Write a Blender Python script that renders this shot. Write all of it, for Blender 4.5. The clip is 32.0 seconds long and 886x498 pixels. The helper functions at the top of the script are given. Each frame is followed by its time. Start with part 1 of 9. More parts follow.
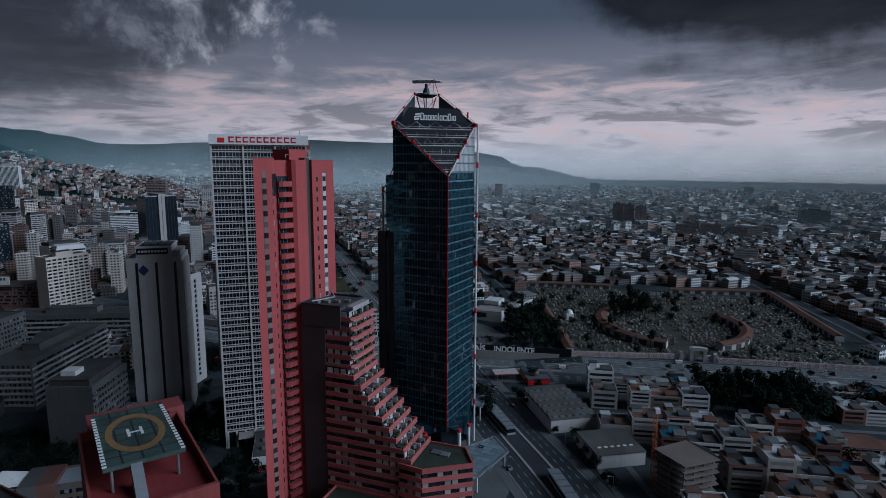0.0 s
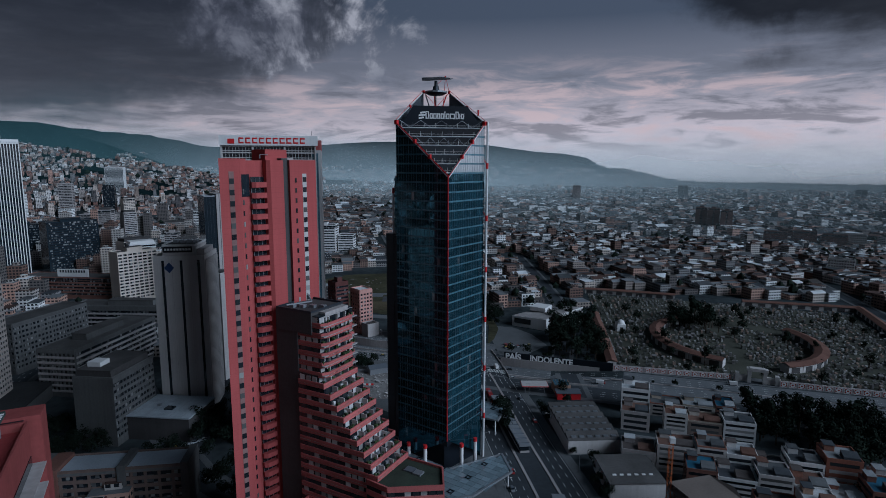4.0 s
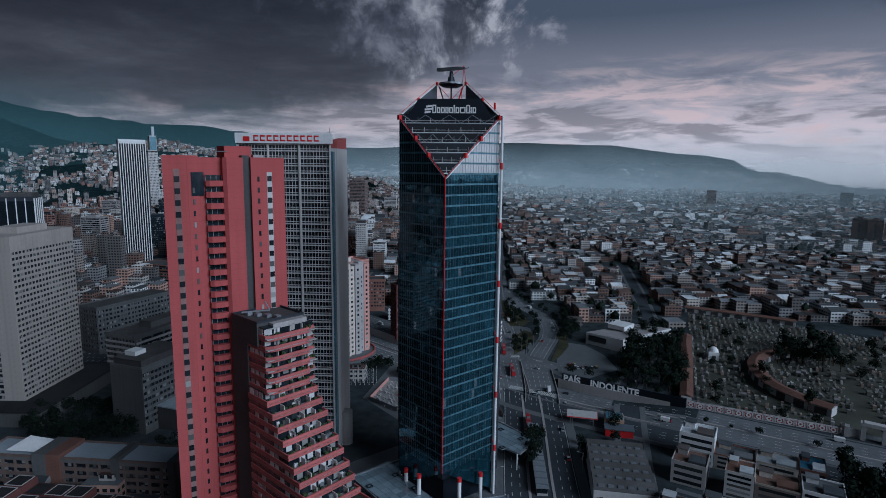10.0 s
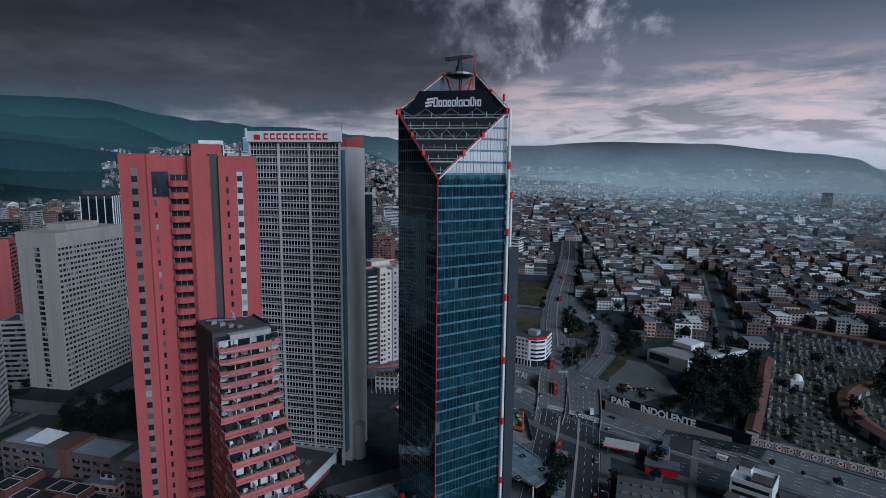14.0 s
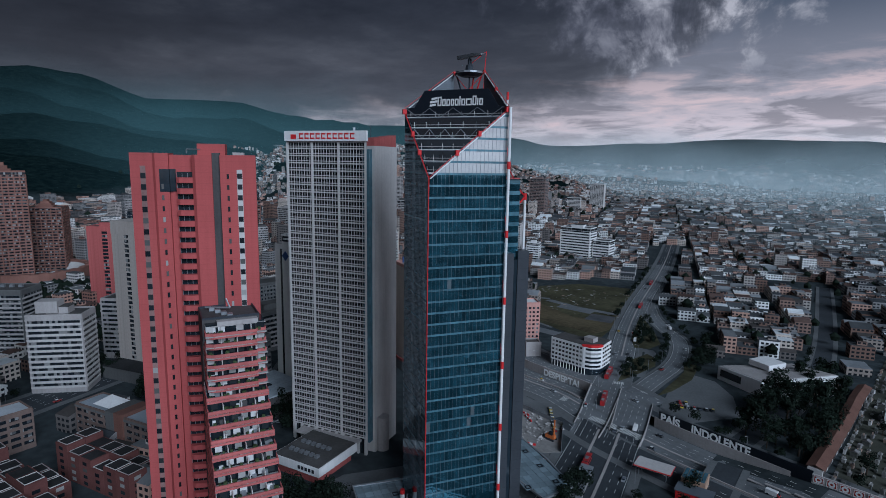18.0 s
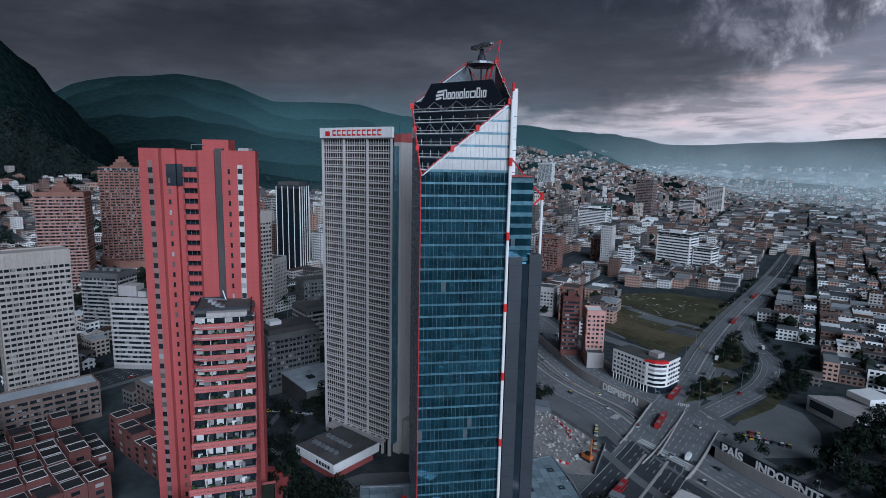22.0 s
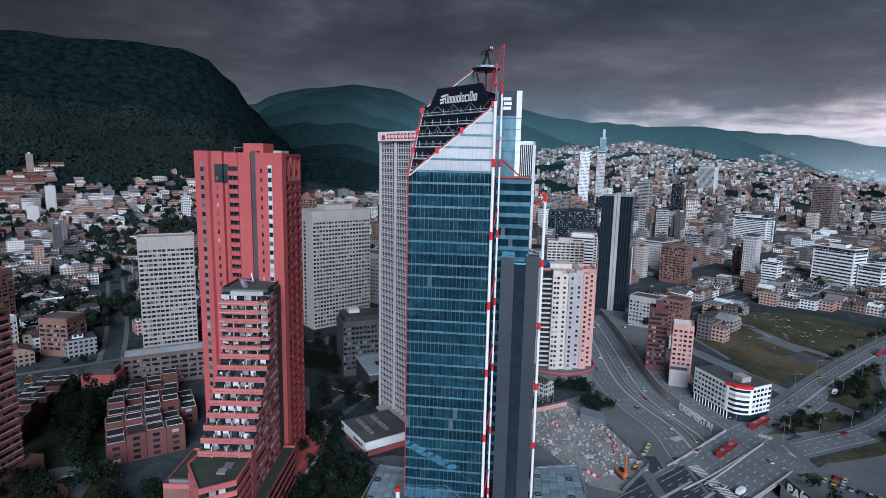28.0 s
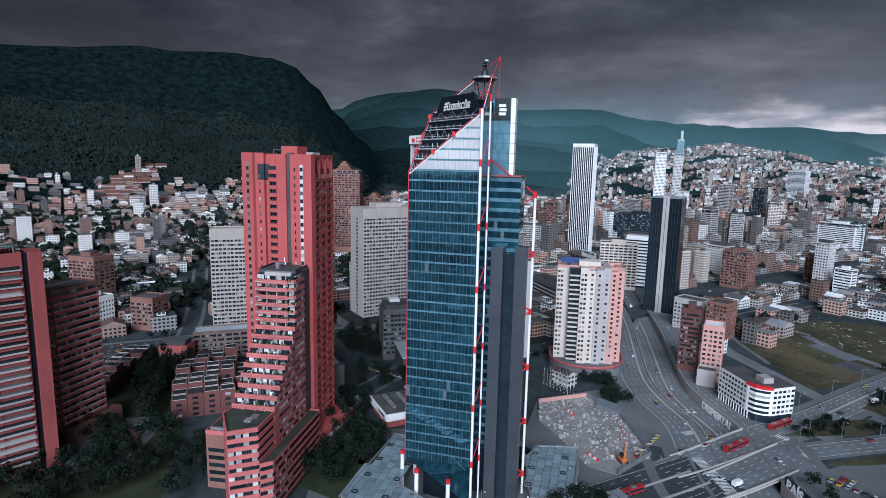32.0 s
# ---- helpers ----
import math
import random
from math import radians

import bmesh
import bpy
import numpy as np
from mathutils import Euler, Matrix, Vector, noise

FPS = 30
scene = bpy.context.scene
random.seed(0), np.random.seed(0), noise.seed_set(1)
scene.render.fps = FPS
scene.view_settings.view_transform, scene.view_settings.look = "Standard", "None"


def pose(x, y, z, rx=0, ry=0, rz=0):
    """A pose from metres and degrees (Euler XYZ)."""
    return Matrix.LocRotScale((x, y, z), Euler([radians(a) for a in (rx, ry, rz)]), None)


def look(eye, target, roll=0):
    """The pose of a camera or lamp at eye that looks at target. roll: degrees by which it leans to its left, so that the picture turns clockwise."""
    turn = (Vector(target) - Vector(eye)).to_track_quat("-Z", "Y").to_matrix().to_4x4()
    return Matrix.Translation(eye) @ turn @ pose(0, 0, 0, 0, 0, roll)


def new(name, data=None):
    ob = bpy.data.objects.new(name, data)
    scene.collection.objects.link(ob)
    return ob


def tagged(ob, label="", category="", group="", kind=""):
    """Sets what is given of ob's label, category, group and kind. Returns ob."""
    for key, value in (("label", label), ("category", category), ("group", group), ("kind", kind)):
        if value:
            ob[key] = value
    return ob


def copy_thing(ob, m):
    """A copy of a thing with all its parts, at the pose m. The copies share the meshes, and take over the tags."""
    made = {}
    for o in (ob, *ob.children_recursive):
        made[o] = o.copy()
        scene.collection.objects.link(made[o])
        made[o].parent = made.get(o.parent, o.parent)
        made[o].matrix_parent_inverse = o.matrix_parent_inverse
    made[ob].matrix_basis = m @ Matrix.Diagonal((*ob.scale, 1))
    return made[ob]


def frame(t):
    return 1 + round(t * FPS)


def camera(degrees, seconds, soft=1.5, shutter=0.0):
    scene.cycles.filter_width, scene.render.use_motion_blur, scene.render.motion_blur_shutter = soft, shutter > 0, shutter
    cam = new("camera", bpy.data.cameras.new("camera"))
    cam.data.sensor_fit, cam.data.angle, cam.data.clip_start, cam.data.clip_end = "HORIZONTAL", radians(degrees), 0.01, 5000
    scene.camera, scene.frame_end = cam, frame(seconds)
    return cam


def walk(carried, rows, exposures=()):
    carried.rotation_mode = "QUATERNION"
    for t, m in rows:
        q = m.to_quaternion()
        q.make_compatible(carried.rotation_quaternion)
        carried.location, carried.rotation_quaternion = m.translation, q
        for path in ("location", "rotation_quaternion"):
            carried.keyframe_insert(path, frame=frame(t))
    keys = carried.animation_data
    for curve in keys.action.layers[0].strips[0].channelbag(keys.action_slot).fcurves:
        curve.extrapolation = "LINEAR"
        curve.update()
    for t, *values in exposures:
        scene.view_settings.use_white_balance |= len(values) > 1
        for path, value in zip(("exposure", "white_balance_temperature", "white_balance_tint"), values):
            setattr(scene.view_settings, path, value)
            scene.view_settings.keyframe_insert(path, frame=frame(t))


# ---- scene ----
cam = camera(75.8, 32.0, soft=0.9)
METRES, EYE, TILT, LEAN, TURN = 322.6, 140.0, 0.0, 0.0, 0.0
ROWS = [
    (0.0, 0.0, 0.0, 0.0, 0.03, -8.53, -0.23),
    (0.5, 0.0117, 0.008, -0.0001, 0.88, -8.52, -0.22),
    (1.0, 0.0243, 0.0151, -0.0003, 1.84, -8.5, -0.18),
    (1.5, 0.0375, 0.0213, -0.0006, 2.88, -8.48, -0.15),
    (2.0, 0.0509, 0.027, -0.0008, 3.95, -8.47, -0.16),
    (2.5, 0.0649, 0.0322, -0.0011, 5.07, -8.45, -0.16),
    (3.0, 0.0792, 0.0368, -0.0012, 6.22, -8.43, -0.14),
    (3.5, 0.0938, 0.0415, -0.001, 7.4, -8.43, -0.15),
    (5.5, 0.1531, 0.0637, 0.0, 12.11, -8.4, -0.23),
    (6.0, 0.1672, 0.0709, 0.0002, 13.32, -8.39, -0.3),
    (6.5, 0.1799, 0.08, 0.0003, 14.48, -8.39, -0.37),
    (7.0, 0.1916, 0.0903, 0.0003, 15.58, -8.39, -0.42),
    (7.5, 0.2021, 0.1016, 0.0001, 16.65, -8.39, -0.47),
    (8.0, 0.2116, 0.1138, -0.0002, 17.68, -8.39, -0.52),
    (8.5, 0.2208, 0.1265, -0.0005, 18.72, -8.4, -0.55),
    (9.0, 0.2294, 0.1397, -0.001, 19.77, -8.4, -0.59),
    (9.5, 0.2375, 0.1535, -0.0011, 20.81, -8.41, -0.62),
    (10.0, 0.2448, 0.1678, -0.0017, 21.83, -8.39, -0.64),
    (10.5, 0.2519, 0.1823, -0.0018, 22.85, -8.41, -0.65),
    (11.0, 0.2592, 0.1969, -0.0022, 23.89, -8.47, -0.59),
    (11.5, 0.2664, 0.2115, -0.0024, 24.96, -8.49, -0.55),
    (12.0, 0.2739, 0.2258, -0.0025, 26.07, -8.48, -0.56),
    (12.5, 0.2823, 0.2395, -0.0022, 27.27, -8.5, -0.58),
    (13.0, 0.2914, 0.2525, -0.0021, 28.52, -8.52, -0.56),
    (13.5, 0.3011, 0.2648, -0.0018, 29.83, -8.51, -0.57),
    (14.0, 0.3113, 0.2765, -0.0015, 31.18, -8.5, -0.6),
    (14.5, 0.3224, 0.2871, -0.0012, 32.51, -8.5, -0.58),
    (16.5, 0.3733, 0.3235, 0.0023, 38.27, -8.75, -0.89),
    (17.0, 0.3859, 0.3333, 0.0019, 39.75, -8.77, -0.88),
    (17.5, 0.3978, 0.3436, 0.0017, 41.22, -8.8, -0.89),
    (18.0, 0.4098, 0.3543, 0.002, 42.72, -8.86, -0.93),
    (18.5, 0.421, 0.3656, 0.0019, 44.22, -8.89, -0.96),
    (19.0, 0.4312, 0.3776, 0.0016, 45.71, -8.91, -0.99),
    (19.5, 0.4401, 0.3906, 0.0017, 47.19, -8.95, -1.1),
    (20.0, 0.4474, 0.4042, 0.0014, 48.63, -8.97, -1.15),
    (20.5, 0.4536, 0.4185, 0.0012, 50.04, -9.0, -1.21),
    (21.0, 0.4586, 0.4333, 0.001, 51.41, -9.04, -1.2),
    (21.5, 0.4626, 0.4483, 0.0003, 52.77, -9.06, -1.14),
    (22.0, 0.4665, 0.4638, 0.0004, 54.15, -9.09, -1.11),
    (22.5, 0.4701, 0.4793, 0.0006, 55.57, -9.11, -1.08),
    (23.0, 0.4742, 0.4947, 0.0003, 57.0, -9.05, -1.03),
    (23.5, 0.4798, 0.5096, -0.0, 58.46, -9.02, -1.0),
    (24.0, 0.487, 0.5233, 0.0006, 59.95, -9.07, -0.99),
    (24.5, 0.4952, 0.5366, 0.0008, 61.46, -9.07, -1.01),
    (25.0, 0.5043, 0.5489, 0.0013, 62.92, -9.08, -1.06),
    (25.5, 0.5142, 0.5601, 0.0007, 64.3, -9.03, -1.07),
    (27.5, 0.5618, 0.5992, 0.0014, 69.43, -9.06, -1.12),
    (28.0, 0.5746, 0.6082, 0.0015, 70.63, -9.06, -1.18),
    (28.5, 0.5876, 0.6169, 0.0014, 71.76, -9.03, -1.21),
    (29.0, 0.6007, 0.6256, 0.0012, 72.86, -9.01, -1.24),
    (29.5, 0.6139, 0.6345, 0.0012, 73.94, -9.03, -1.25),
    (30.0, 0.6269, 0.6433, 0.0011, 74.97, -9.01, -1.25),
    (30.5, 0.6399, 0.6522, 0.001, 76.0, -9.01, -1.24),
    (31.0, 0.6528, 0.6612, 0.001, 76.99, -8.98, -1.23),
    (31.5, 0.6658, 0.6704, 0.001, 77.98, -8.97, -1.22),
    (32.0, 0.6786, 0.6798, 0.0011, 78.94, -8.97, -1.24),
]
walk(cam, [(t, pose(0, 0, EYE, TILT, LEAN, TURN) @ pose(METRES * x, METRES * y, METRES * z, 90 + pitch, roll, yaw)) for t, x, y, z, yaw, pitch, roll in ROWS], exposures=[(0.0, -0.56, 5150, 5), (9.0, -0.45, 5120, 5), (19.0, -0.10, 5250, 6), (25.0, 0.33, 5350, 8), (32.0, 0.77, 5450, 9)])

# ---- world, sun ----
SUN_AZ, SUN_EL = radians(107), radians(27)      # clockwise from +y, height over the horizon
world = bpy.data.worlds.new("overcast_sky")
scene.world = world
world.use_nodes = True


def build_sky(nt):
    nodes, links = nt.nodes, nt.links
    nodes.clear()

    def node(kind, **props):
        n = nodes.new(kind)
        for k, v in props.items():
            if k == "op":
                n.operation = v
            elif k == "ins":
                for i, val in v.items():
                    if hasattr(val, "is_output"):
                        links.new(val, n.inputs[i])
                    else:
                        n.inputs[i].default_value = val
        return n

    def m(op, a, b=0.0, c=0.0):
        return node("ShaderNodeMath", op=op, ins={0: a, 1: b, 2: c}).outputs[0]

    def ramp(fac, stops):
        n = node("ShaderNodeValToRGB")
        links.new(fac, n.inputs[0])
        el = n.color_ramp.elements
        while len(el) < len(stops):
            el.new(0.5)
        for e, (p, c) in zip(el, stops):
            e.position = p
            e.color = (c, c, c, 1) if isinstance(c, (int, float)) else (*c, 1)
        return n.outputs[0]

    def smooth(x, a, b):
        n = node("ShaderNodeMapRange", ins={0: x, 1: a, 2: b})
        n.interpolation_type = "SMOOTHSTEP"
        return n.outputs[0]

    def mix(fac, a, b):
        n = nodes.new("ShaderNodeMix")
        n.data_type = "RGBA"
        for i, v in ((0, fac), (6, a), (7, b)):
            if hasattr(v, "is_output"):
                links.new(v, n.inputs[i])
            else:
                n.inputs[i].default_value = v if i == 0 else (*v, 1)
        return n.outputs[2]

    tc = node("ShaderNodeTexCoord")
    sep = node("ShaderNodeSeparateXYZ")
    links.new(tc.outputs["Generated"], sep.inputs[0])
    x, y, z = sep.outputs
    az = m("ARCTAN2", m("MULTIPLY", x, -1.0), y)              # radians, left of +y positive
    azn = m("ADD", m("DIVIDE", az, 2 * math.pi), 0.5)         # 0..1, 0.5 straight ahead
    el = m("MULTIPLY", m("ARCSINE", z), 57.2958)
    # flat cloud layer overhead
    inv = m("DIVIDE", 1.0, m("ADD", m("MAXIMUM", z, 0.0), 0.12))
    flat = node("ShaderNodeCombineXYZ", ins={0: m("MULTIPLY", x, inv), 1: m("MULTIPLY", y, inv), 2: m("MULTIPLY", z, 2.0)}).outputs[0]

    def noise_at(vec, scale, detail=6.0, rough=0.55, dist=0.0):
        n = node("ShaderNodeTexNoise", ins={"Scale": scale, "Detail": detail, "Roughness": rough, "Distortion": dist})
        links.new(vec, n.inputs["Vector"])
        return n.outputs[0]

    n1 = noise_at(flat, 0.9, 7.0, 0.56, 0.3)
    n2 = noise_at(flat, 3.2, 8.0, 0.6, 0.2)
    stretch = node("ShaderNodeVectorMath", op="MULTIPLY", ins={0: tc.outputs["Generated"], 1: (3.0, 3.0, 16.0)}).outputs[0]
    n3 = noise_at(stretch, 2.2, 8.0, 0.6, 0.4)
    puff = noise_at(tc.outputs["Generated"], 9.0, 8.0, 0.6, 0.25)
    sky = node("ShaderNodeTexSky")
    sky.sky_type, sky.sun_disc = "NISHITA", False
    sky.sun_elevation, sky.sun_rotation = SUN_EL, SUN_AZ
    sky.dust_density, sky.air_density = 4.0, 1.4
    clear = node("ShaderNodeVectorMath", op="SCALE", ins={0: sky.outputs[0], 3: 0.018}).outputs[0]
    # veil of thin high cloud: lighter and rosy towards the horizon
    west = smooth(m("COSINE", m("ADD", az, 0.75)), -0.6, 1.0)
    grey = ramp(m("DIVIDE", m("MAXIMUM", el, 0.0), 40.0),
                [(0.0, (0.50, 0.45, 0.43)), (0.09, (0.46, 0.36, 0.345)), (0.19, (0.175, 0.155, 0.165)), (0.34, (0.052, 0.055, 0.070)), (1.0, (0.042, 0.047, 0.062))])
    veil = mix(0.82, clear, grey)
    gain = m("ADD", 0.9, m("MULTIPLY", west, 1.35))
    veil = node("ShaderNodeVectorMath", op="SCALE", ins={0: veil, 3: gain}).outputs[0]
    # streaks low over the plain
    band = m("MULTIPLY", smooth(el, 0.6, 3.0), m("SUBTRACT", 1.0, smooth(el, 6.0, 11.0)))
    lit = m("MULTIPLY", m("MULTIPLY", smooth(n3, 0.50, 0.66), band), west)
    veil = mix(m("MULTIPLY", lit, 0.75), veil, (0.95, 0.64, 0.56))
    dim = m("MULTIPLY", m("MULTIPLY", smooth(n3, 0.52, 0.40), band), 0.62)
    veil = mix(dim, veil, (0.155, 0.145, 0.155))
    # heavy deck: its lower edge (degrees) by direction
    edge = m("MULTIPLY", ramp(azn, [(0.0, 0.30), (0.375, 0.34), (0.40, 0.30), (0.445, 0.34), (0.460, 0.42), (0.476, 0.54), (0.490, 0.75), (0.510, 0.85), (0.540, 0.62), (0.555, 0.38),
                                    (0.575, 0.24), (0.60, 0.13), (0.64, 0.10), (0.70, 0.08), (0.76, 0.10), (0.86, 0.22), (1.0, 0.34)]), 30.0)
    wob = m("ADD", m("MULTIPLY", m("SUBTRACT", n1, 0.5), 10.0), m("MULTIPLY", m("SUBTRACT", puff, 0.5), 6.0))
    over = smooth(m("ADD", m("SUBTRACT", el, edge), wob), -1.2, 2.6)
    deckcol = ramp(m("ADD", m("MULTIPLY", n2, 0.32), m("MULTIPLY", n1, 0.68)),
                   [(0.32, (0.014, 0.0145, 0.019)), (0.48, (0.028, 0.028, 0.034)), (0.60, (0.052, 0.050, 0.056)), (0.74, (0.105, 0.098, 0.104))])
    low = m("SUBTRACT", 1.0, smooth(el, 3.0, 15.0))
    deckcol = mix(m("MULTIPLY", low, 0.42), deckcol, (0.105, 0.098, 0.104))
    shade = ramp(azn, [(0.0, 0.30), (0.40, 0.24), (0.47, 0.30), (0.56, 0.62), (0.585, 0.60), (0.61, 0.62), (0.635, 0.62), (0.665, 0.56), (0.70, 0.42), (0.745, 0.38), (0.79, 0.22), (0.9, 0.22), (1.0, 0.30)])
    deckcol = node("ShaderNodeVectorMath", op="SCALE", ins={0: deckcol, 3: m("MULTIPLY", shade, 2.2)}).outputs[0]
    col = mix(m("MULTIPLY", over, 0.94), veil, deckcol)
    # the sunlit heap of cumulus at the torn edge of the deck
    lump = noise_at(tc.outputs["Generated"], 7.0, 10.0, 0.62, 0.5)
    fine = noise_at(tc.outputs["Generated"], 24.0, 8.0, 0.6, 0.3)
    d1 = m("ADD", m("POWER", m("DIVIDE", m("SUBTRACT", az, radians(23.5)), radians(11.0)), 2.0), m("POWER", m("DIVIDE", m("SUBTRACT", el, 13.0), 5.6), 2.0))
    billow = m("ADD", m("MULTIPLY", m("SUBTRACT", lump, 0.48), 5.2), m("MULTIPLY", m("SUBTRACT", fine, 0.5), 1.5))
    body = m("ADD", m("SUBTRACT", 1.0, d1), billow)
    heap = smooth(body, 0.05, 0.95)
    sunny = smooth(az, radians(34.0), radians(17.0))
    lightness = m("ADD", m("MULTIPLY", smooth(billow, -1.1, 1.0), 0.75), m("MULTIPLY", m("SUBTRACT", fine, 0.5), 0.9))
    top_lit = ramp(m("MULTIPLY", m("ADD", lightness, 0.12), m("ADD", 0.45, m("MULTIPLY", sunny, 0.65))),
                   [(0.0, (0.045, 0.045, 0.058)), (0.30, (0.115, 0.108, 0.125)), (0.55, (0.26, 0.235, 0.245)), (0.85, (0.56, 0.49, 0.475))])
    col = mix(m("MULTIPLY", heap, 0.94), col, top_lit)
    rag = m("MULTIPLY", smooth(m("SUBTRACT", 2.8, d1), 0.0, 1.6), smooth(lump, 0.53, 0.66))
    col = mix(m("MULTIPLY", rag, 0.40), col, (0.21, 0.20, 0.225))
    # unseen sky above the view, tinted blue-green to cool the ambient light
    cold = mix(smooth(el, 15.0, 32.0), (1.0, 1.0, 1.0), (0.74, 1.04, 1.10))
    col = node("ShaderNodeVectorMath", op="MULTIPLY", ins={0: col, 1: cold}).outputs[0]
    # ground half
    col = mix(smooth(el, -0.6, -3.0), col, (0.05, 0.053, 0.056))
    bg = node("ShaderNodeBackground")
    links.new(col, bg.inputs[0])
    bg.inputs[1].default_value = 1.0
    out = node("ShaderNodeOutputWorld")
    links.new(bg.outputs[0], out.inputs[0])


build_sky(world.node_tree)
sun = new("sun", bpy.data.lights.new("sun", "SUN"))
sun.data.energy, sun.data.angle, sun.data.color = 3.0, radians(40), (0.94, 0.97, 1.0)
sun.matrix_world = look((900 * math.sin(SUN_AZ), 900 * math.cos(SUN_AZ), 900 * math.tan(SUN_EL)), (0, 0, 0))

# ---- materials ----
def mat(name, col, rough=0.8, metal=0.0, stain=0.06, grain=1.5, amt=0.35, bump=0.0, rnd=0.0, isl=0.0, spec=0.3, streak=0.0, tint=None, coat=0.0):
    """Surface with two scales of noise, optional variation by object or island, and vertical rain streaks."""
    ma = bpy.data.materials.new(name)
    ma.use_nodes = True
    nt = ma.node_tree
    b = nt.nodes["Principled BSDF"]
    b.inputs["Roughness"].default_value, b.inputs["Metallic"].default_value = rough, metal
    b.inputs["Specular IOR Level"].default_value = spec if rough < 0.7 or spec != 0.3 else 0.1
    b.inputs["Coat Weight"].default_value = coat

    def nd(kind):
        return nt.nodes.new(kind)

    def mth(op, a, c):
        n = nd("ShaderNodeMath")
        n.operation = op
        for i, v in enumerate((a, c)):
            if hasattr(v, "is_output"):
                nt.links.new(v, n.inputs[i])
            else:
                n.inputs[i].default_value = v
        return n.outputs[0]

    tc = nd("ShaderNodeTexCoord")

    def noi(scale, det=4.0, vec=None):
        n = nd("ShaderNodeTexNoise")
        n.inputs["Scale"].default_value, n.inputs["Detail"].default_value = scale, det
        nt.links.new(vec or tc.outputs["Object"], n.inputs["Vector"])
        return n.outputs[0]

    big, fine = noi(stain), noi(grain, 5.0)
    val = mth("ADD", 1.0, mth("ADD", mth("MULTIPLY", mth("SUBTRACT", big, 0.5), amt * 2), mth("MULTIPLY", mth("SUBTRACT", fine, 0.5), amt * 1.2)))
    if streak:
        vm = nd("ShaderNodeVectorMath")
        vm.operation = "MULTIPLY"
        nt.links.new(tc.outputs["Object"], vm.inputs[0])
        vm.inputs[1].default_value = (0.9, 0.9, 0.035)
        val = mth("ADD", val, mth("MULTIPLY", mth("SUBTRACT", noi(1.0, 4.0, vm.outputs[0]), 0.5), streak))
    if rnd:
        oi = nd("ShaderNodeObjectInfo")
        val = mth("MULTIPLY", val, mth("ADD", 1.0 - rnd * 0.5, mth("MULTIPLY", oi.outputs["Random"], rnd)))
    if isl:
        ge = nd("ShaderNodeNewGeometry")
        val = mth("MULTIPLY", val, mth("ADD", 1.0 - isl * 0.5, mth("MULTIPLY", ge.outputs["Random Per Island"], isl)))
    sc = nd("ShaderNodeVectorMath")
    sc.operation = "SCALE"
    sc.inputs[0].default_value = col
    if tint:
        rp = nd("ShaderNodeValToRGB")
        rp.color_ramp.interpolation = "CONSTANT"
        els = rp.color_ramp.elements
        while len(els) < len(tint):
            els.new(0.5)
        for i, (e, c) in enumerate(zip(els, tint)):
            e.position, e.color = i / len(tint), (*c, 1)
        src = nd("ShaderNodeNewGeometry").outputs["Random Per Island"] if isl else nd("ShaderNodeObjectInfo").outputs["Random"]
        nt.links.new(src, rp.inputs[0])
        nt.links.new(rp.outputs[0], sc.inputs[0])
    nt.links.new(val, sc.inputs[3])
    nt.links.new(sc.outputs[0], b.inputs["Base Color"])
    if bump:
        bm_ = nd("ShaderNodeBump")
        bm_.inputs["Strength"].default_value, bm_.inputs["Distance"].default_value = bump, 0.1
        nt.links.new(fine, bm_.inputs["Height"])
        nt.links.new(bm_.outputs[0], b.inputs["Normal"])
    return ma


RED_BRICK = mat("red_brick", (0.36, 0.095, 0.090), 0.85, stain=0.05, grain=1.2, amt=0.32, bump=0.3, streak=0.6)
MURALWHITE = mat("mural_white", (0.88, 0.87, 0.86), 0.7, stain=0.3, grain=2.0, amt=0.15)
BRICK_BAND = mat("brick_band", (0.42, 0.122, 0.115), 0.85, stain=0.1, grain=2.0, amt=0.4, bump=0.3, rnd=0.16)
BROWN_BRICK = mat("brown_brick", (0.19, 0.096, 0.076), 0.85, stain=0.08, grain=1.5, amt=0.35, bump=0.3, rnd=0.3, streak=0.2)
CONCRETE = mat("concrete", (0.36, 0.33, 0.32), 0.8, stain=0.05, grain=1.0, amt=0.3, bump=0.2, streak=0.35)
PALE = mat("pale_concrete", (0.50, 0.47, 0.455), 0.75, stain=0.05, grain=1.2, amt=0.22, bump=0.1, streak=0.3)
WHITE = mat("white_paint", (0.72, 0.70, 0.69), 0.6, stain=0.1, grain=1.5, amt=0.18, streak=0.2)
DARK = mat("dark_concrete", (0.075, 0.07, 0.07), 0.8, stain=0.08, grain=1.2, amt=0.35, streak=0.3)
GLASS = mat("dark_glass", (0.012, 0.018, 0.024), 0.12, stain=0.3, grain=0.6, amt=0.4, spec=0.6, rnd=0.8)
# strong mottling of the base colour imitates patchy reflections
GLASS_BLUE = mat("blue_glass", (0.036, 0.118, 0.165), 0.03, 0.72, stain=0.09, grain=0.35, amt=0.8, bump=0.08, spec=0.8, rnd=0.5)
# paler base colour that paints in the sky mirrored by the upper panes
SKY_SHEEN_GLASS = mat("sky_sheen_glass", (0.52, 0.53, 0.54), 0.14, 0.35, stain=0.1, grain=0.6, amt=0.25, spec=0.8, rnd=0.25)
GLASS_BAND = mat("blue_spandrel", (0.10, 0.205, 0.26), 0.2, 0.35, stain=0.15, grain=0.6, amt=0.4, spec=0.8, rnd=0.4)
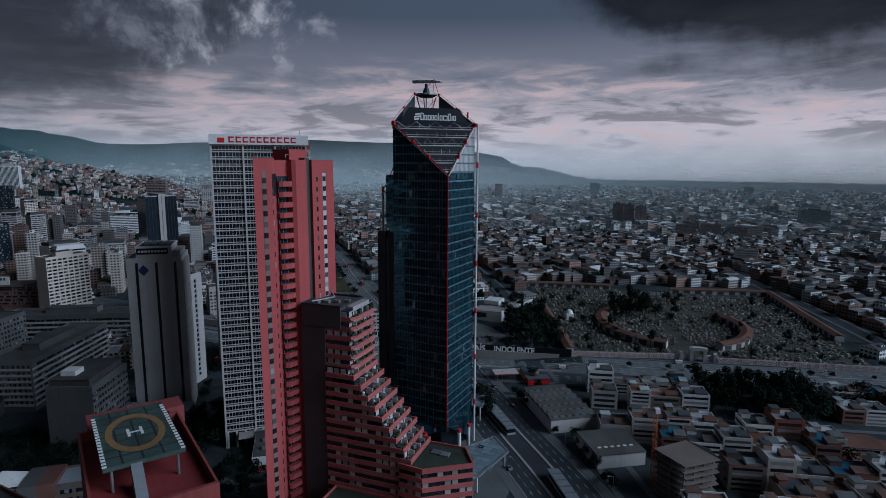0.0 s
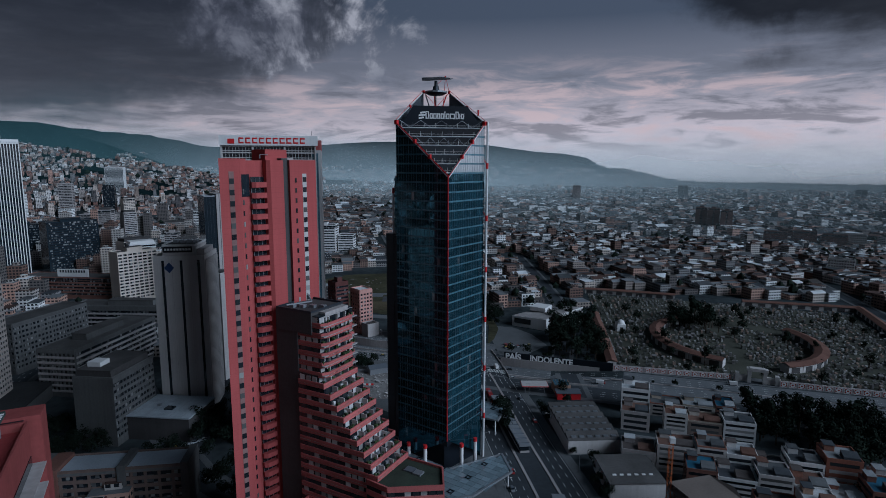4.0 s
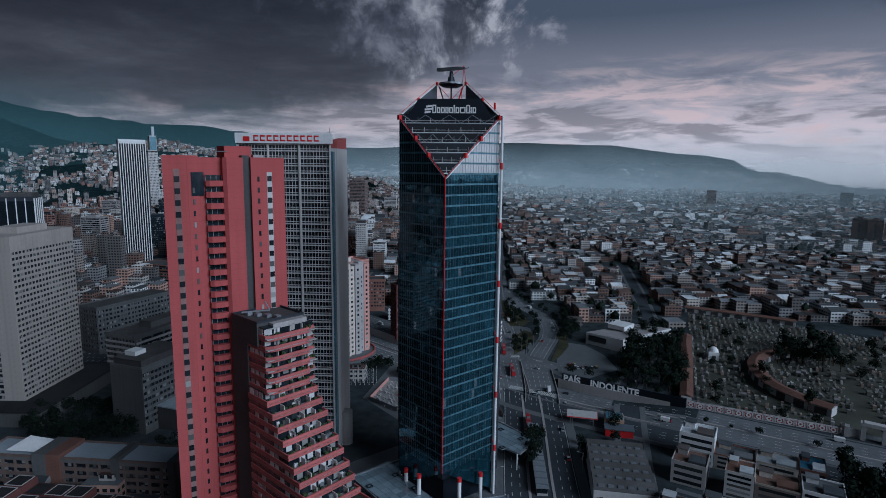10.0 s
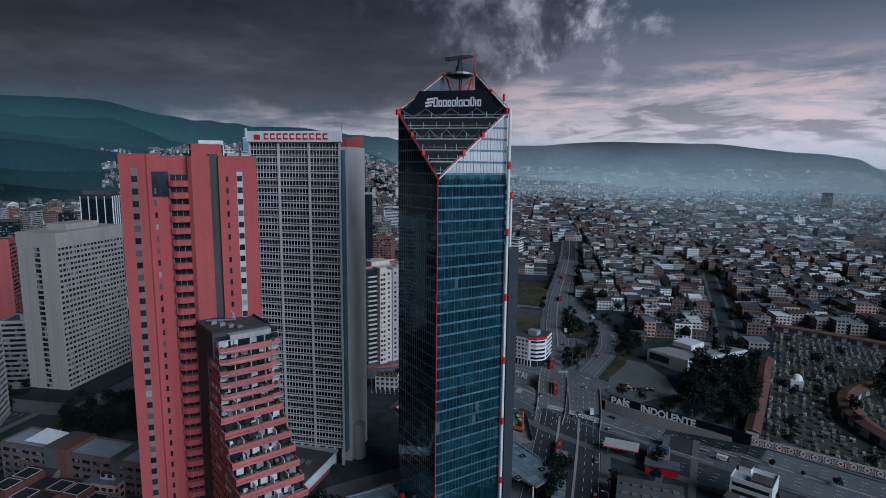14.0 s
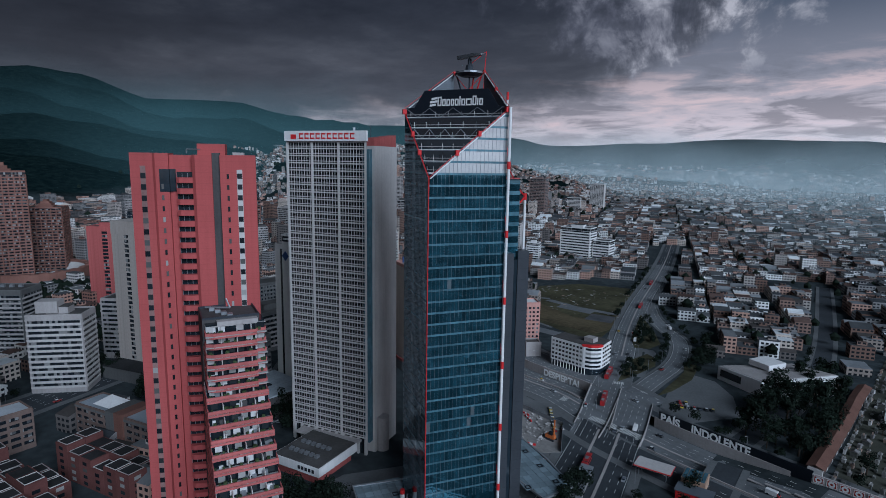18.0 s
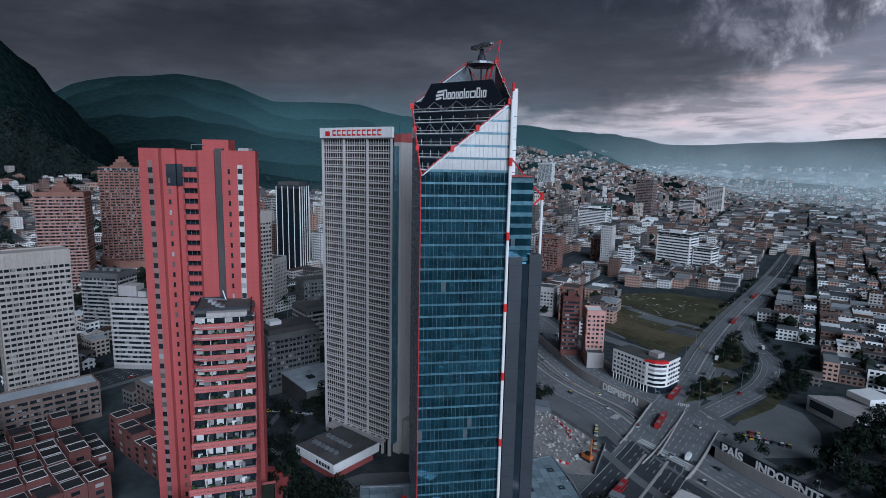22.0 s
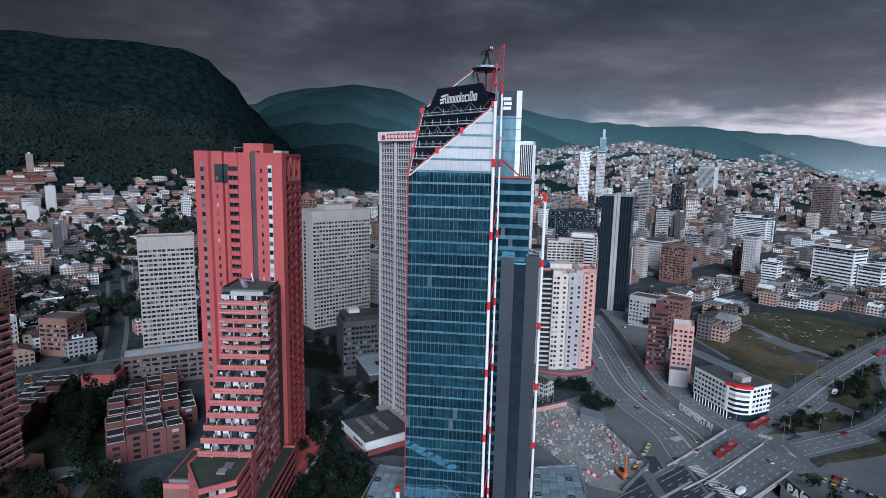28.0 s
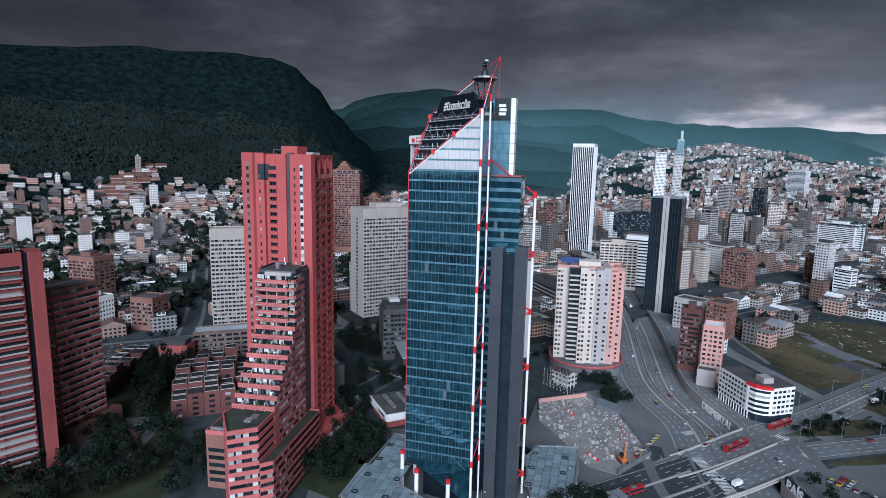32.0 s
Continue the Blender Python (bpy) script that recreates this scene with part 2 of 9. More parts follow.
WINDOW = mat("window_glass", (0.02, 0.026, 0.032), 0.15, amt=0.2, spec=0.6, tint=[(0.012, 0.016, 0.02), (0.02, 0.026, 0.03), (0.03, 0.034, 0.036), (0.012, 0.014, 0.018), (0.10, 0.098, 0.095), (0.02, 0.024, 0.03), (0.32, 0.31, 0.30), (0.016, 0.02, 0.024)])
FLAT_PANEL = mat("flat_window", (0.02, 0.026, 0.032), 0.25, amt=0.25, spec=0.5, tint=[(0.014, 0.018, 0.022), (0.46, 0.44, 0.43), (0.022, 0.026, 0.03), (0.26, 0.25, 0.24), (0.58, 0.56, 0.55), (0.03, 0.034, 0.036), (0.36, 0.34, 0.33)])
METAL = mat("grey_metal", (0.30, 0.31, 0.33), 0.45, 0.6, amt=0.25, rnd=0.3)
ALU = mat("grey_panel", (0.16, 0.175, 0.20), 0.4, 0.4, stain=0.1, amt=0.2, rnd=0.2)
RED = mat("red_paint", (0.55, 0.022, 0.025), 0.5, stain=0.2, amt=0.2)
STEELDARK = mat("dark_steel", (0.035, 0.04, 0.05), 0.5, 0.3, amt=0.3)
SIGN_BLACK = mat("sign_black", (0.008, 0.011, 0.017), 0.4, amt=0.3)
ASPHALT = mat("asphalt", (0.050, 0.055, 0.062), 0.85, stain=0.03, grain=0.5, amt=0.4, bump=0.1)
CONCRETE_ROAD = mat("concrete_road", (0.150, 0.155, 0.163), 0.85, stain=0.04, grain=0.4, amt=0.4, bump=0.1)
GREYWALL = mat("grey_wall", (0.115, 0.113, 0.112), 0.8, stain=0.05, grain=1.0, amt=0.35, bump=0.2, streak=0.35, rnd=0.3)
HOTEL = mat("hotel_concrete", (0.36, 0.315, 0.285), 0.8, stain=0.05, grain=1.0, amt=0.25, bump=0.1, streak=0.35)
PAVING = mat("paving", (0.135, 0.138, 0.142), 0.85, stain=0.04, grain=0.7, amt=0.4, bump=0.1)
PAINT = mat("road_paint", (0.60, 0.60, 0.58), 0.7, stain=0.4, grain=2.0, amt=0.5)
GRASS = mat("grass", (0.062, 0.058, 0.034), 0.95, stain=0.03, grain=0.25, amt=1.0, bump=0.4)
EARTH = mat("bare_earth", (0.20, 0.165, 0.135), 0.95, stain=0.05, grain=0.5, amt=0.6, bump=0.5)
ROOFDARK = mat("roof_felt", (0.085, 0.08, 0.078), 0.9, stain=0.1, grain=1.0, amt=0.5, rnd=0.5)
ROOFGREEN = mat("roof_moss", (0.045, 0.055, 0.042), 0.95, stain=0.15, grain=1.5, amt=0.5)
ROOFMIX = mat("roof_mixed", (0.2, 0.2, 0.2), 0.8, stain=0.2, grain=1.5, amt=0.45, tint=[(0.13, 0.072, 0.055), (0.085, 0.088, 0.092), (0.27, 0.28, 0.29), (0.14, 0.142, 0.145), (0.16, 0.095, 0.075), (0.065, 0.07, 0.078), (0.45, 0.46, 0.47), (0.10, 0.085, 0.08)])
WALLMIX = mat("wall_mixed", (0.3, 0.3, 0.3), 0.85, stain=0.15, grain=1.5, amt=0.3, streak=0.3, tint=[(0.50, 0.46, 0.42), (0.24, 0.10, 0.07), (0.40, 0.34, 0.28), (0.62, 0.60, 0.58), (0.30, 0.15, 0.11), (0.34, 0.31, 0.29), (0.45, 0.30, 0.22), (0.55, 0.52, 0.50), (0.20, 0.16, 0.14)])
BARK = mat("bark", (0.06, 0.045, 0.035), 0.95, grain=3.0, amt=0.5)
LEAF = mat("foliage", (0.015, 0.022, 0.016), 0.9, spec=0.05, stain=0.2, grain=1.5, amt=0.6, rnd=0.6, isl=0.5)
PLANT = mat("terrace_plants", (0.045, 0.065, 0.03), 0.9, stain=0.3, grain=1.5, amt=0.6, isl=0.6)
TILE = mat("clay_tiles", (0.16, 0.085, 0.066), 0.85, stain=0.1, grain=2.0, amt=0.45, bump=0.3)
TOMB = mat("tomb_stone", (0.3, 0.29, 0.28), 0.85, stain=0.2, grain=1.0, amt=0.3, isl=0.6, tint=[(0.36, 0.35, 0.33), (0.22, 0.21, 0.20), (0.48, 0.46, 0.45), (0.12, 0.12, 0.11), (0.30, 0.22, 0.18), (0.16, 0.15, 0.15)])


def city_mat(name, wall_cols):
    """Walls of far buildings with rows of small windows, and a roof of its own on level faces."""
    ma = mat(name, (0.3, 0.3, 0.3), 0.85, stain=0.1, grain=1.0, amt=0.25, isl=0.35, tint=wall_cols)
    nt = ma.node_tree
    b = nt.nodes["Principled BSDF"]
    base = b.inputs["Base Color"].links[0].from_socket

    def nd(kind, op=None):
        n = nt.nodes.new(kind)
        if op:
            n.operation = op
        return n

    def mth(op, a, c):
        n = nd("ShaderNodeMath", op)
        for i, v in enumerate((a, c)):
            if hasattr(v, "is_output"):
                nt.links.new(v, n.inputs[i])
            else:
                n.inputs[i].default_value = v
        return n.outputs[0]

    uv = nd("ShaderNodeUVMap")
    sep = nd("ShaderNodeSeparateXYZ")
    nt.links.new(uv.outputs[0], sep.inputs[0])
    fx, fz = mth("FRACT", mth("DIVIDE", sep.outputs[0], 3.1), 0.0), mth("FRACT", mth("DIVIDE", sep.outputs[1], 3.0), 0.0)
    inx = mth("MULTIPLY", mth("GREATER_THAN", fx, 0.22), mth("LESS_THAN", fx, 0.84))
    inz = mth("MULTIPLY", mth("GREATER_THAN", fz, 0.32), mth("LESS_THAN", fz, 0.82))
    win = mth("MULTIPLY", inx, inz)
    mx = nd("ShaderNodeMix")
    mx.data_type = "RGBA"
    nt.links.new(win, mx.inputs[0])
    nt.links.new(base, mx.inputs[6])
    mx.inputs[7].default_value = (0.014, 0.017, 0.021, 1)
    nt.links.new(mx.outputs[2], b.inputs["Base Color"])
    return ma


CITY = city_mat("city_walls", [(0.50, 0.46, 0.43), (0.20, 0.125, 0.10), (0.33, 0.28, 0.25), (0.66, 0.65, 0.64), (0.25, 0.165, 0.135), (0.24, 0.23, 0.23), (0.50, 0.43, 0.38), (0.13, 0.115, 0.11), (0.70, 0.69, 0.68), (0.38, 0.24, 0.19)])
CITY_OLD = city_mat("hill_town_walls", [(0.46, 0.40, 0.37), (0.25, 0.155, 0.13), (0.36, 0.28, 0.24), (0.66, 0.62, 0.60), (0.28, 0.15, 0.12), (0.20, 0.19, 0.19), (0.52, 0.44, 0.39), (0.11, 0.10, 0.10), (0.40, 0.24, 0.19), (0.62, 0.58, 0.56)])
CITYROOF = mat("city_roofs", (0.2, 0.2, 0.2), 0.8, stain=0.1, grain=0.6, amt=0.4, isl=0.4, tint=[(0.10, 0.062, 0.052), (0.070, 0.073, 0.077), (0.24, 0.25, 0.265), (0.09, 0.093, 0.097), (0.115, 0.076, 0.065), (0.048, 0.052, 0.058), (0.62, 0.63, 0.64), (0.06, 0.053, 0.050), (0.066, 0.07, 0.076), (0.14, 0.145, 0.15)])


def pane_mat(name, cu, cz):
    """Dark glazing in which single panes show blinds or a lighter room."""
    ma = mat(name, (0.014, 0.019, 0.025), 0.12, stain=0.3, amt=0.3, spec=0.7)
    nt = ma.node_tree
    b = nt.nodes["Principled BSDF"]
    base = b.inputs["Base Color"].links[0].from_socket
    tc = nt.nodes.new("ShaderNodeTexCoord")
    sn = nt.nodes.new("ShaderNodeVectorMath")
    sn.operation = "SNAP"
    nt.links.new(tc.outputs["Object"], sn.inputs[0])
    sn.inputs[1].default_value = (cu, cu, cz)
    wn = nt.nodes.new("ShaderNodeTexWhiteNoise")
    nt.links.new(sn.outputs[0], wn.inputs["Vector"])
    rp = nt.nodes.new("ShaderNodeValToRGB")
    rp.color_ramp.interpolation = "CONSTANT"
    for e, (p, c) in zip([rp.color_ramp.elements[0], rp.color_ramp.elements[1], rp.color_ramp.elements.new(0.72), rp.color_ramp.elements.new(0.88)], ((0.0, 0.0), (0.5, 0.07), (0.72, 0.2), (0.88, 0.55))):
        e.position, e.color = p, (c, c, c, 1)
    nt.links.new(wn.outputs[0], rp.inputs[0])
    mx = nt.nodes.new("ShaderNodeMix")
    mx.data_type = "RGBA"
    nt.links.new(rp.outputs[0], mx.inputs[0])
    nt.links.new(base, mx.inputs[6])
    mx.inputs[7].default_value = (0.42, 0.41, 0.40, 1)
    nt.links.new(mx.outputs[2], b.inputs["Base Color"])
    return ma




def vary_panes(ma, cu, cz, z0, lo, hi, pale):
    """Single panes lighter or darker than their neighbours, uneven reflections put into the colour, a few with pale
    blinds.
    """
    nt = ma.node_tree
    b = nt.nodes["Principled BSDF"]
    base = b.inputs["Base Color"].links[0].from_socket
    tc = nt.nodes.new("ShaderNodeTexCoord")
    ad = nt.nodes.new("ShaderNodeVectorMath")
    ad.operation = "SUBTRACT"
    nt.links.new(tc.outputs["Object"], ad.inputs[0])
    ad.inputs[1].default_value = (0.0, 0.0, z0)
    sn = nt.nodes.new("ShaderNodeVectorMath")
    sn.operation = "SNAP"
    nt.links.new(ad.outputs[0], sn.inputs[0])
    sn.inputs[1].default_value = (cu, cu, cz)
    wn = nt.nodes.new("ShaderNodeTexWhiteNoise")
    nt.links.new(sn.outputs[0], wn.inputs["Vector"])
    rg = nt.nodes.new("ShaderNodeMapRange")
    nt.links.new(wn.outputs[0], rg.inputs[0])
    rg.inputs[3].default_value, rg.inputs[4].default_value = lo, hi
    sc = nt.nodes.new("ShaderNodeVectorMath")
    sc.operation = "SCALE"
    nt.links.new(base, sc.inputs[0])
    nt.links.new(rg.outputs[0], sc.inputs[3])
    gt = nt.nodes.new("ShaderNodeMath")
    gt.operation = "GREATER_THAN"
    nt.links.new(wn.outputs[0], gt.inputs[0])
    gt.inputs[1].default_value = 1 - pale
    mx = nt.nodes.new("ShaderNodeMix")
    mx.data_type = "RGBA"
    nt.links.new(gt.outputs[0], mx.inputs[0])
    nt.links.new(sc.outputs[0], mx.inputs[6])
    mx.inputs[7].default_value = (0.30, 0.36, 0.40, 1)
    nt.links.new(mx.outputs[2], b.inputs["Base Color"])


vary_panes(GLASS_BLUE, 1.4, 3.92, 19.0, 0.72, 1.22, 0.012)
vary_panes(GLASS_BAND, 1.4, 3.92, 19.0, 0.8, 1.15, 0.0)
GLAZING = pane_mat("room_glazing", 1.55, 3.2)


# ---- mesh helpers ----
class MB:
    """Collects vertices and faces for one mesh."""

    def __init__(self):
        self.v, self.f, self.mi, self.uv = [], [], [], []

    def quad(self, *p, m=0):
        n = len(self.v)
        self.v += [tuple(q) for q in p]
        self.f.append(tuple(range(n, n + len(p))))
        self.mi.append(m)
        return self

    def box(self, x0, x1, y0, y1, z0, z1, m=0):
        return self.prism([(x0, y0), (x1, y0), (x1, y1), (x0, y1)], z0, z1, m)

    def prism(self, poly, z0, z1, m=0, mtop=None):
        """z0 and z1: a height, or one a corner."""
        k, n = len(poly), len(self.v)
        a = z0 if isinstance(z0, (list, tuple)) else [z0] * k
        b = z1 if isinstance(z1, (list, tuple)) else [z1] * k
        self.v += [(x, y, a[i]) for i, (x, y) in enumerate(poly)] + [(x, y, b[i]) for i, (x, y) in enumerate(poly)]
        self.f += [tuple(range(n + k - 1, n - 1, -1)), tuple(range(n + k, n + 2 * k))]
        self.mi += [m, m if mtop is None else mtop]
        for i in range(k):
            j = (i + 1) % k
            self.f.append((n + i, n + j, n + k + j, n + k + i))
            self.mi.append(m)
        return self

    def rim(self, poly, t, z0, z1, m=0):
        """A parapet of thickness t inside a convex polygon that runs counter-clockwise."""
        c = Vector((sum(p[0] for p in poly) / len(poly), sum(p[1] for p in poly) / len(poly)))
        inn = []
        for p in poly:
            d = c - Vector(p)
            inn.append(tuple(Vector(p) + d * min(0.45, t * 1.4 / max(d.length, 0.01))))
        for i in range(len(poly)):
            j = (i + 1) % len(poly)
            self.prism([poly[i], poly[j], inn[j], inn[i]], z0, z1, m)
        return self

    def beam(self, p, q, r, seg=6, m=0, r2=None):
        p, q = Vector(p), Vector(q)
        d = (q - p).normalized()
        s = d.orthogonal().normalized()
        t = d.cross(s)
        n, r2 = len(self.v), r if r2 is None else r2
        for c, rr in ((p, r), (q, r2)):
            for i in range(seg):
                a = 2 * math.pi * i / seg
                self.v.append(tuple(c + (s * math.cos(a) + t * math.sin(a)) * rr))
        for i in range(seg):
            j = (i + 1) % seg
            self.f.append((n + i, n + j, n + seg + j, n + seg + i))
            self.mi.append(m)
        self.f += [tuple(range(n + seg - 1, n - 1, -1)), tuple(range(n + seg, n + 2 * seg))]
        self.mi += [m, m]
        return self

    def mesh(self, name, *mats, smooth=False):
        me = bpy.data.meshes.new(name)
        me.from_pydata(self.v, [], self.f)
        for ma in mats:
            me.materials.append(ma)
        if len(mats) > 1:
            me.polygons.foreach_set("material_index", self.mi)
        if smooth:
            me.polygons.foreach_set("use_smooth", [True] * len(self.f))
        return me


def part(name, mb, ma, parent, label="", kind=""):
    me = mb if isinstance(mb, bpy.types.Mesh) else mb.mesh(name, *(ma if isinstance(ma, (list, tuple)) else [ma]))
    ob = new(name, me)
    ob.parent = parent
    return tagged(ob, label, kind=kind)


def put(ob, x, y, z=0.0, rz=0.0):
    """Moves a part that shares its mesh with others."""
    ob.matrix_basis = pose(x, y, z, 0, 0, rz)
    return ob


def thing(name, m, label, category, group="", kind=""):
    ob = new(name)
    ob.matrix_basis = m
    ob.empty_display_size = 2
    return tagged(ob, label, category, group, kind)


def solid(name, mb, ma, label="", category="", group="", kind="structure"):
    me = mb.mesh(name, *(ma if isinstance(ma, (list, tuple)) else [ma]))
    return tagged(new(name, me), label, category, group, kind)

# ---- ground, hills, roads ----
def ngrid(t, tab):
    """Smooth interpolation in a table of (t, value)."""
    if t <= tab[0][0]:
        return tab[0][1]
    for (a, u), (b, v) in zip(tab, tab[1:]):
        if t <= b:
            s = (t - a) / (b - a)
            return u + (v - u) * s * s * (3 - 2 * s)
    return tab[-1][1]


# two ranges: direction (degrees left of +y) and height of the crest as seen, distance of crest and foot
CREST = [(-16, 0.0), (-9, 0.6), (-3, 1.4), (6, 2.2), (14, 2.5), (22, 2.1), (30, 1.8), (38, 2.9), (46, 3.6), (53, 4.0), (58, 4.6), (62, 5.4), (69, 5.7), (75, 7.1), (78, 7.4), (82, 7.1), (85.5, 6.4), (88, 5.2), (90, 5.0), (95, 7.0), (110, 7.5), (140, 7.0)]
DIST = [(-14, 4700), (30, 4600), (46, 4000), (60, 3500), (82, 3300), (140, 3200)]
FOOT = [(-14, 4000), (30, 3000), (46, 1700), (60, 1500), (82, 1350), (140, 1500)]
CREST2 = [(80.5, 0.0), (82.5, 0.6), (85, 2.7), (87, 5.0), (89.3, 7.8), (91.2, 9.7), (93.5, 10.7), (98, 11.2), (106, 11.0), (112, 10.4), (118, 9.9), (128, 9.6), (140, 9.0), (165, 8.0)]
AVE26 = [(420, 338), (300, 356), (190, 371), (95, 386), (20, 398), (-35, 418), (-71, 422), (-106, 430.5), (-176, 462), (-250, 494), (-425, 560), (-620, 640)]
CARACAS = [(80, 60), (66, 150), (54, 215), (45, 250), (33, 290), (22, 330), (13, 362), (4, 392)]
NORTH = [(1, 368), (-7, 394), (-21, 432), (-30, 460), (-40, 494), (-70, 573), (-103, 673), (-140, 800), (-190, 960), (-290, 1260), (-560, 2100), (-900, 3200)]
DECK = [(18, 366), (12, 392), (1, 428), (-5, 446)]


# the hill that the old town climbs: direction, height of its brow
TOWN = [(22, 0.0), (30, 84), (34.6, 124), (37, 138), (39.4, 166), (43.8, 184), (48, 212), (51.3, 200), (54, 204), (57.5, 185), (60.5, 60), (63, 0.0)]


def seg_dist(x, y, line):
    best = 1e9
    for (ax, ay), (bx, by) in zip(line, line[1:]):
        dx, dy = bx - ax, by - ay
        s = max(0.0, min(1.0, ((x - ax) * dx + (y - ay) * dy) / (dx * dx + dy * dy)))
        best = min(best, math.hypot(x - ax - s * dx, y - ay - s * dy))
    return best


def along(line, s):
    """Point, unit tangent and left normal at length s."""
    for (ax, ay), (bx, by) in zip(line, line[1:]):
        d = math.hypot(bx - ax, by - ay)
        if s <= d or (bx, by) == line[-1]:
            u = Vector(((bx - ax) / d, (by - ay) / d))
            return Vector((ax, ay)) + u * s, u, Vector((-u.y, u.x))
        s -= d


def length(line):
    return sum(math.hypot(b[0] - a[0], b[1] - a[1]) for a, b in zip(line, line[1:]))


TRENCH = 5.0


def south_side(x):
    """How far the south wall of the trench stands from the avenue's line."""
    return 4.0 + 12.5 * min(1.0, max(0.0, (x - 2) / 20))


def trench(x, y):
    """How far the avenue lies below the city beside it."""
    if not -330 < x < 102 or not 355 < y < 560:
        return 0.0
    d = seg_dist(x, y, AVE26)
    return TRENCH * min(1.0, max(0.0, (26 - d) / 4)) * min(1.0, max(0.0, (x + 330) / 90)) * min(1.0, max(0.0, (100 - x) / 46))


def land(x, y):
    r = math.hypot(x, y - 150)
    if r < 600:
        return -trench(x, y)
    az = math.degrees(math.atan2(-x, y - 150))
    if az < -40:
        az += 360
    if az > 165:
        return 0.0
    return max(ridge(x, y, r, ngrid(az, CREST), ngrid(az, DIST), ngrid(az, FOOT)), ridge(x, y, r, ngrid(az, CREST2), 1850.0, 760.0), town_hill(x, y, r, az))


def town_hill(x, y, r, az):
    if not 22 < az < 63 or r < 1150:
        return 0.0
    s = (r - 1150) / 1150
    shape = s ** 1.25 if s < 1 else max(0.0, 1 - (s - 1) * 1.2)
    return max(0.0, ngrid(az, TOWN) * shape * (1 + 0.10 * noise.fractal(Vector((x / 300, y / 300, 8.3)), 1.0, 2.0, 3) * min(1.0, 3 * s)))


def ridge(x, y, r, e, d, f):
    if e <= 0.01 or r < f:
        return 0.0
    top = max(0.0, (130 + d * math.tan(radians(e))))
    top *= min(1.0, e)
    s = (r - f) / (d - f)
    rough = noise.fractal(Vector((x / 420, y / 420, 1.7)), 1.0, 2.0, 5)
    rid = noise.fractal(Vector((x / 900, y / 900, 5.1)), 1.0, 2.0, 3)
    shape = s ** 1.35 if s < 1 else max(0.82, 1 - (s - 1) * 0.5)
    calm = 1 - 0.75 * min(1.0, s) ** 3
    return max(0.0, top * shape * (1 + 0.05 * calm * rid * min(1.0, s * 2)) + rough * top * 0.10 * calm * min(1.0, s * 1.5))


def ground_mat():
    ma = mat("city_ground", (0.048, 0.056, 0.060), 0.95, stain=0.02, grain=0.16, amt=0.9, bump=0.0, spec=0.0)
    nt = ma.node_tree
    b = nt.nodes["Principled BSDF"]
    base = b.inputs["Base Color"].links[0].from_socket
    tc = nt.nodes.new("ShaderNodeTexCoord")
    sep = nt.nodes.new("ShaderNodeSeparateXYZ")
    nt.links.new(tc.outputs["Object"], sep.inputs[0])
    n1 = nt.nodes.new("ShaderNodeTexNoise")
    n1.inputs["Scale"].default_value, n1.inputs["Detail"].default_value = 0.004, 6
    n2 = nt.nodes.new("ShaderNodeTexNoise")
    n2.inputs["Scale"].default_value, n2.inputs["Detail"].default_value = 0.05, 8
    for n in (n1, n2):
        nt.links.new(tc.outputs["Object"], n.inputs["Vector"])
    wood = nt.nodes.new("ShaderNodeValToRGB")
    wood.color_ramp.elements[0].position, wood.color_ramp.elements[0].color = 0.36, (0.0030, 0.0075, 0.0085, 1)
    wood.color_ramp.elements[1].position, wood.color_ramp.elements[1].color = 0.70, (0.0105, 0.0190, 0.0185, 1)
    nt.links.new(n2.outputs[0], wood.inputs[0])
    add = nt.nodes.new("ShaderNodeMath")
    add.operation = "MULTIPLY_ADD"
    nt.links.new(n1.outputs[0], add.inputs[0])
    add.inputs[1].default_value = -90.0
    nt.links.new(sep.outputs[2], add.inputs[2])
    rng = nt.nodes.new("ShaderNodeMapRange")
    nt.links.new(add.outputs[0], rng.inputs[0])
    rng.inputs[1].default_value, rng.inputs[2].default_value = -30.0, 10.0
    mx = nt.nodes.new("ShaderNodeMix")
    mx.data_type = "RGBA"
    nt.links.new(rng.outputs[0], mx.inputs[0])
    nt.links.new(base, mx.inputs[6])
    nt.links.new(wood.outputs[0], mx.inputs[7])
    nt.links.new(mx.outputs[2], b.inputs["Base Color"])
    # tree crowns as relief on the wooded slopes
    vo = nt.nodes.new("ShaderNodeTexVoronoi")
    vo.inputs["Scale"].default_value = 0.09
    nt.links.new(tc.outputs["Object"], vo.inputs["Vector"])
    bp = nt.nodes.new("ShaderNodeBump")
    bp.invert = True
    bp.inputs["Distance"].default_value = 3.2
    nt.links.new(rng.outputs[0], bp.inputs["Strength"])
    nt.links.new(vo.outputs["Distance"], bp.inputs["Height"])
    nt.links.new(bp.outputs[0], b.inputs["Normal"])
    return ma


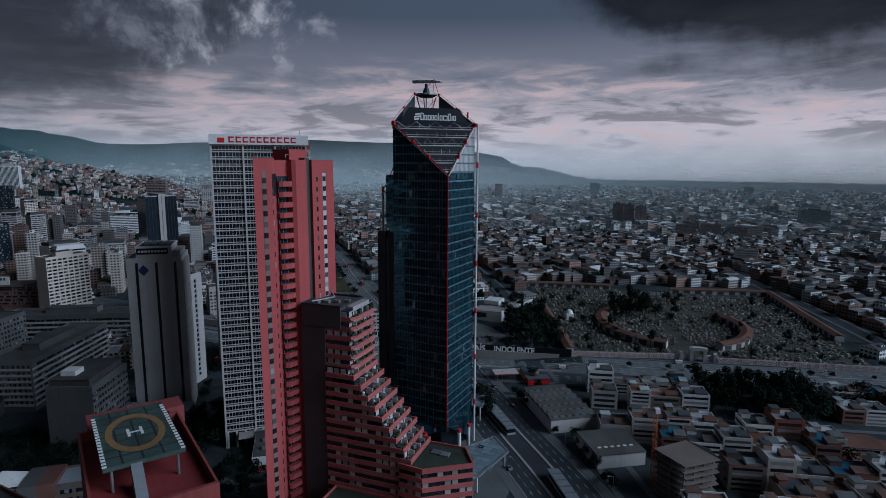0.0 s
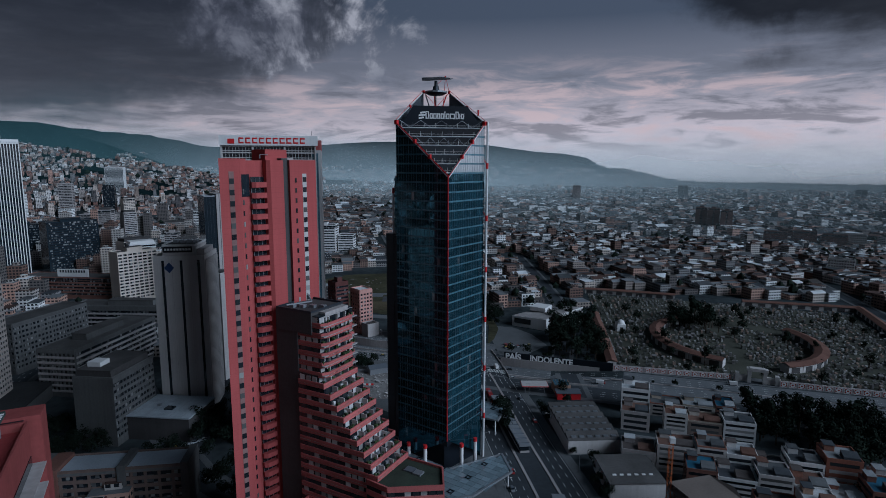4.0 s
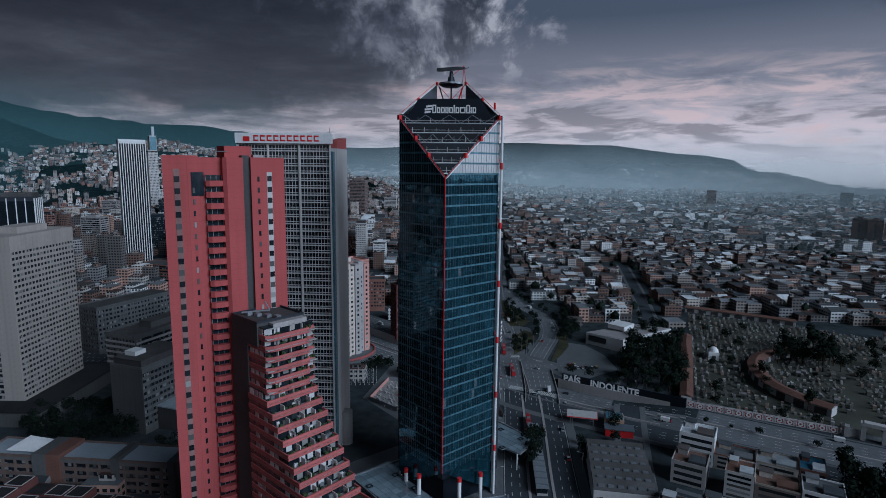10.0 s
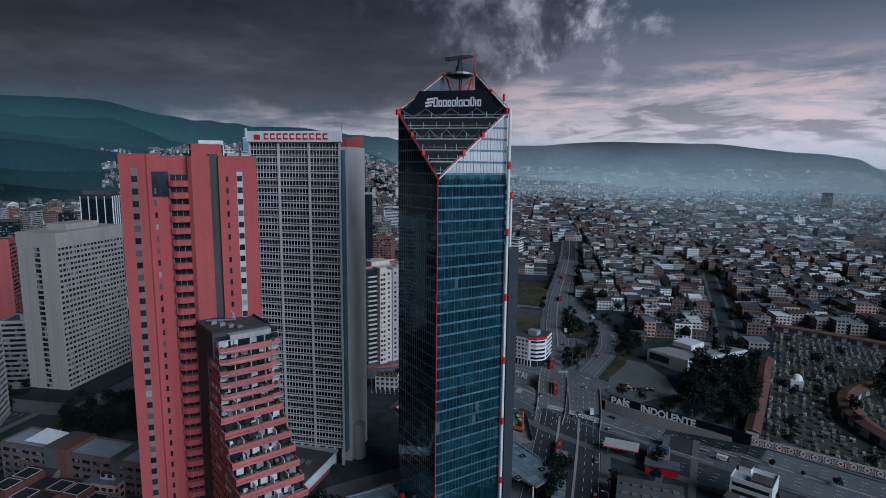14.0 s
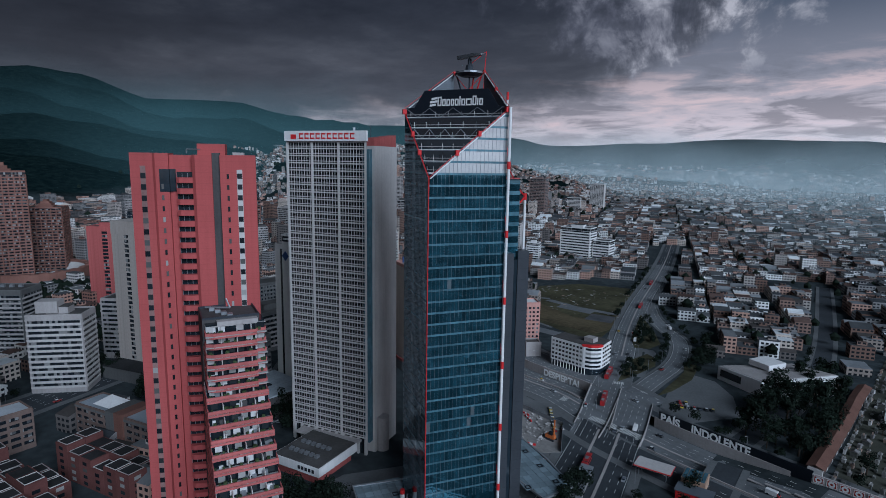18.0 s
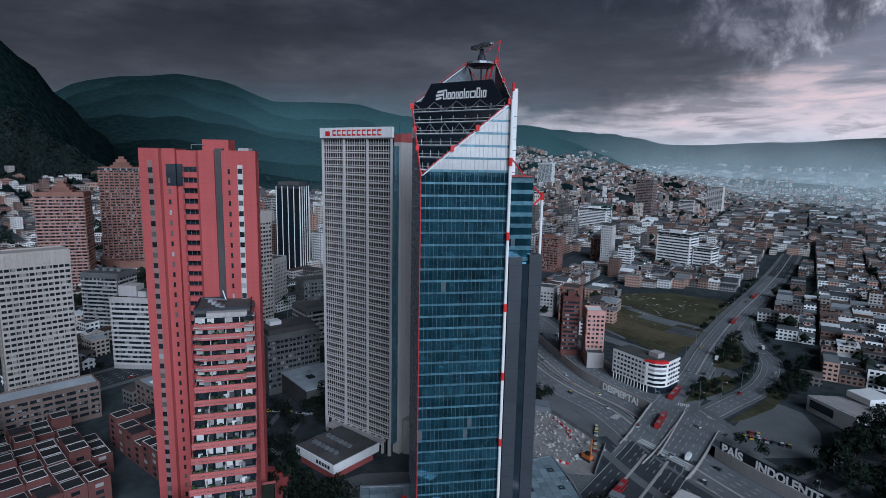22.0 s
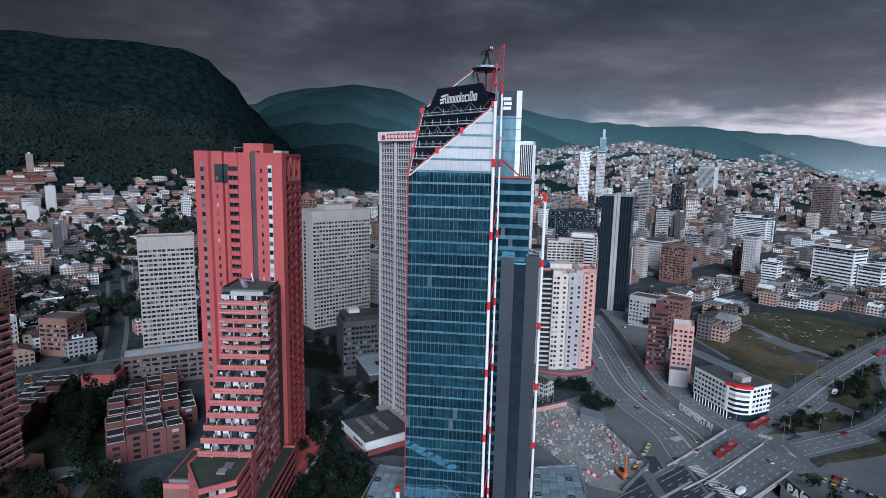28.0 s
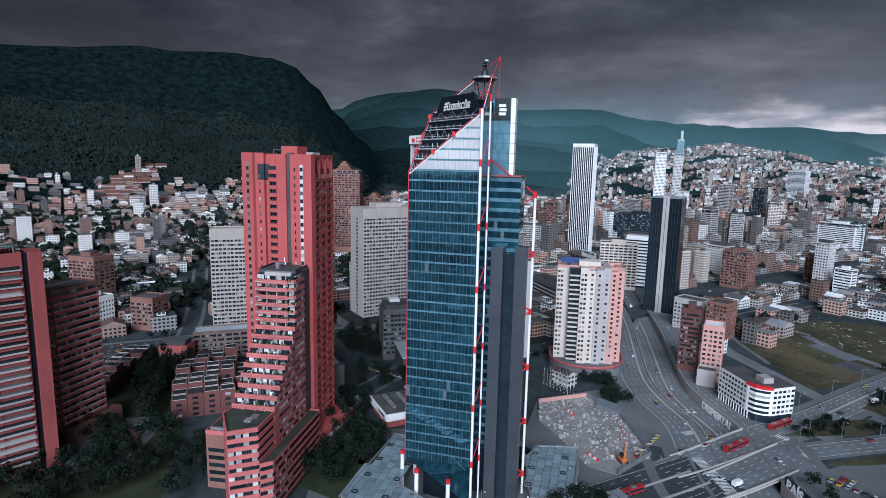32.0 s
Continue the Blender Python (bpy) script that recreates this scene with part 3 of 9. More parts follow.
def build_ground():
    mb = MB()
    # fine inner field
    step, lo_x, lo_y, nx, ny = 6.0, -560.0, -120.0, 155, 155
    keep = {}
    for j in range(ny + 1):
        for i in range(nx + 1):
            x, y = lo_x + i * step, lo_y + j * step
            edge = i in (0, nx) or j in (0, ny)
            keep[i, j] = len(mb.v)
            mb.v.append((x, y, -0.6 if edge else -trench(x, y)))
    for j in range(ny):
        for i in range(nx):
            mb.f.append((keep[i, j], keep[i + 1, j], keep[i + 1, j + 1], keep[i, j + 1]))
            mb.mi.append(0)
    # rings out to the horizon, under the inner field where they meet it
    rings = [380, 460, 560, 680, 820, 980] + [1150 + 130 * k for k in range(30)]
    n0, seg = len(mb.v), 300
    for r in rings:
        for k in range(seg):
            a = 2 * math.pi * k / seg
            x, y = -r * math.sin(a), 150 + r * math.cos(a)
            inside = lo_x < x < lo_x + nx * step and lo_y < y < lo_y + ny * step
            mb.v.append((x, y, -9.0 if inside else land(x, y) - 0.5))
    for i in range(len(rings) - 1):
        for k in range(seg):
            j = (k + 1) % seg
            a = n0 + i * seg
            mb.f.append((a + k, a + seg + k, a + seg + j, a + j))
            mb.mi.append(0)
    ob = solid("ground", mb, [ground_mat()], "grey city ground rising into dark wooded hills", "ground")
    ob.data.polygons.foreach_set("use_smooth", [True] * len(ob.data.polygons))


build_ground()


def ribbon(mb, line, half, z, off=0.0, step=8.0, s0=0.0, s1=None, drop=True):
    """A strip along a line, off to its left, of the given half width."""
    s1 = length(line) if s1 is None else s1
    n = max(1, int((s1 - s0) / step))
    prev = None
    for i in range(n + 1):
        p, u, nrm = along(line, s0 + (s1 - s0) * i / n)
        c = p + nrm * off
        a, b = c - nrm * half, c + nrm * half
        zz = z - (trench(c.x, c.y) if drop else 0.0)
        cur = ((a.x, a.y, zz), (b.x, b.y, zz))
        if prev:
            mb.quad(prev[0], cur[0], cur[1], prev[1])
        prev = cur


def smoothed(line, n=6):
    """Catmull-Rom through the points."""
    out = []
    P = [line[0]] + list(line) + [line[-1]]
    for i in range(1, len(P) - 2):
        p0, p1, p2, p3 = (Vector(q) for q in P[i - 1:i + 3])
        for k in range(n):
            t = k / n
            q = 0.5 * ((2 * p1) + (p2 - p0) * t + (2 * p0 - 5 * p1 + 4 * p2 - p3) * t * t + (3 * p1 - p0 - 3 * p2 + p3) * t ** 3)
            out.append((q.x, q.y))
    return out + [line[-1]]


AVE26 = smoothed(AVE26)
CARACAS = smoothed(CARACAS)
NORTH = smoothed(NORTH)
DECK = smoothed(DECK)
LOOP = smoothed([(-5, 444), (-6, 473), (-7, 508), (-14, 540), (-27, 571), (-47, 594), (-70, 625), (-93, 668)])
RAMP = smoothed([(-15, 470), (-23, 492), (-27, 514), (-33, 527), (-42, 520), (-43, 508)])
AVE_WEST = [p for p in AVE26 if p[0] < 8]
AVE_EAST = [p for p in AVE26 if p[0] > -12]
SEVENTH = smoothed([(-150, -160), (-205, 40), (-222, 110), (-262, 230), (-300, 330), (-352, 470), (-430, 600), (-560, 900)])
TENTH = smoothed([(-120, 240), (-150, 300), (-190, 420), (-262, 500), (-400, 800), (-560, 1200)])
SIDE = [smoothed(l) for l in ([(-30, 225), (-60, 232), (-92, 225), (-140, 262), (-210, 330)], [(64, 392), (70, 330), (82, 230), (90, 120)],
                             [(88, 300), (190, 282), (330, 262)], [(60, 412), (70, 520), (62, 640), (20, 900)],
                             [(335, 352), (360, 520), (380, 760)], [(-120, 520), (-215, 560), (-270, 700)], [(-225, 110), (-330, 96), (-520, 60)])]


def build_roads():
    mb = MB()
    cr_ = MB()
    ribbon(cr_, AVE_EAST, 16.5, 0.10)
    ribbon(cr_, AVE_WEST, 10.0, 0.10, -6.6)
    ribbon(cr_, AVE_WEST, 9.2, 0.125, 14.2, drop=False)
    ribbon(cr_, AVE_WEST, 11.0, 0.12, -28.6, drop=False)
    ribbon(cr_, NORTH, 9.2, 0.16, drop=False, s1=560)
    ribbon(cr_, DECK, 10.0, 0.15, drop=False, step=4)
    ribbon(cr_, LOOP, 6.0, 0.13, drop=False, step=4)
    ribbon(cr_, RAMP, 4.0, 0.145, drop=False, step=4)
    solid("road_avenue", cr_, CONCRETE_ROAD, "pale worn concrete carriageways of the sunken avenue", "road")
    ribbon(mb, CARACAS, 16.5, 0.165, drop=False)
    ribbon(mb, NORTH, 10.5, 0.155, drop=False, s0=555)
    ribbon(mb, AVE_EAST, 9.0, 0.135, 27.8, drop=False)
    ribbon(mb, AVE_EAST, 3.2, 0.135, -21.2, drop=False)
    ribbon(mb, SEVENTH, 13.0, 0.12, drop=False)
    ribbon(mb, TENTH, 12.0, 0.11, drop=False)
    for i, l in enumerate(SIDE):
        ribbon(mb, l, 5.5, 0.06 + 0.006 * i, drop=False)
    solid("road", mb, ASPHALT, "worn grey asphalt avenues and streets", "road")
    pv = MB()
    for off in (-18.8, 18.8):
        ribbon(pv, CARACAS, 2.3, 0.24, off, drop=False, s1=300)
    for off in (-11.8, 11.8):
        ribbon(pv, NORTH, 2.2, 0.23, off, drop=False, s0=82, s1=900)
    ribbon(pv, AVE_EAST, 3.2, 0.22, -27.4, drop=False)
    ribbon(pv, AVE_EAST, 2.4, 0.22, 39.2, drop=False)
    ribbon(pv, AVE_EAST, 0.9, 0.26, 18.2, drop=False)
    ribbon(pv, AVE26, 0.9, 0.26, -18.2, drop=False)
    ribbon(pv, AVE_WEST, 0.8, 0.26, 5.0, drop=False)
    ribbon(pv, AVE_WEST, 3.4, 0.21, 26.4, drop=False)
    ribbon(pv, AVE_WEST, 2.4, 0.22, -41.8, drop=False)
    for off in (-7.2, 7.2):
        ribbon(pv, LOOP, 1.0, 0.21, off, drop=False, step=4)
    for off in (-14.8, 14.8):
        ribbon(pv, SEVENTH, 2.4, 0.22, off, drop=False)
    for i, l in enumerate(SIDE):
        for off in (-7.0, 7.0):
            ribbon(pv, l, 1.6, 0.20 + 0.004 * i, off, drop=False)
    pv.prism([(-86, 340), (-16, 300), (6, 318), (-8, 352), (-22, 386), (-60, 392), (-96, 398)], -0.3, 0.09)
    pv.prism([(-60, 215), (20, 205), (34, 240), (24, 330), (-20, 330), (-60, 260)], -0.3, 0.15)
    pv.prism([(16, 424), (30, 418), (52, 452), (40, 480), (24, 498), (5, 500), (6, 470)], -0.3, 0.17)
    solid("pavement", pv, PAVING, "grey stone pavements and plaza paving", "pavement")
    # kerbs and median strips
    md = MB()
    for l, off in ((AVE_EAST, 0.0), (AVE_WEST, -6.0), (AVE_WEST, 9.5), (CARACAS, -5.2), (CARACAS, 5.2), (NORTH, 0.0)):
        L = length(l)
        s = 20.0 if l is not NORTH else 140.0
        while s < min(L, 1000) - 16:
            p, u, nrm = along(l, s)
            q, u2, n2 = along(l, s + 12)
            a, b = p + nrm * off, q + n2 * off
            z = -trench(a.x, a.y) if l is AVE_EAST or off == -6.0 else 0.0
            md.prism([tuple(a - nrm * 0.6), tuple(b - n2 * 0.6), tuple(b + n2 * 0.6), tuple(a + nrm * 0.6)], z, z + 0.4)
            s += 12
    solid("median_kerb", md, CONCRETE, "low concrete kerbs between carriageways", "kerb")
    mk = MB()
    for l, offs, z in ((AVE_EAST, (-11.5, -7.8, -4.2, 4.2, 7.8, 11.5), 0.125), (AVE_WEST, (-13.4, -9.8, -2.6, 0.6), 0.125), (AVE_WEST, (12.6, 15.6, 18.8), 0.15), (AVE_WEST, (-22.0, -25.5, -29.0, -32.5), 0.15), (CARACAS, (-12.8, -9.2, 9.2, 12.8), 0.185), (NORTH, (-6.0, -3.0, 3.0, 6.0), 0.185), (DECK, (-6.2, -3.0, 0.4, 3.6, 6.8), 0.175), (AVE_EAST, (24.6, 28.2, 31.6), 0.15), (SEVENTH, (-8, -4, 0, 4, 8), 0.145), (LOOP, (-2.0, 2.0), 0.155)):
        L = min(length(l), 800)
        for off in offs:
            s = 5.0
            while s < L - 6:
                p, u, nrm = along(l, s)
                c = p + nrm * off
                zz = z - (trench(c.x, c.y) if (l is AVE_EAST and abs(off) < 17) or (l is AVE_WEST and -17 < off < 4) else 0)
                a, b = c - nrm * 0.11, c + nrm * 0.11
                e = u * 3.0
                mk.quad((a.x, a.y, zz), (a.x + e.x, a.y + e.y, zz), (b.x + e.x, b.y + e.y, zz), (b.x, b.y, zz))
                s += 7.5
    # solid edge lines
    for l, offs, z in ((AVE_WEST, (5.8, 22.6, -18.9, -39.0), 0.15), (NORTH, (-8.6, 8.6), 0.185), (LOOP, (-5.4, 5.4), 0.155), (CARACAS, (-15.9, 15.9), 0.185)):
        for off in offs:
            ribbon(mk, l, 0.1, z, off, step=5, s0=6, s1=min(length(l), 420) - 4, drop=False)
    solid("lane_marking", mk, PAINT, "worn white lane lines on asphalt", "road marking")


build_roads()

# zones where no ordinary building stands
QUARTER = [(84, 356), (150, 348), (345, 318), (345, 205), (215, 180), (92, 190)]
SITES = [
    QUARTER,
    [(-125, 235), (-50, 225), (20, 200), (40, 250), (30, 335), (-10, 372), (-100, 385), (-110, 310), (-125, 310)],
    [(-95, 120), (-10, 140), (40, 180), (20, 240), (-90, 225), (-100, 180)],
    [(-240, 60), (-20, 40), (-30, 110), (-90, 190), (-240, 185)],
    [(-135, 525), (-50, 485), (-10, 480), (40, 470), (-60, 560), (-141, 800), (-245, 690)],
    [(86, 395), (310, 370), (375, 640), (200, 660), (90, 680)],
    [(5, 420), (95, 412), (100, 560), (60, 580), (10, 560), (-10, 500)],
    [(-100, 400), (-110, 340), (-160, 350), (-170, 420), (-130, 440)],
    [(-140, 440), (-50, 430), (-50, 520), (-140, 540)],
    [(38, 60), (90, 40), (100, 120), (90, 230), (70, 390), (30, 400)],
    [(-230, 200), (-120, 215), (-120, 380), (-215, 380), (-345, 350), (-330, 200)],
]
ROADS = [(AVE26, 42), (CARACAS, 22), (NORTH, 15), (LOOP, 9), (SEVENTH, 17), (TENTH, 15)] + [(l, 8.5) for l in SIDE]


def in_poly(x, y, poly):
    c = False
    for i in range(len(poly)):
        (x1, y1), (x2, y2) = poly[i - 1], poly[i]
        if (y1 > y) != (y2 > y) and x < (x2 - x1) * (y - y1) / (y2 - y1) + x1:
            c = not c
    return c


ROAD_BOX = [(l, w, min(p[0] for p in l) - w - 12, max(p[0] for p in l) + w + 12, min(p[1] for p in l) - w - 12, max(p[1] for p in l) + w + 12) for l, w in ROADS]


def blocked(x, y, pad=6.0):
    if any(in_poly(x, y, s) for s in SITES):
        return True
    return any(x0 < x < x1 and y0 < y < y1 and seg_dist(x, y, l) < w + pad for l, w, x0, x1, y0, y1 in ROAD_BOX)

# places of the mid-rise blocks in the old centre: x, y, turn, width, depth, height
_mr = random.Random(41)
MIDRISE = [(-352, 785, 20, 15, 14, 52), (-322, 784, 20, 18, 12, 27), (-384, 803, 20, 24, 16, 30), (-640, 1070, 18, 60, 30, 45), (-660, 1020, 22, 44, 24, 26), (-362, 668, 24, 30, 20, 43), (-420, 690, 24, 26, 18, 40),
           (-365, 515, 66, 40, 16, 52), (-392, 560, 66, 32, 16, 56), (-560, 640, 62, 60, 24, 66)]
while len(MIDRISE) < 40:
    _a, _r = radians(_mr.uniform(34, 72)), _mr.uniform(620, 1350)
    _p = (-_r * math.sin(_a), 150 + _r * math.cos(_a))
    if all(math.hypot(_p[0] - q[0], _p[1] - q[1]) > 52 for q in MIDRISE) and not blocked(*_p, 26):
        MIDRISE.append((*_p, _mr.uniform(12, 30) + _mr.choice((0, 0, 40)), _mr.uniform(18, 40), _mr.uniform(14, 22), _mr.choice((22, 28, 34, 42, 55, 64))))


# ---- the concrete office tower with the red sign ----
FINWHITE = mat("fin_render", (0.50, 0.465, 0.455), 0.7, stain=0.1, grain=1.5, amt=0.25, streak=0.3)


def office_tower():
    t = thing("office_tower", pose(-106.8, 264.2, 0, 0, 0, 19.1), "tall grey concrete office tower with white fins and a rooftop sign", "office tower")
    w, d, h, fl = 45.3, 24.2, 153.0, 42
    z0, fh = 8.0, 3.34
    part("core", MB().box(0.5, w - 4.2, 0.9, d - 0.6, 0, h - 4.5), GLASS, t, "dark tinted curtain glazing")
    part("gable_wall", MB().box(w - 4.0, w, 4.2, d + 1.1, 0, h - 6.5), PALE, t, "blank weathered concrete gable")
    part("gable_wall", MB().box(0, 0.5, 0.0, d, 0, h - 2.0), CONCRETE, t)
    part("corner_glazing", MB().box(w - 4.0, w - 1.2, 1.2, 4.18, 6, h - 8), GLASS_BAND, t, "strip of blue-grey corner glazing")
    part("gable_cap", MB().prism([(w - 4.0, 4.2), (w, 4.2), (w, d), (w - 4.0, d)], h - 6.5, [h - 3.0, h - 3.0, h - 1.0, h - 1.0]), RED_BRICK, t, "red-brown roof wedge above the gable")
    part("roof", MB().box(0.5, w - 4, 0.9, d - 0.6, h - 4.5, h - 4.0), ROOFDARK, t)
    bays = [(0.5, 13.9), (14.5, 28.4), (29.0, 42.6)]
    for x in (0.2, 14.2, 28.7, 42.9):
        part("pier", MB().box(x - 0.32, x + 0.32, -0.1, 0.9, 0, h - 5), PALE, t, "pale full-height concrete pier")
    board = part("sign_board", MB().box(-0.4, w - 1.2, -0.9, 0.7, h - 4.6, h), WHITE, t, "white rooftop sign board")
    for i in range(10):
        a, b, za, zb_ = 8.2 + i * 3.08, 10.5 + i * 3.08, h - 3.7, h - 1.0
        ring_ = MB()
        for q in ([(a, za), (b, za), (b, za + 0.7), (a, za + 0.7)], [(a, zb_ - 0.7), (b, zb_ - 0.7), (b, zb_), (a, zb_)], [(a, za), (a + 0.6, za), (a + 0.6, zb_), (a, zb_)]):
            ring_.quad(*[(u, -0.98, v) for u, v in q])
        part("sign_bar", ring_, RED, board)
    part("sign_emblem", MB().prism([(3.4, -1.02), (6.4, -1.02), (6.4, -0.9), (3.4, -0.9)], h - 3.8, [h - 1.6, h - 1.6, h - 1.6, h - 1.6]), RED, board, "red house-shaped emblem")
    for k in range(6):
        part("roof_mast", MB().beam((6 + 7 * k, 8, h - 4), (6 + 7 * k, 8, h + (3 if k == 5 else -1.5)), 0.09), STEELDARK, t)
    # one bay of one floor: thin fins with a rail, built once
    wm = MB()
    wid = 13.4
    for i in range(10):
        x = wid * i / 9
        wm.box(x - 0.07, x + 0.07, -0.26, 0.0, 0.3, fh - 0.1)
    wm.box(0, wid, -0.24, 0.0, 1.0, 1.3)
    me = wm.mesh("window", FINWHITE)
    sl = MB().box(0.5, 42.6, 0.5, 0.95, -0.12, 0.42).mesh("floor_edge", FINWHITE)
    for k in range(fl):
        z = z0 + k * fh
        if z > h - 7.6:
            break
        put(part("floor_edge", sl, None, t), 0, 0, z)
        for b, (xa, _) in enumerate(bays):
            put(part("window", me, None, t), xa + 0.1, 0.9, z)
    part("belt", MB().box(0.2, 43, 0.3, 0.9, h - 5.2, h - 4.7), FINWHITE, t)
    part("attic", MB().box(0.5, 42.6, 0.86, 1.0, h - 7.9, h - 4.6), GLASS, t)
    part("lobby_canopy", MB().box(6, 40, -5.5, 0.5, 6.2, 7.4), CONCRETE, t)
    for i in range(11):
        part("lobby_column", MB().box(0.6 + i * 4.15, 1.5 + i * 4.15, -0.4, 0.8, 0, 8), PALE, t)
    part("stair_drum", MB().beam((w + 1.5, 9, 0), (w + 1.5, 9, 17), 3.2, 14), CONCRETE, t)


office_tower()


# ---- the red brick apartment tower ----
RX, RY, RA = -59.3, 179.1, 58.7


def floor_joints(ma, period, width, dark):
    """Thin darker joints at each storey."""
    nt = ma.node_tree
    b = nt.nodes["Principled BSDF"]
    base = b.inputs["Base Color"].links[0].from_socket
    tc = nt.nodes.new("ShaderNodeTexCoord")
    sep = nt.nodes.new("ShaderNodeSeparateXYZ")
    nt.links.new(tc.outputs["Object"], sep.inputs[0])

    def calc(op, a, c):
        n = nt.nodes.new("ShaderNodeMath")
        n.operation = op
        nt.links.new(a, n.inputs[0])
        n.inputs[1].default_value = c
        return n.outputs[0]

    line = calc("LESS_THAN", calc("FRACT", calc("DIVIDE", sep.outputs[2], period), 0.0), width / period)
    mx = nt.nodes.new("ShaderNodeMix")
    mx.data_type = "RGBA"
    nt.links.new(calc("MULTIPLY", line, dark), mx.inputs[0])
    nt.links.new(base, mx.inputs[6])
    mx.inputs[7].default_value = (0.10, 0.035, 0.032, 1)
    nt.links.new(mx.outputs[2], b.inputs["Base Color"])
    return ma


TOWER_BRICK = floor_joints(mat("tower_brick", (0.385, 0.086, 0.083), 0.85, stain=0.05, grain=2.4, amt=0.22, bump=0.2, streak=0.26), 1.76, 0.12, 0.16)


def red_tower():
    t = thing("apartment_tower", pose(RX, RY, 0, 0, 0, RA), "tall red brick apartment tower with narrow window columns", "apartment tower")
    w, d, h, fh, n = 37.0, 26.0, 141.5, 3.52, 37
    zt = h - 8.6
    part("slab_wall", MB().prism([(0, 0), (6.6, -0.9), (7.0, 0.6), (10.6, 2.2), (10.6, 12.4)], 0, h), TOWER_BRICK, t, "blank red brick slab")
    part("core_wall", MB().prism([(8, 3.8), (30, 3.8), (27, d), (23, d), (8, 9.2)], 0, h - 1.6), TOWER_BRICK, t)
    part("slab_wall", MB().prism([(17.6, 1.6), (18.6, 0.6), (23.6, 0.6), (23.6, 5), (17.6, 5)], 0, h - 0.4), TOWER_BRICK, t)
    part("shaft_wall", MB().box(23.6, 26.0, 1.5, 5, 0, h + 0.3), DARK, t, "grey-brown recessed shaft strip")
    part("slab_wall", MB().prism([(26.0, 0.4), (w, 0.4), (w, 3.6), (26.0, 5)], 0, h - 0.3), TOWER_BRICK, t)
    # the flank runs back at a slant, 11 degrees off square
    flank = pose(w, 0.4, 0, 0, 0, 11.2)

    def on_flank(ob, x, y, z):
        ob.matrix_basis = flank @ pose(x, y, z)
        return ob

    part("flank_recess", MB().box(-9, -1.3, 3.2, 26.6, 0, h - 6.8), GLASS, t, "dark recesses behind the side loggias").matrix_basis = flank
    part("flank_end", MB().box(-7, 0, 26.6, 27.6, 0, h - 0.5), TOWER_BRICK, t).matrix_basis = flank
    part("parapet", MB().rim([(8, 3.8), (35, 3.8), (30.6, d), (23, d), (8, 9.2)], 0.4, h - 1.6, h - 0.5), TOWER_BRICK, t)
    part("roof_opening", MB().prism([(8.0, 0.95), (10.65, 2.1), (10.75, 3.0), (12.4, 3.6), (12.4, 4.2), (8.0, 2.4)], h - 12.2, h - 5.0), GLASS, t, "dark two-storey opening under the roof")
    part("roof_house", MB().prism([(19, 4), (27.5, 4), (27.5, 12), (19, 12)], h - 1.6, h + 3.2), TOWER_BRICK, t, "brick lift house on the roof")
    part("roof_tank", MB().box(29.5, 33, 8, 14, h - 1.6, h + 0.6), CONCRETE, t)
    part("roof_pipe", MB().beam((16, 2.5, h), (16, 2.5, h + 1.4), 0.14).beam((16, 2.5, h + 1.4), (20, 4, h + 1.4), 0.14), METAL, t)
    # tall window column in the left slab: pale panels between dark windows
    strip = MB().prism([(2.9, -0.46), (4.5, -0.68), (4.5, 0.2), (2.9, 0.2)], 10, h - 4)
    part("window_strip", strip, mat("stained_render", (0.25, 0.15, 0.14), 0.9, amt=0.4, streak=0.4), t)
    pane = MB().box(0, 1.5, -0.12, 0.0, 0, 1.7).mesh("window", WINDOW)
    slot = MB().box(0, 0.7, -0.1, 0.02, 0, 1.6).mesh("window", WINDOW)
    wide = MB().box(0, 4.9, -0.02, 0.3, 0, 1.75).mesh("window", GLASS)
    frame = MB()
    for i in range(4):
        frame.box(1.6 * i + 0.02, 1.6 * i + 0.10, -0.1, 0.02, 0, 1.5)
    fme = frame.mesh("window_frame", METAL)
    band = MB().prism([(0, 0.9), (1.0, 0.0), (4.0, -0.25), (5.0, 0.0), (5.0, 1.8), (0, 1.8)], 0, 1.75).mesh("balcony_wall", TOWER_BRICK)
    log = MB().box(-1.1, 0.05, 0.35, 7.2, 0, 1.35).mesh("balcony_wall", TOWER_BRICK)
    logw = MB().box(-0.35, -0.2, 0.5, 7.1, 0, 1.9).mesh("window", WINDOW)
    for k in range(n):
        z = 6 + k * fh
        if z < zt + 2:
            put(part("window", pane, None, t), 2.95, -0.46, z + 0.9, -7.8)
            put(part("window", slot, None, t), 8.4, 1.17, z + 1.0, 24)
            put(part("balcony_wall", band, None, t), 12.6, 1.6, z - 0.6)
            wd = put(part("window", wide, None, t), 12.7, 3.3, z + 1.15)
            put(part("window_frame", fme, None, wd), 0, -0.1, 0)
            put(part("window", pane, None, t), 31.2, 0.38, z + 0.9)
            put(part("window", slot, None, t), 28.0, 0.39, z + 0.8)
        if z < h - 9:
            for j in range(3):
                on_flank(part("balcony_wall", log, None, t), 0.02, 3.6 + j * 7.7, z - 0.4)
                on_flank(part("window", logw, None, t), -0.6, 3.6 + j * 7.7, z + 1.0)
    part("window_strip", MB().box(31.1, 32.8, 0.33, 0.6, 8, h - 5), PALE, t, "pale rendered window strip")
    for j in range(4):
        y = 3.1 + j * 7.7
        on_flank(part("side_pier", MB().box(-1.3, 0.06, 0, 0.8, 0, h - 0.5), TOWER_BRICK, t), 0, y, 0)
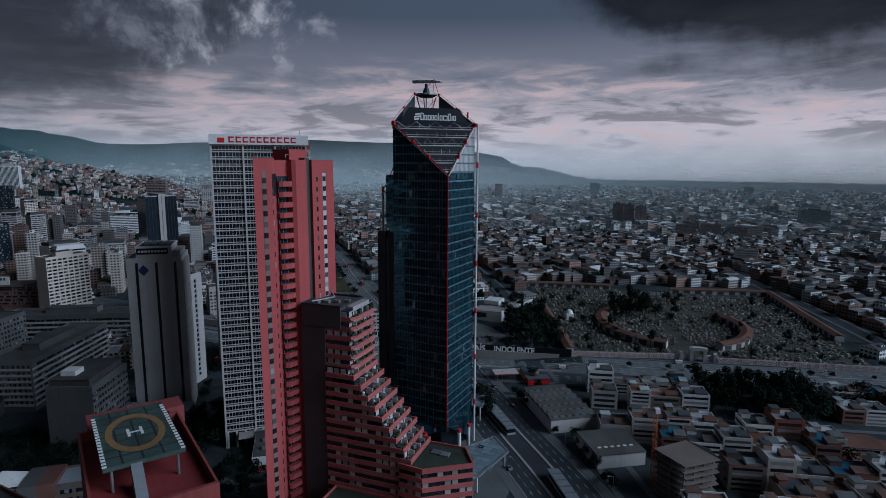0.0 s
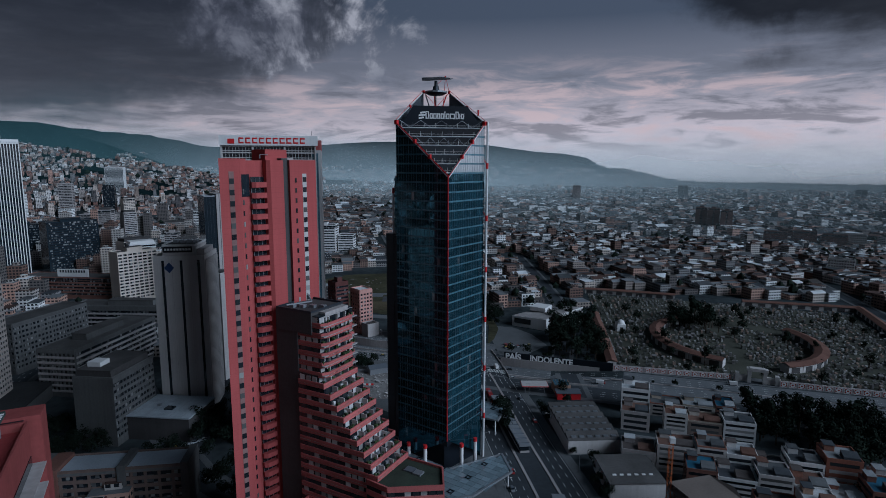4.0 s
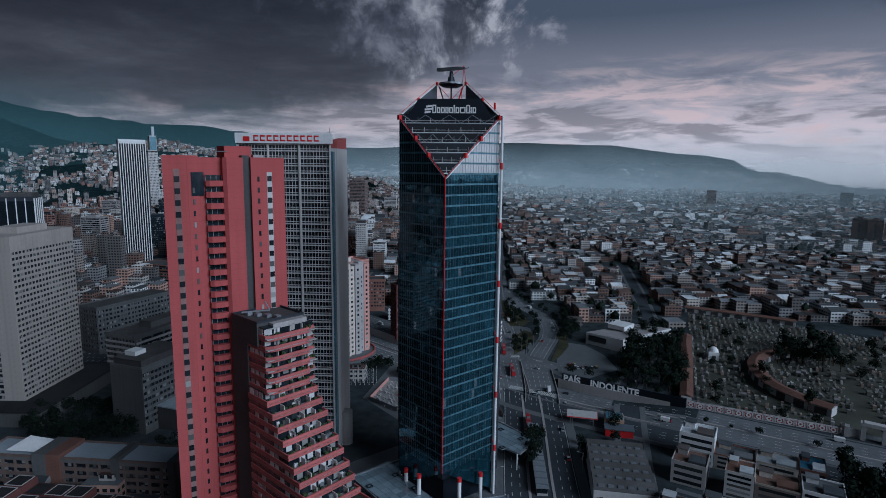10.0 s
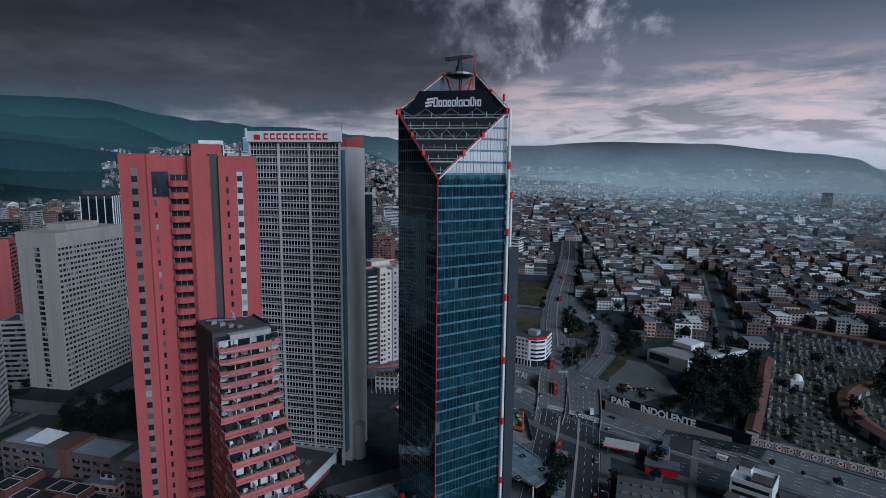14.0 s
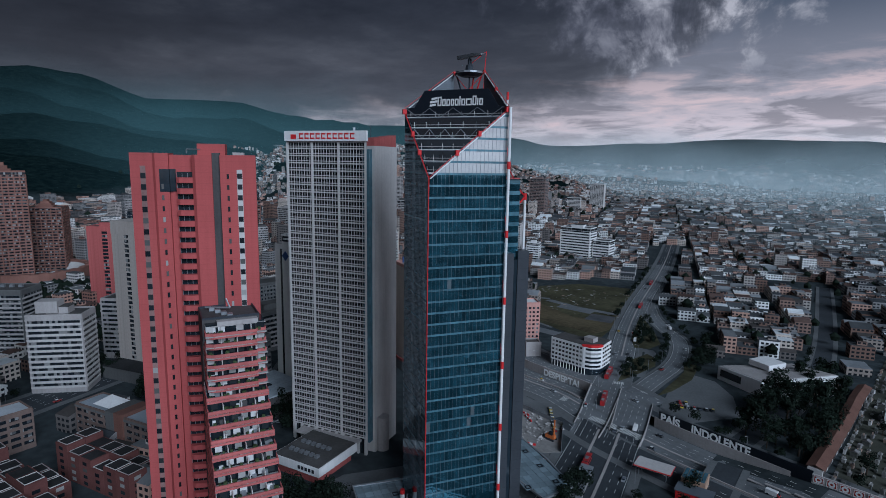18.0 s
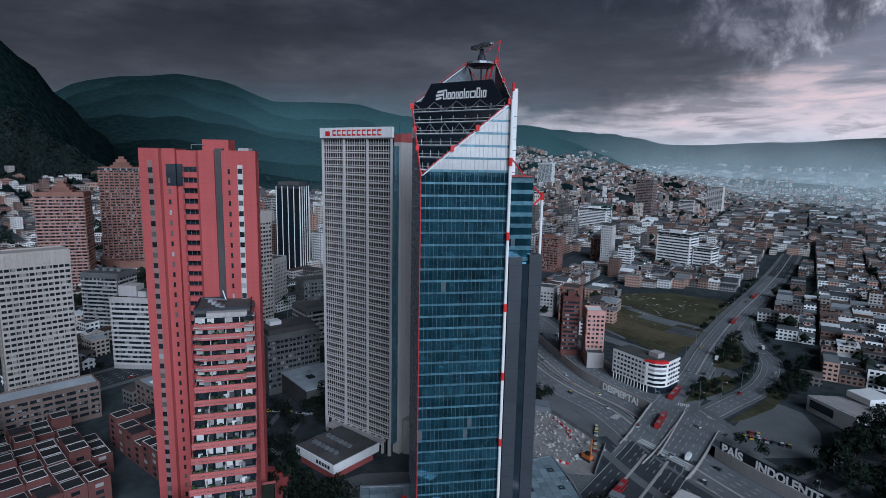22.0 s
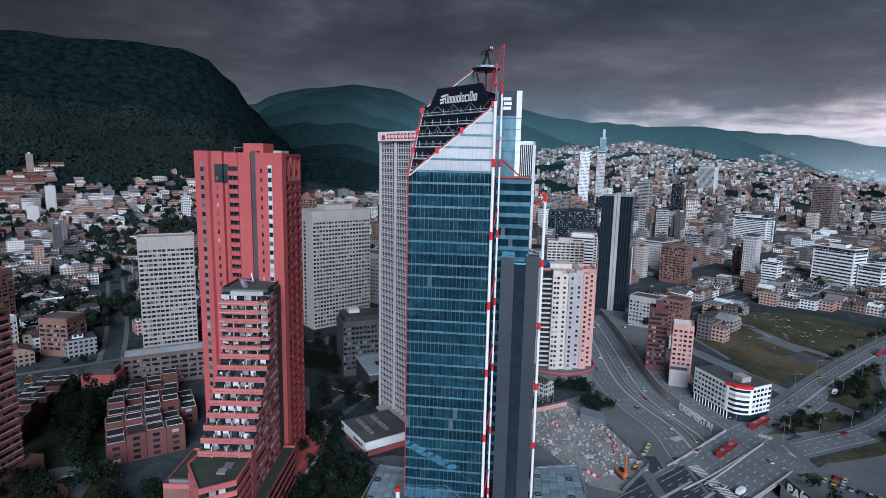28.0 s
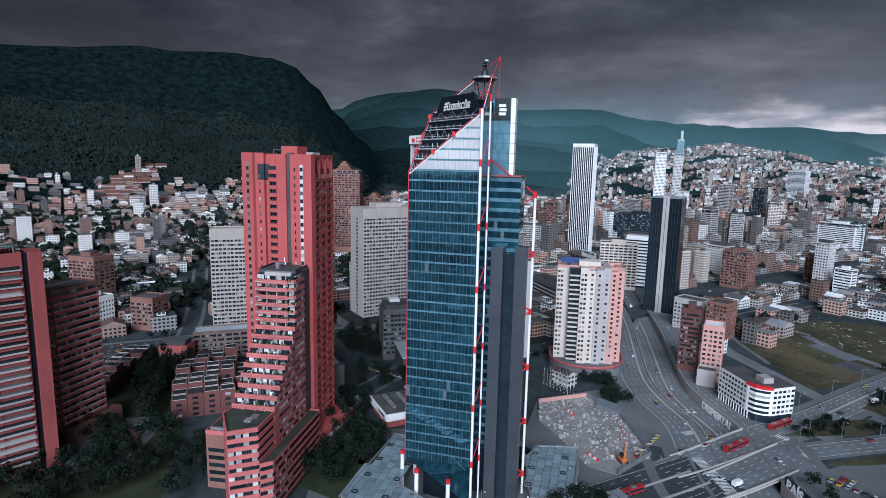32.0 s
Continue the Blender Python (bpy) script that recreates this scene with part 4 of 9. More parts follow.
    part("side_beam", MB().box(-1.3, 0.03, 3.2, 27, h - 1.8, h - 0.5), TOWER_BRICK, t).matrix_basis = flank
    part("podium", MB().box(w - 12, w + 4, -1.0, d + 4, 0, 12), TOWER_BRICK, t)
    part("podium_band", MB().box(w - 11, w + 4.3, 2, d + 2, 6.5, 8.3), PALE, t)


red_tower()


# ---- terraced brick flats stepping down from the tower ----
def terraces():
    # local x runs outwards down the steps, y across; the main body is 18.5 m wide
    t = thing("terraced_flats", pose(-27.5, 195.2, 0, 0, 0, -20), "red brick flats with planted terraces stepping down", "apartment block")
    fh, hw, xb = 3.37, 9.2, -11.0
    rnd = random.Random(5)
    pane = MB().box(0, 2.0, 0, 0.1, 0, 1.75).mesh("window_panel", FLAT_PANEL)

    flank_panels = MB()

    def row(p, q, z, rz, dens=0.86, joined=False):
        """Alternating panels and dark glass between two ends of a wall."""
        p, q = Vector(p), Vector(q)
        L = (q - p).length
        n = max(1, int(L // 2.5))
        for i in range(n):
            if rnd.random() < dens:
                c = p.lerp(q, (i + 0.1) / n)
                if joined:
                    m = pose(c.x, c.y, z, 0, 0, rz)
                    k0 = len(flank_panels.v)
                    flank_panels.v += [tuple(m @ v.co) for v in pane.vertices]
                    flank_panels.f += [tuple(k0 + v for v in pl.vertices) for pl in pane.polygons]
                else:
                    put(part("window_panel", pane, None, t), c.x, c.y, z, rz)

    def storey(x1, yl, yr, z, top=False):
        """One storey: slab, brick parapet all round, set-back glazing, dividers, planting."""
        part("floor_slab", MB().box(xb, x1, yl, yr, z - 0.3, z), CONCRETE, t)
        if top:
            # middle balcony proud of the two side bays
            part("parapet", MB().box(x1 - 0.4, x1, yl + 2.2, yr - 3.0, z - 0.85, z + 0.9), BRICK_BAND, t)
            part("parapet", MB().prism([(x1 - 1.7, yl), (x1 - 1.3, yl), (x1, yl + 2.2), (x1 - 0.4, yl + 2.2)], z - 0.85, z + 0.9), BRICK_BAND, t)
            part("parapet", MB().box(x1 - 1.5, x1 - 1.1, yr - 3.0, yr - 0.35, z - 0.85, z + 0.9), BRICK_BAND, t)
            put(part("window_panel", pane, None, t), x1 - 1.6, yr - 2.6, z + 0.9, 90)
            put(part("window_panel", pane, None, t), x1 - 2.0, yl + 0.3, z + 0.9, 90)
        else:
            part("parapet", MB().box(x1 - 0.4, x1, yl, yr, z - 0.95, z + 0.95), BRICK_BAND, t)
        for y in (yl, yr - 0.35):
            part("side_band", MB().box(xb, x1 - (1.7 if top else 0.4), y, y + 0.35, z - 0.85, z + 0.9), BRICK_BAND, t)
        depth = 2.4 if top else 2.8
        part("glazing", MB().box(xb + 0.1, x1 - depth, yl + 0.3, yr - 0.3, z, z + fh - 0.3), GLASS, t)
        row((xb + 0.5, yl + 0.2), (x1 - depth, yl + 0.2), z + 0.9, 0, joined=True)
        row((x1 - depth, yr - 0.2), (xb + 0.5, yr - 0.2), z + 0.9, 180, joined=True)
        row((x1 - depth + 0.05, yl + 0.8), (x1 - depth + 0.05, yr - 0.8), z + 0.55, 90, 0.9)
        for yy in (yl + 4.4, 0.4, yr - 4.6):
            part("divider", MB().box(x1 - depth, x1 - (1.5 if top else 0.5), yy, yy + 0.25, z, z + 2.2), PALE, t)
        pl = MB()
        for i in range(12 if not top else 7):
            cx, cy, s = x1 - rnd.uniform(0.7, 1.6), rnd.uniform(yl + 0.6, yr - 0.8), rnd.uniform(0.2, 0.55)
            pl.prism([(cx - s, cy - s * 0.7), (cx + s * 0.8, cy - s), (cx + s, cy + s * 0.8), (cx - s * 0.6, cy + s)], z + 0.5, z + 0.9 + s)
        part("planting", pl, PLANT, t, "potted plants and shrubs on the terrace", "stuff")
        if not top:
            for i in range(3):
                cy = rnd.uniform(yl + 1, yr - 2)
                part("patio_store", MB().box(x1 - 3.2, x1 - 2.2, cy, cy + rnd.uniform(0.8, 1.8), z, z + rnd.uniform(0.9, 2.0)), rnd.choice((METAL, WHITE, DARK)), t)

    for k in range(6):
        storey(0.4, -hw + 0.6, hw, 87.2 - k * fh, True)
    z, k = 87.2 - 6 * fh, 0
    while z > 5:
        storey(0.2 + 2.65 * min(k, 8), -hw, hw, z)
        z -= fh
        k += 1
    part("penthouse", MB().box(-20, -4.6, -9.0, 7.8, 84.0, 91.2), DARK, t, "dark rooftop plant storey")
    part("penthouse_rail", MB().rim([(-20, -9.0), (-4.6, -9.0), (-4.6, 7.8), (-20, 7.8)], 0.3, 91.2, 91.9), STEELDARK, t)
    part("roof_slab", MB().box(-4.6, -1.6, -7.5, hw, 89.5, 89.8), CONCRETE, t)
    part("roof_ledge", MB().box(-4.4, -1.9, -5, 7, 89.8, 91.0), CONCRETE, t)
    for i in range(4):
        part("roof_plant", MB().box(-17 + i * 3.2, -15 + i * 3.2, -6 + i * 1.5, -4.4 + i * 1.5, 91.2, 92.2), METAL, t)
    part("roof_pipe", MB().beam((-17, -7, 92.2), (-12, 0, 92.6), 0.3).beam((-12, 0, 92.6), (-13, -1, 95.5), 0.25), METAL, t)
    part("shaft", MB().box(-20.5, xb, -8.8, hw - 0.6, 0, 90.5), DARK, t, "dark brown brick stair shaft")
    part("flank_glazing", flank_panels, mat("flank_window", (0.02, 0.026, 0.032), 0.25, amt=0.25, spec=0.5, isl=0.2, tint=[(0.014, 0.018, 0.022), (0.46, 0.44, 0.43), (0.022, 0.026, 0.03), (0.26, 0.25, 0.24), (0.58, 0.56, 0.55), (0.03, 0.034, 0.036), (0.36, 0.34, 0.33)]), t, "rows of curtained and dark flank windows", "stuff")
    # chamfered wing at the foot of the steps, mossy roof
    oct_ = [(17, -9.6), (26, -10.6), (41, -0.5), (35.3, 9.15), (17, 9.15)]
    zt = 38.4
    part("wing_roof", MB().prism([(17.3, -9.2), (25.9, -10.2), (40.4, -0.4), (35.0, 8.75), (17.3, 8.75)], zt - 0.2, zt + 0.1), ROOFGREEN, t, "flat roof green with moss")
    part("roof_hatch", MB().box(28.0, 31.0, 1.0, 3.8, zt + 0.1, zt + 0.7), METAL, t)
    part("roof_light", MB().box(24.2, 27.6, 1.6, 4.6, zt + 0.1, zt + 0.5), ALU, t)
    part("wing_parapet", MB().rim(oct_, 0.45, zt - 0.9, zt + 0.9), BRICK_BAND, t)
    z = zt - 0.9 - fh + 1.7
    while z > 1:
        g = MB().prism([(17, -9.2), (25.9, -10.2), (40.4, -0.4), (35.0, 8.75), (17, 8.75)], z - 0.1, z + fh - 1.6)
        part("wing_glazing", g, GLASS, t)
        part("wing_wall", MB().rim(oct_, 0.5, z - 1.7, z), BRICK_BAND, t)
        for p, q in ((oct_[0], oct_[1]), (oct_[1], oct_[2]), (oct_[2], oct_[3])):
            d = Vector(q) - Vector(p)
            n = Vector((-d.y, d.x)).normalized() * 0.35
            row(Vector(p) + n, Vector(q) + n, z, math.degrees(math.atan2(d.y, d.x)), 0.8)
        z -= fh
    # long low wing beside the flank
    zt, wing = 23.5, [(xb - 4, 9.2), (35.2, 9.2), (32, 13.2), (xb - 4, 14.0)]
    part("wing_roof", MB().prism([(xb - 4, 9.4), (34.7, 9.4), (31.8, 12.8), (xb - 4, 13.6)], zt - 0.2, zt + 0.1), ROOFGREEN, t, "flat roof green with moss")
    part("wing_parapet", MB().rim(wing, 0.4, zt - 0.8, zt + 0.8), BRICK_BAND, t)
    z = zt - 0.8 - fh + 1.7
    while z > 1:
        part("wing_glazing", MB().prism([(xb - 4, 9.3), (34.8, 9.3), (31.8, 12.9), (xb - 3.7, 13.7)], z - 0.1, z + fh - 1.6), GLASS, t)
        part("wing_wall", MB().rim(wing, 0.5, z - 1.7, z), BRICK_BAND, t)
        for p, q in ((wing[1], wing[2]), (wing[2], wing[3])):
            d = Vector(q) - Vector(p)
            n = Vector((-d.y, d.x)).normalized() * 0.3
            row(Vector(p) + n, Vector(q) + n, z, math.degrees(math.atan2(d.y, d.x)), 0.8)
        z -= fh
    # lower mossy block on the other flank
    zt = 25.2
    part("wing_wall", MB().box(-8, 17, -24, -hw, 0, zt - 1), BROWN_BRICK, t)
    part("wing_parapet", MB().rim([(-8, -24), (17, -24), (17, -hw), (-8, -hw)], 0.4, zt - 1, zt + 0.8), BRICK_BAND, t)
    part("wing_roof", MB().box(-7.6, 16.6, -23.6, -hw - 0.4, zt - 1.2, zt), ROOFGREEN, t, "flat roof green with moss")
    for i in range(5):
        for (x0, x1, y0, y1) in ((-7, 16, -24.12, -23.9), (16.9, 17.12, -23, -10)):
            part("wing_glazing", MB().box(x0, x1, y0, y1, 3 + i * fh, 4.7 + i * fh), GLASS, t)
    part("skylight", MB().prism([(12.6, -22.5), (15.8, -22.5), (15.8, -11), (12.6, -11)], zt, [zt + 0.6, zt + 1.8, zt + 1.8, zt + 0.6]), METAL, t, "pale glazed skylight strip")


terraces()


# ---- the faceted blue glass tower ----
BX, BY, BA = 2.2, 248.6, 63.2
SHAFT = mat("dark_panel", (0.055, 0.06, 0.07), 0.4, 0.3, stain=0.1, amt=0.3, rnd=0.2)


def glass_tower():
    t = thing("glass_tower", pose(BX, BY, 0, 0, 0, BA), "faceted blue glass office tower with red and white steelwork", "office tower")
    s, zb, zc, zr = 28.0, 14.0, 135.2, 158.2
    fh = 3.92
    # inner floors so that the panes have depth behind them
    part("core", MB().box(0.5, s - 0.5, 0.5, s - 0.5, zb + 2, zc - 0.5), SIGN_BLACK, t)
    part("core_top", MB().prism([(0.6, s - 0.6), (s - 0.6, 0.6), (s - 0.6, s - 0.6)], zc - 0.5, zr + 1), SIGN_BLACK, t)
    k = 0
    z = zb + 5
    while z < zr - 0.5:
        top = min(z + fh, zr)
        for face in (0, 1):
            for nm, a, b, ma in (("glass_panel", z, z + fh * 0.82, GLASS_BLUE), ("spandrel_panel", z + fh * 0.82, top, GLASS_BAND)):
                b = min(b, top)
                if b <= a + 0.05:
                    continue
                lo = s * max(0.0, (a - zc) / (zr - zc))
                hi = s * max(0.0, (b - zc) / (zr - zc))
                q = 0.02 if nm == "glass_panel" else -0.06
                mb = MB()
                p = [(lo, a), (s, a), (s, b), (hi, b)]
                if face == 0:
                    mb.quad(*[(u, q, zz) for u, zz in p]).quad(*[(u, 0.4, zz) for u, zz in reversed(p)])
                else:
                    mb.quad(*[(q, u, zz) for u, zz in reversed(p)]).quad(*[(0.4, u, zz) for u, zz in p])
                # top panes of the front face carry the reflected sky in their colour
                part(nm, mb, SKY_SHEEN_GLASS if a > zc - 1.5 and face == 0 and nm == "glass_panel" else ma, t)
        z += fh
        k += 1
    # mullions
    for face in (0, 1):
        for i in range(1, 20):
            u = s * i / 20
            zt = min(zr, zc + (zr - zc) * u / s)
            mb = MB().box(u - 0.03, u + 0.03, -0.08, 0.0, zb + 5, zt) if face == 0 else MB().box(-0.08, 0.0, u - 0.03, u + 0.03, zb + 5, zt)
            part("mullion", mb, ALU, t)
    # foot of the shaft, cut back over the entrance
    part("foot_glazing", MB().quad((0.3, 0, zb + 5), (2, 0, zb + 4), (s, 0, 2), (s, 0, zb + 5)).quad((0, s, zb + 5), (0, s, 2), (0, 2, zb + 4), (0, 0.3, zb + 5)), GLASS_BLUE, t)
    part("foot_core", MB().prism([(6, 6), (s - 0.4, 3), (s - 0.4, s - 0.4), (3, s - 0.4)], 0, zb + 5), SIGN_BLACK, t)
    part("soffit", MB().prism([(0.2, 0.2), (s, 0.2), (s, s), (0.2, s)], zb + 4.4, zb + 4.9), STEELDARK, t)
    # back half
    part("rear_wall", MB().box(s - 0.2, s, 0.1, s, 0, zr), GLASS_BLUE, t)
    part("rear_wall", MB().box(0.1, s, s - 0.2, s, 0, zr), GLASS_BLUE, t)
    # terraces in the notch
    nlev = 6
    for i in range(nlev):
        za = zc + (zr - zc) * i / nlev
        zb2 = zc + (zr - zc) * (i + 1) / nlev
        ua, ub = s * (i + 0.55) / nlev, s * (i + 1.0) / nlev
        part("terrace_slab", MB().prism([(ua * 0.96, 0.15), (s - 1, 0.2), (s - 1, s - 1), (0.2, s - 1), (0.15, ua * 0.96)], za + 0.9, za + 1.25), ALU, t)
        part("terrace_edge", MB().beam((ua, 0.2, za + 1.2), (0.2, ua, za + 1.2), 0.3, 4), WHITE, t)
        part("terrace_rail", MB().beam((ua, 0.2, za + 2.3), (0.2, ua, za + 2.3), 0.09, 4), PALE, t)
        part("terrace_glazing", MB().prism([(ub, 0.4), (ub + 0.5, 0.4), (0.4, ub + 0.5), (0.4, ub)], za + 1.2, zb2 + 0.9), GLASS, t)
        nn = 3 + i
        for j in range(nn):
            f = (j + 0.5) / nn
            part("balcony_post", MB().box(ub * f - 0.05, ub * f + 0.05, ub * (1 - f) - 0.05, ub * (1 - f) + 0.05, za + 1.2, za + 3.4), WHITE if (j * 7 + i) % 3 else METAL, t)
        if i in (3, 5):
            zz = MB()
            for j in range(8):
                f0, f1 = j / 8, (j + 1) / 8
                lo, hi = za + 1.4, zb2 + 0.6
                zz.beam((ua * f0, ua * (1 - f0), lo if j % 2 else hi), (ua * f1, ua * (1 - f1), hi if j % 2 else lo), 0.1, 4)
            part("truss", zz, METAL, t)
    # red V and the red corner line
    part("corner_bar", MB().box(-0.25, 0.0, -0.08, 0.5, zb + 5, zc), RED, t, "red steel corner bar")
    for a, b in (((0, -0.3, zc), (s, -0.3, zr)), ((-0.3, 0, zc), (-0.3, s, zr))):
        front = a[1] < 0
        part("edge_bar", MB().beam(a, b, 0.12 if front else 0.2, 6), RED, t)
        part("edge_cap", MB().beam(Vector(a) + Vector((0.3, 0.3, -0.6)), Vector(b) + Vector((0.3, 0.3, -0.6)), 0.2, 5), WHITE, t)
        for f in (0.34, 0.62, 0.98):
            p = Vector(a).lerp(Vector(b), f)
            r = 0.55 if f < 0.9 else 0.7
            part("joint_node", MB().box(p.x - r, p.x + r, p.y - r, p.y + r, p.z - 0.8, p.z + 1.0), RED, t)
    # sign panel
    bl, br, tl, tr = (1.2, 26.9, 156.0), (26.9, 1.2, 156.0), (5.8, 23.0, 165.2), (23.0, 5.8, 165.2)
    n = Vector((-0.707, -0.707, 0.15)) * -0.6
    sp = MB().quad(br, tr, tl, bl).quad(*[tuple(Vector(p) + n) for p in (bl, tl, tr, br)])
    for p, q in ((bl, br), (br, tr), (tr, tl), (tl, bl)):
        sp.quad(p, q, tuple(Vector(q) + n), tuple(Vector(p) + n))
    panel = part("sign_panel", sp, SIGN_BLACK, t, "black trapezoid sign panel")
    o, ex = Vector(((bl[0] + br[0]) / 2, (bl[1] + br[1]) / 2, 156.0)), (Vector(br) - Vector(bl)).normalized()
    up = (Vector(tl) + Vector(tr)) / 2 - o
    out = ex.cross(up).normalized() * 0.12

    def sign_quad(mb, u0, u1, v0, v1, skew=0.0):
        def P(u, v):
            return tuple(o + ex * (u + skew * v) + up * (v / 9.35) + out)
        mb.quad(P(u0, v0), P(u1, v0), P(u1, v1), P(u0, v1))

    for i, (wd, sh) in enumerate(((2.3, 0.0), (2.9, -0.1), (2.3, 0.35))):
        lg = MB()
        for c in range(3):
            u0 = -10.2 + sh + wd * c / 3
            sign_quad(lg, u0, u0 + wd / 3 + 0.02, 3.6 + i * 1.15 + c * 0.12, 4.35 + i * 1.15 + c * 0.12, 0.1)
        part("emblem_bar", lg, WHITE, panel)
    widths = [1.5, 1.3, 1.4, 1.2, 1.4, 0.5, 1.4, 2.1, 1.4, 0.5, 1.3]
    u = -6.8
    for i, wd in enumerate(widths):
        hgt = 3.3 if i in (0, 5, 8) else 2.4
        lg = MB()
        wd *= 1.05
        if wd < 0.7:
            sign_quad(lg, u, u + 0.45, 3.7, 3.7 + hgt)
        else:
            for v0, v1 in ((3.7, 4.2), (3.7 + hgt - 0.5, 3.7 + hgt)):
                sign_quad(lg, u, u + wd, v0, v1)
            sign_quad(lg, u, u + 0.45, 3.7, 3.7 + hgt)
            sign_quad(lg, u + wd - 0.42, u + wd, 3.7, 3.7 + hgt)
        part("sign_bar", lg, WHITE, panel)
        u += wd + 0.25
    # lattice crown
    ap1, ap2 = (27.2, 18.8, 172.4), (18.8, 27.2, 172.4)
    for a, b in (((s, 0, zr), ap1), ((0, s, zr), ap2)):
        part("crown_bar", MB().beam(a, b, 0.16, 6), WHITE, t)
        part("crown_bar", MB().beam(Vector(a) + Vector((0, 0, 1.0)), Vector(b) + Vector((0, 0, 1.0)), 0.1, 5), RED, t)
        base = (Vector(a) * 0.45 + Vector(b) * 0.55)
        low = Vector((b[0], b[1], 163.0))
        part("crown_glass", MB().quad(a, (base.x, base.y, zr + 1), tuple(low), b).quad(b, tuple(low), (base.x, base.y, zr + 1), a), ALU, t, "grey glazed fin")
        for f in (0.5, 1.0):
            p = Vector(a).lerp(Vector(b), f)
            part("joint_node", MB().box(p.x - 0.42, p.x + 0.42, p.y - 0.42, p.y + 0.42, p.z - 0.5, p.z + 0.8), RED, t)
    part("crown_roof", MB().prism([(6, 23), (23, 6), (27, 16), (27, 27), (16, 27)], 158, 163), SIGN_BLACK, t)
    part("platform", MB().beam((23.3, 23.5, 171.2), (23.3, 23.5, 172.2), 3.2, 14, r2=5.2), STEELDARK, t, "dark round lookout platform")
    part("platform_rail", MB().beam((23.3, 23.5, 172.2), (23.3, 23.5, 172.9), 5.2, 14), METAL, t)
    for dx, dy in ((4, -4.5), (-4.5, 4), (3.6, 3.6), (0, 0)):
        part("platform_leg", MB().beam((23.3 + dx * 0.3, 23.5 + dy * 0.3, 162), (23.3 + dx * 0.8, 23.5 + dy * 0.8, 171.3), 0.28, 5), RED if dx > 0 else STEELDARK, t)
    for a, b in (((27.2, 18.8, 172.4), (20, 24, 163)), ((18.8, 27.2, 172.4), (24, 20, 163)), (ap1, (29.5, 22.5, 180.5)), ((29.5, 22.5, 180.5), (29.0, 24, 162)), ((29.5, 22.5, 180.5), (24.0, 23.5, 176))):
        part("crown_brace", MB().beam(a, b, 0.12, 5), RED, t)
    part("radar_mast", MB().beam((23.3, 23.5, 172.2), (23.3, 23.5, 177.6), 1.0, 8, r2=0.7).beam((23.3, 23.5, 173.2), (23.3, 23.5, 175.4), 1.7, 10, r2=1.2), STEELDARK, t)
    # the bar lies along (0.98, -0.19) in the plan
    a = math.atan2(-0.19, 0.98) - radians(BA)
    dv = Vector((math.cos(a), math.sin(a), 0))
    c = Vector((23.3, 23.5, 178.0))
    bar = MB()
    sd = Vector((-dv.y, dv.x, 0))
    pts = []
    for f, hh, wd in ((-6.6, 1.3, 0.9), (-3.5, 1.2, 1.1), (3.5, 1.1, 1.0), (7.0, 0.6, 0.6)):
        pts.append((f, hh, wd))
    for (f0, h0, w0), (f1, h1, w1) in zip(pts, pts[1:]):
        p0, p1 = c + dv * f0, c + dv * f1
        r0 = [p0 + sd * w0, p0 - sd * w0, p0 - sd * w0 + Vector((0, 0, h0)), p0 + sd * w0 + Vector((0, 0, h0))]
        r1 = [p1 + sd * w1, p1 - sd * w1, p1 - sd * w1 + Vector((0, 0, h1)), p1 + sd * w1 + Vector((0, 0, h1))]
        for i in range(4):
            j = (i + 1) % 4
            bar.quad(tuple(r0[i]), tuple(r1[i]), tuple(r1[j]), tuple(r0[j]))
        bar.quad(*map(tuple, r0)).quad(*map(tuple, reversed(r1)))
    bar.beam(tuple(c + dv * 7), tuple(c + dv * 8.2 + Vector((0, 0, 0.5))), 0.12, 4)
    part("radar_bar", bar, METAL, t, "grey horizontal crane-like antenna bar")
    # side blocks, mirrored about the diagonal
    for flip in (False, True):
        def F(p):
            return (p[1], p[0], *p[2:]) if flip else tuple(p)

        def bx(x0, x1, y0, y1, z0, z1):
            return MB().box(y0, y1, x0, x1, z0, z1) if flip else MB().box(x0, x1, y0, y1, z0, z1)

        part("side_block", bx(28.2, 40.6, 14.1, 26, 0, 134.2), SIGN_BLACK, t)
        zz = 20.0
        while zz < 133:
            part("glass_panel", bx(28.6, 40.8, 13.9, 26.2, zz, zz + 2.5), GLASS_BLUE, t)
            part("spandrel_panel", bx(28.6, 40.9, 13.8, 26.3, zz + 2.5, min(zz + fh, 134.2)), GLASS_BAND, t)
            zz += fh
        part("block_roof", bx(28.5, 40.7, 14.0, 26, 134.2, 134.6), RED_BRICK, t)
        for y0, x0 in ((7.4, 31.4), (11.8, 40.0)):
            part("lift_shaft", bx(x0, x0 + 4.6, y0, 16, 0, 107.2), SHAFT, t, "dark grey clad lift shaft")
            for q in range(25):
                part("shaft_joint", bx(x0 - 0.03, x0 + 4.63, y0 - 0.03, 15.9, 6 + q * 4.1, 6.12 + q * 4.1), STEELDARK, t)
        part("lift_glazing", bx(36.0, 40.0, 12.2, 16, 0, 104), GLASS, t)
        part("rear_slab", bx(27.6, 34.6, 22, 27, 100, 164.6), GLASS_BAND, t)
        part("rear_slab_edge", bx(34.6, 36.4, 22, 26.6, 100, 164.6), WHITE, t, "white end wall of the rear slab")
        part("rear_sign", bx(28.0, 34.4, 21.85, 22, 156, 164.6), SIGN_BLACK, t)
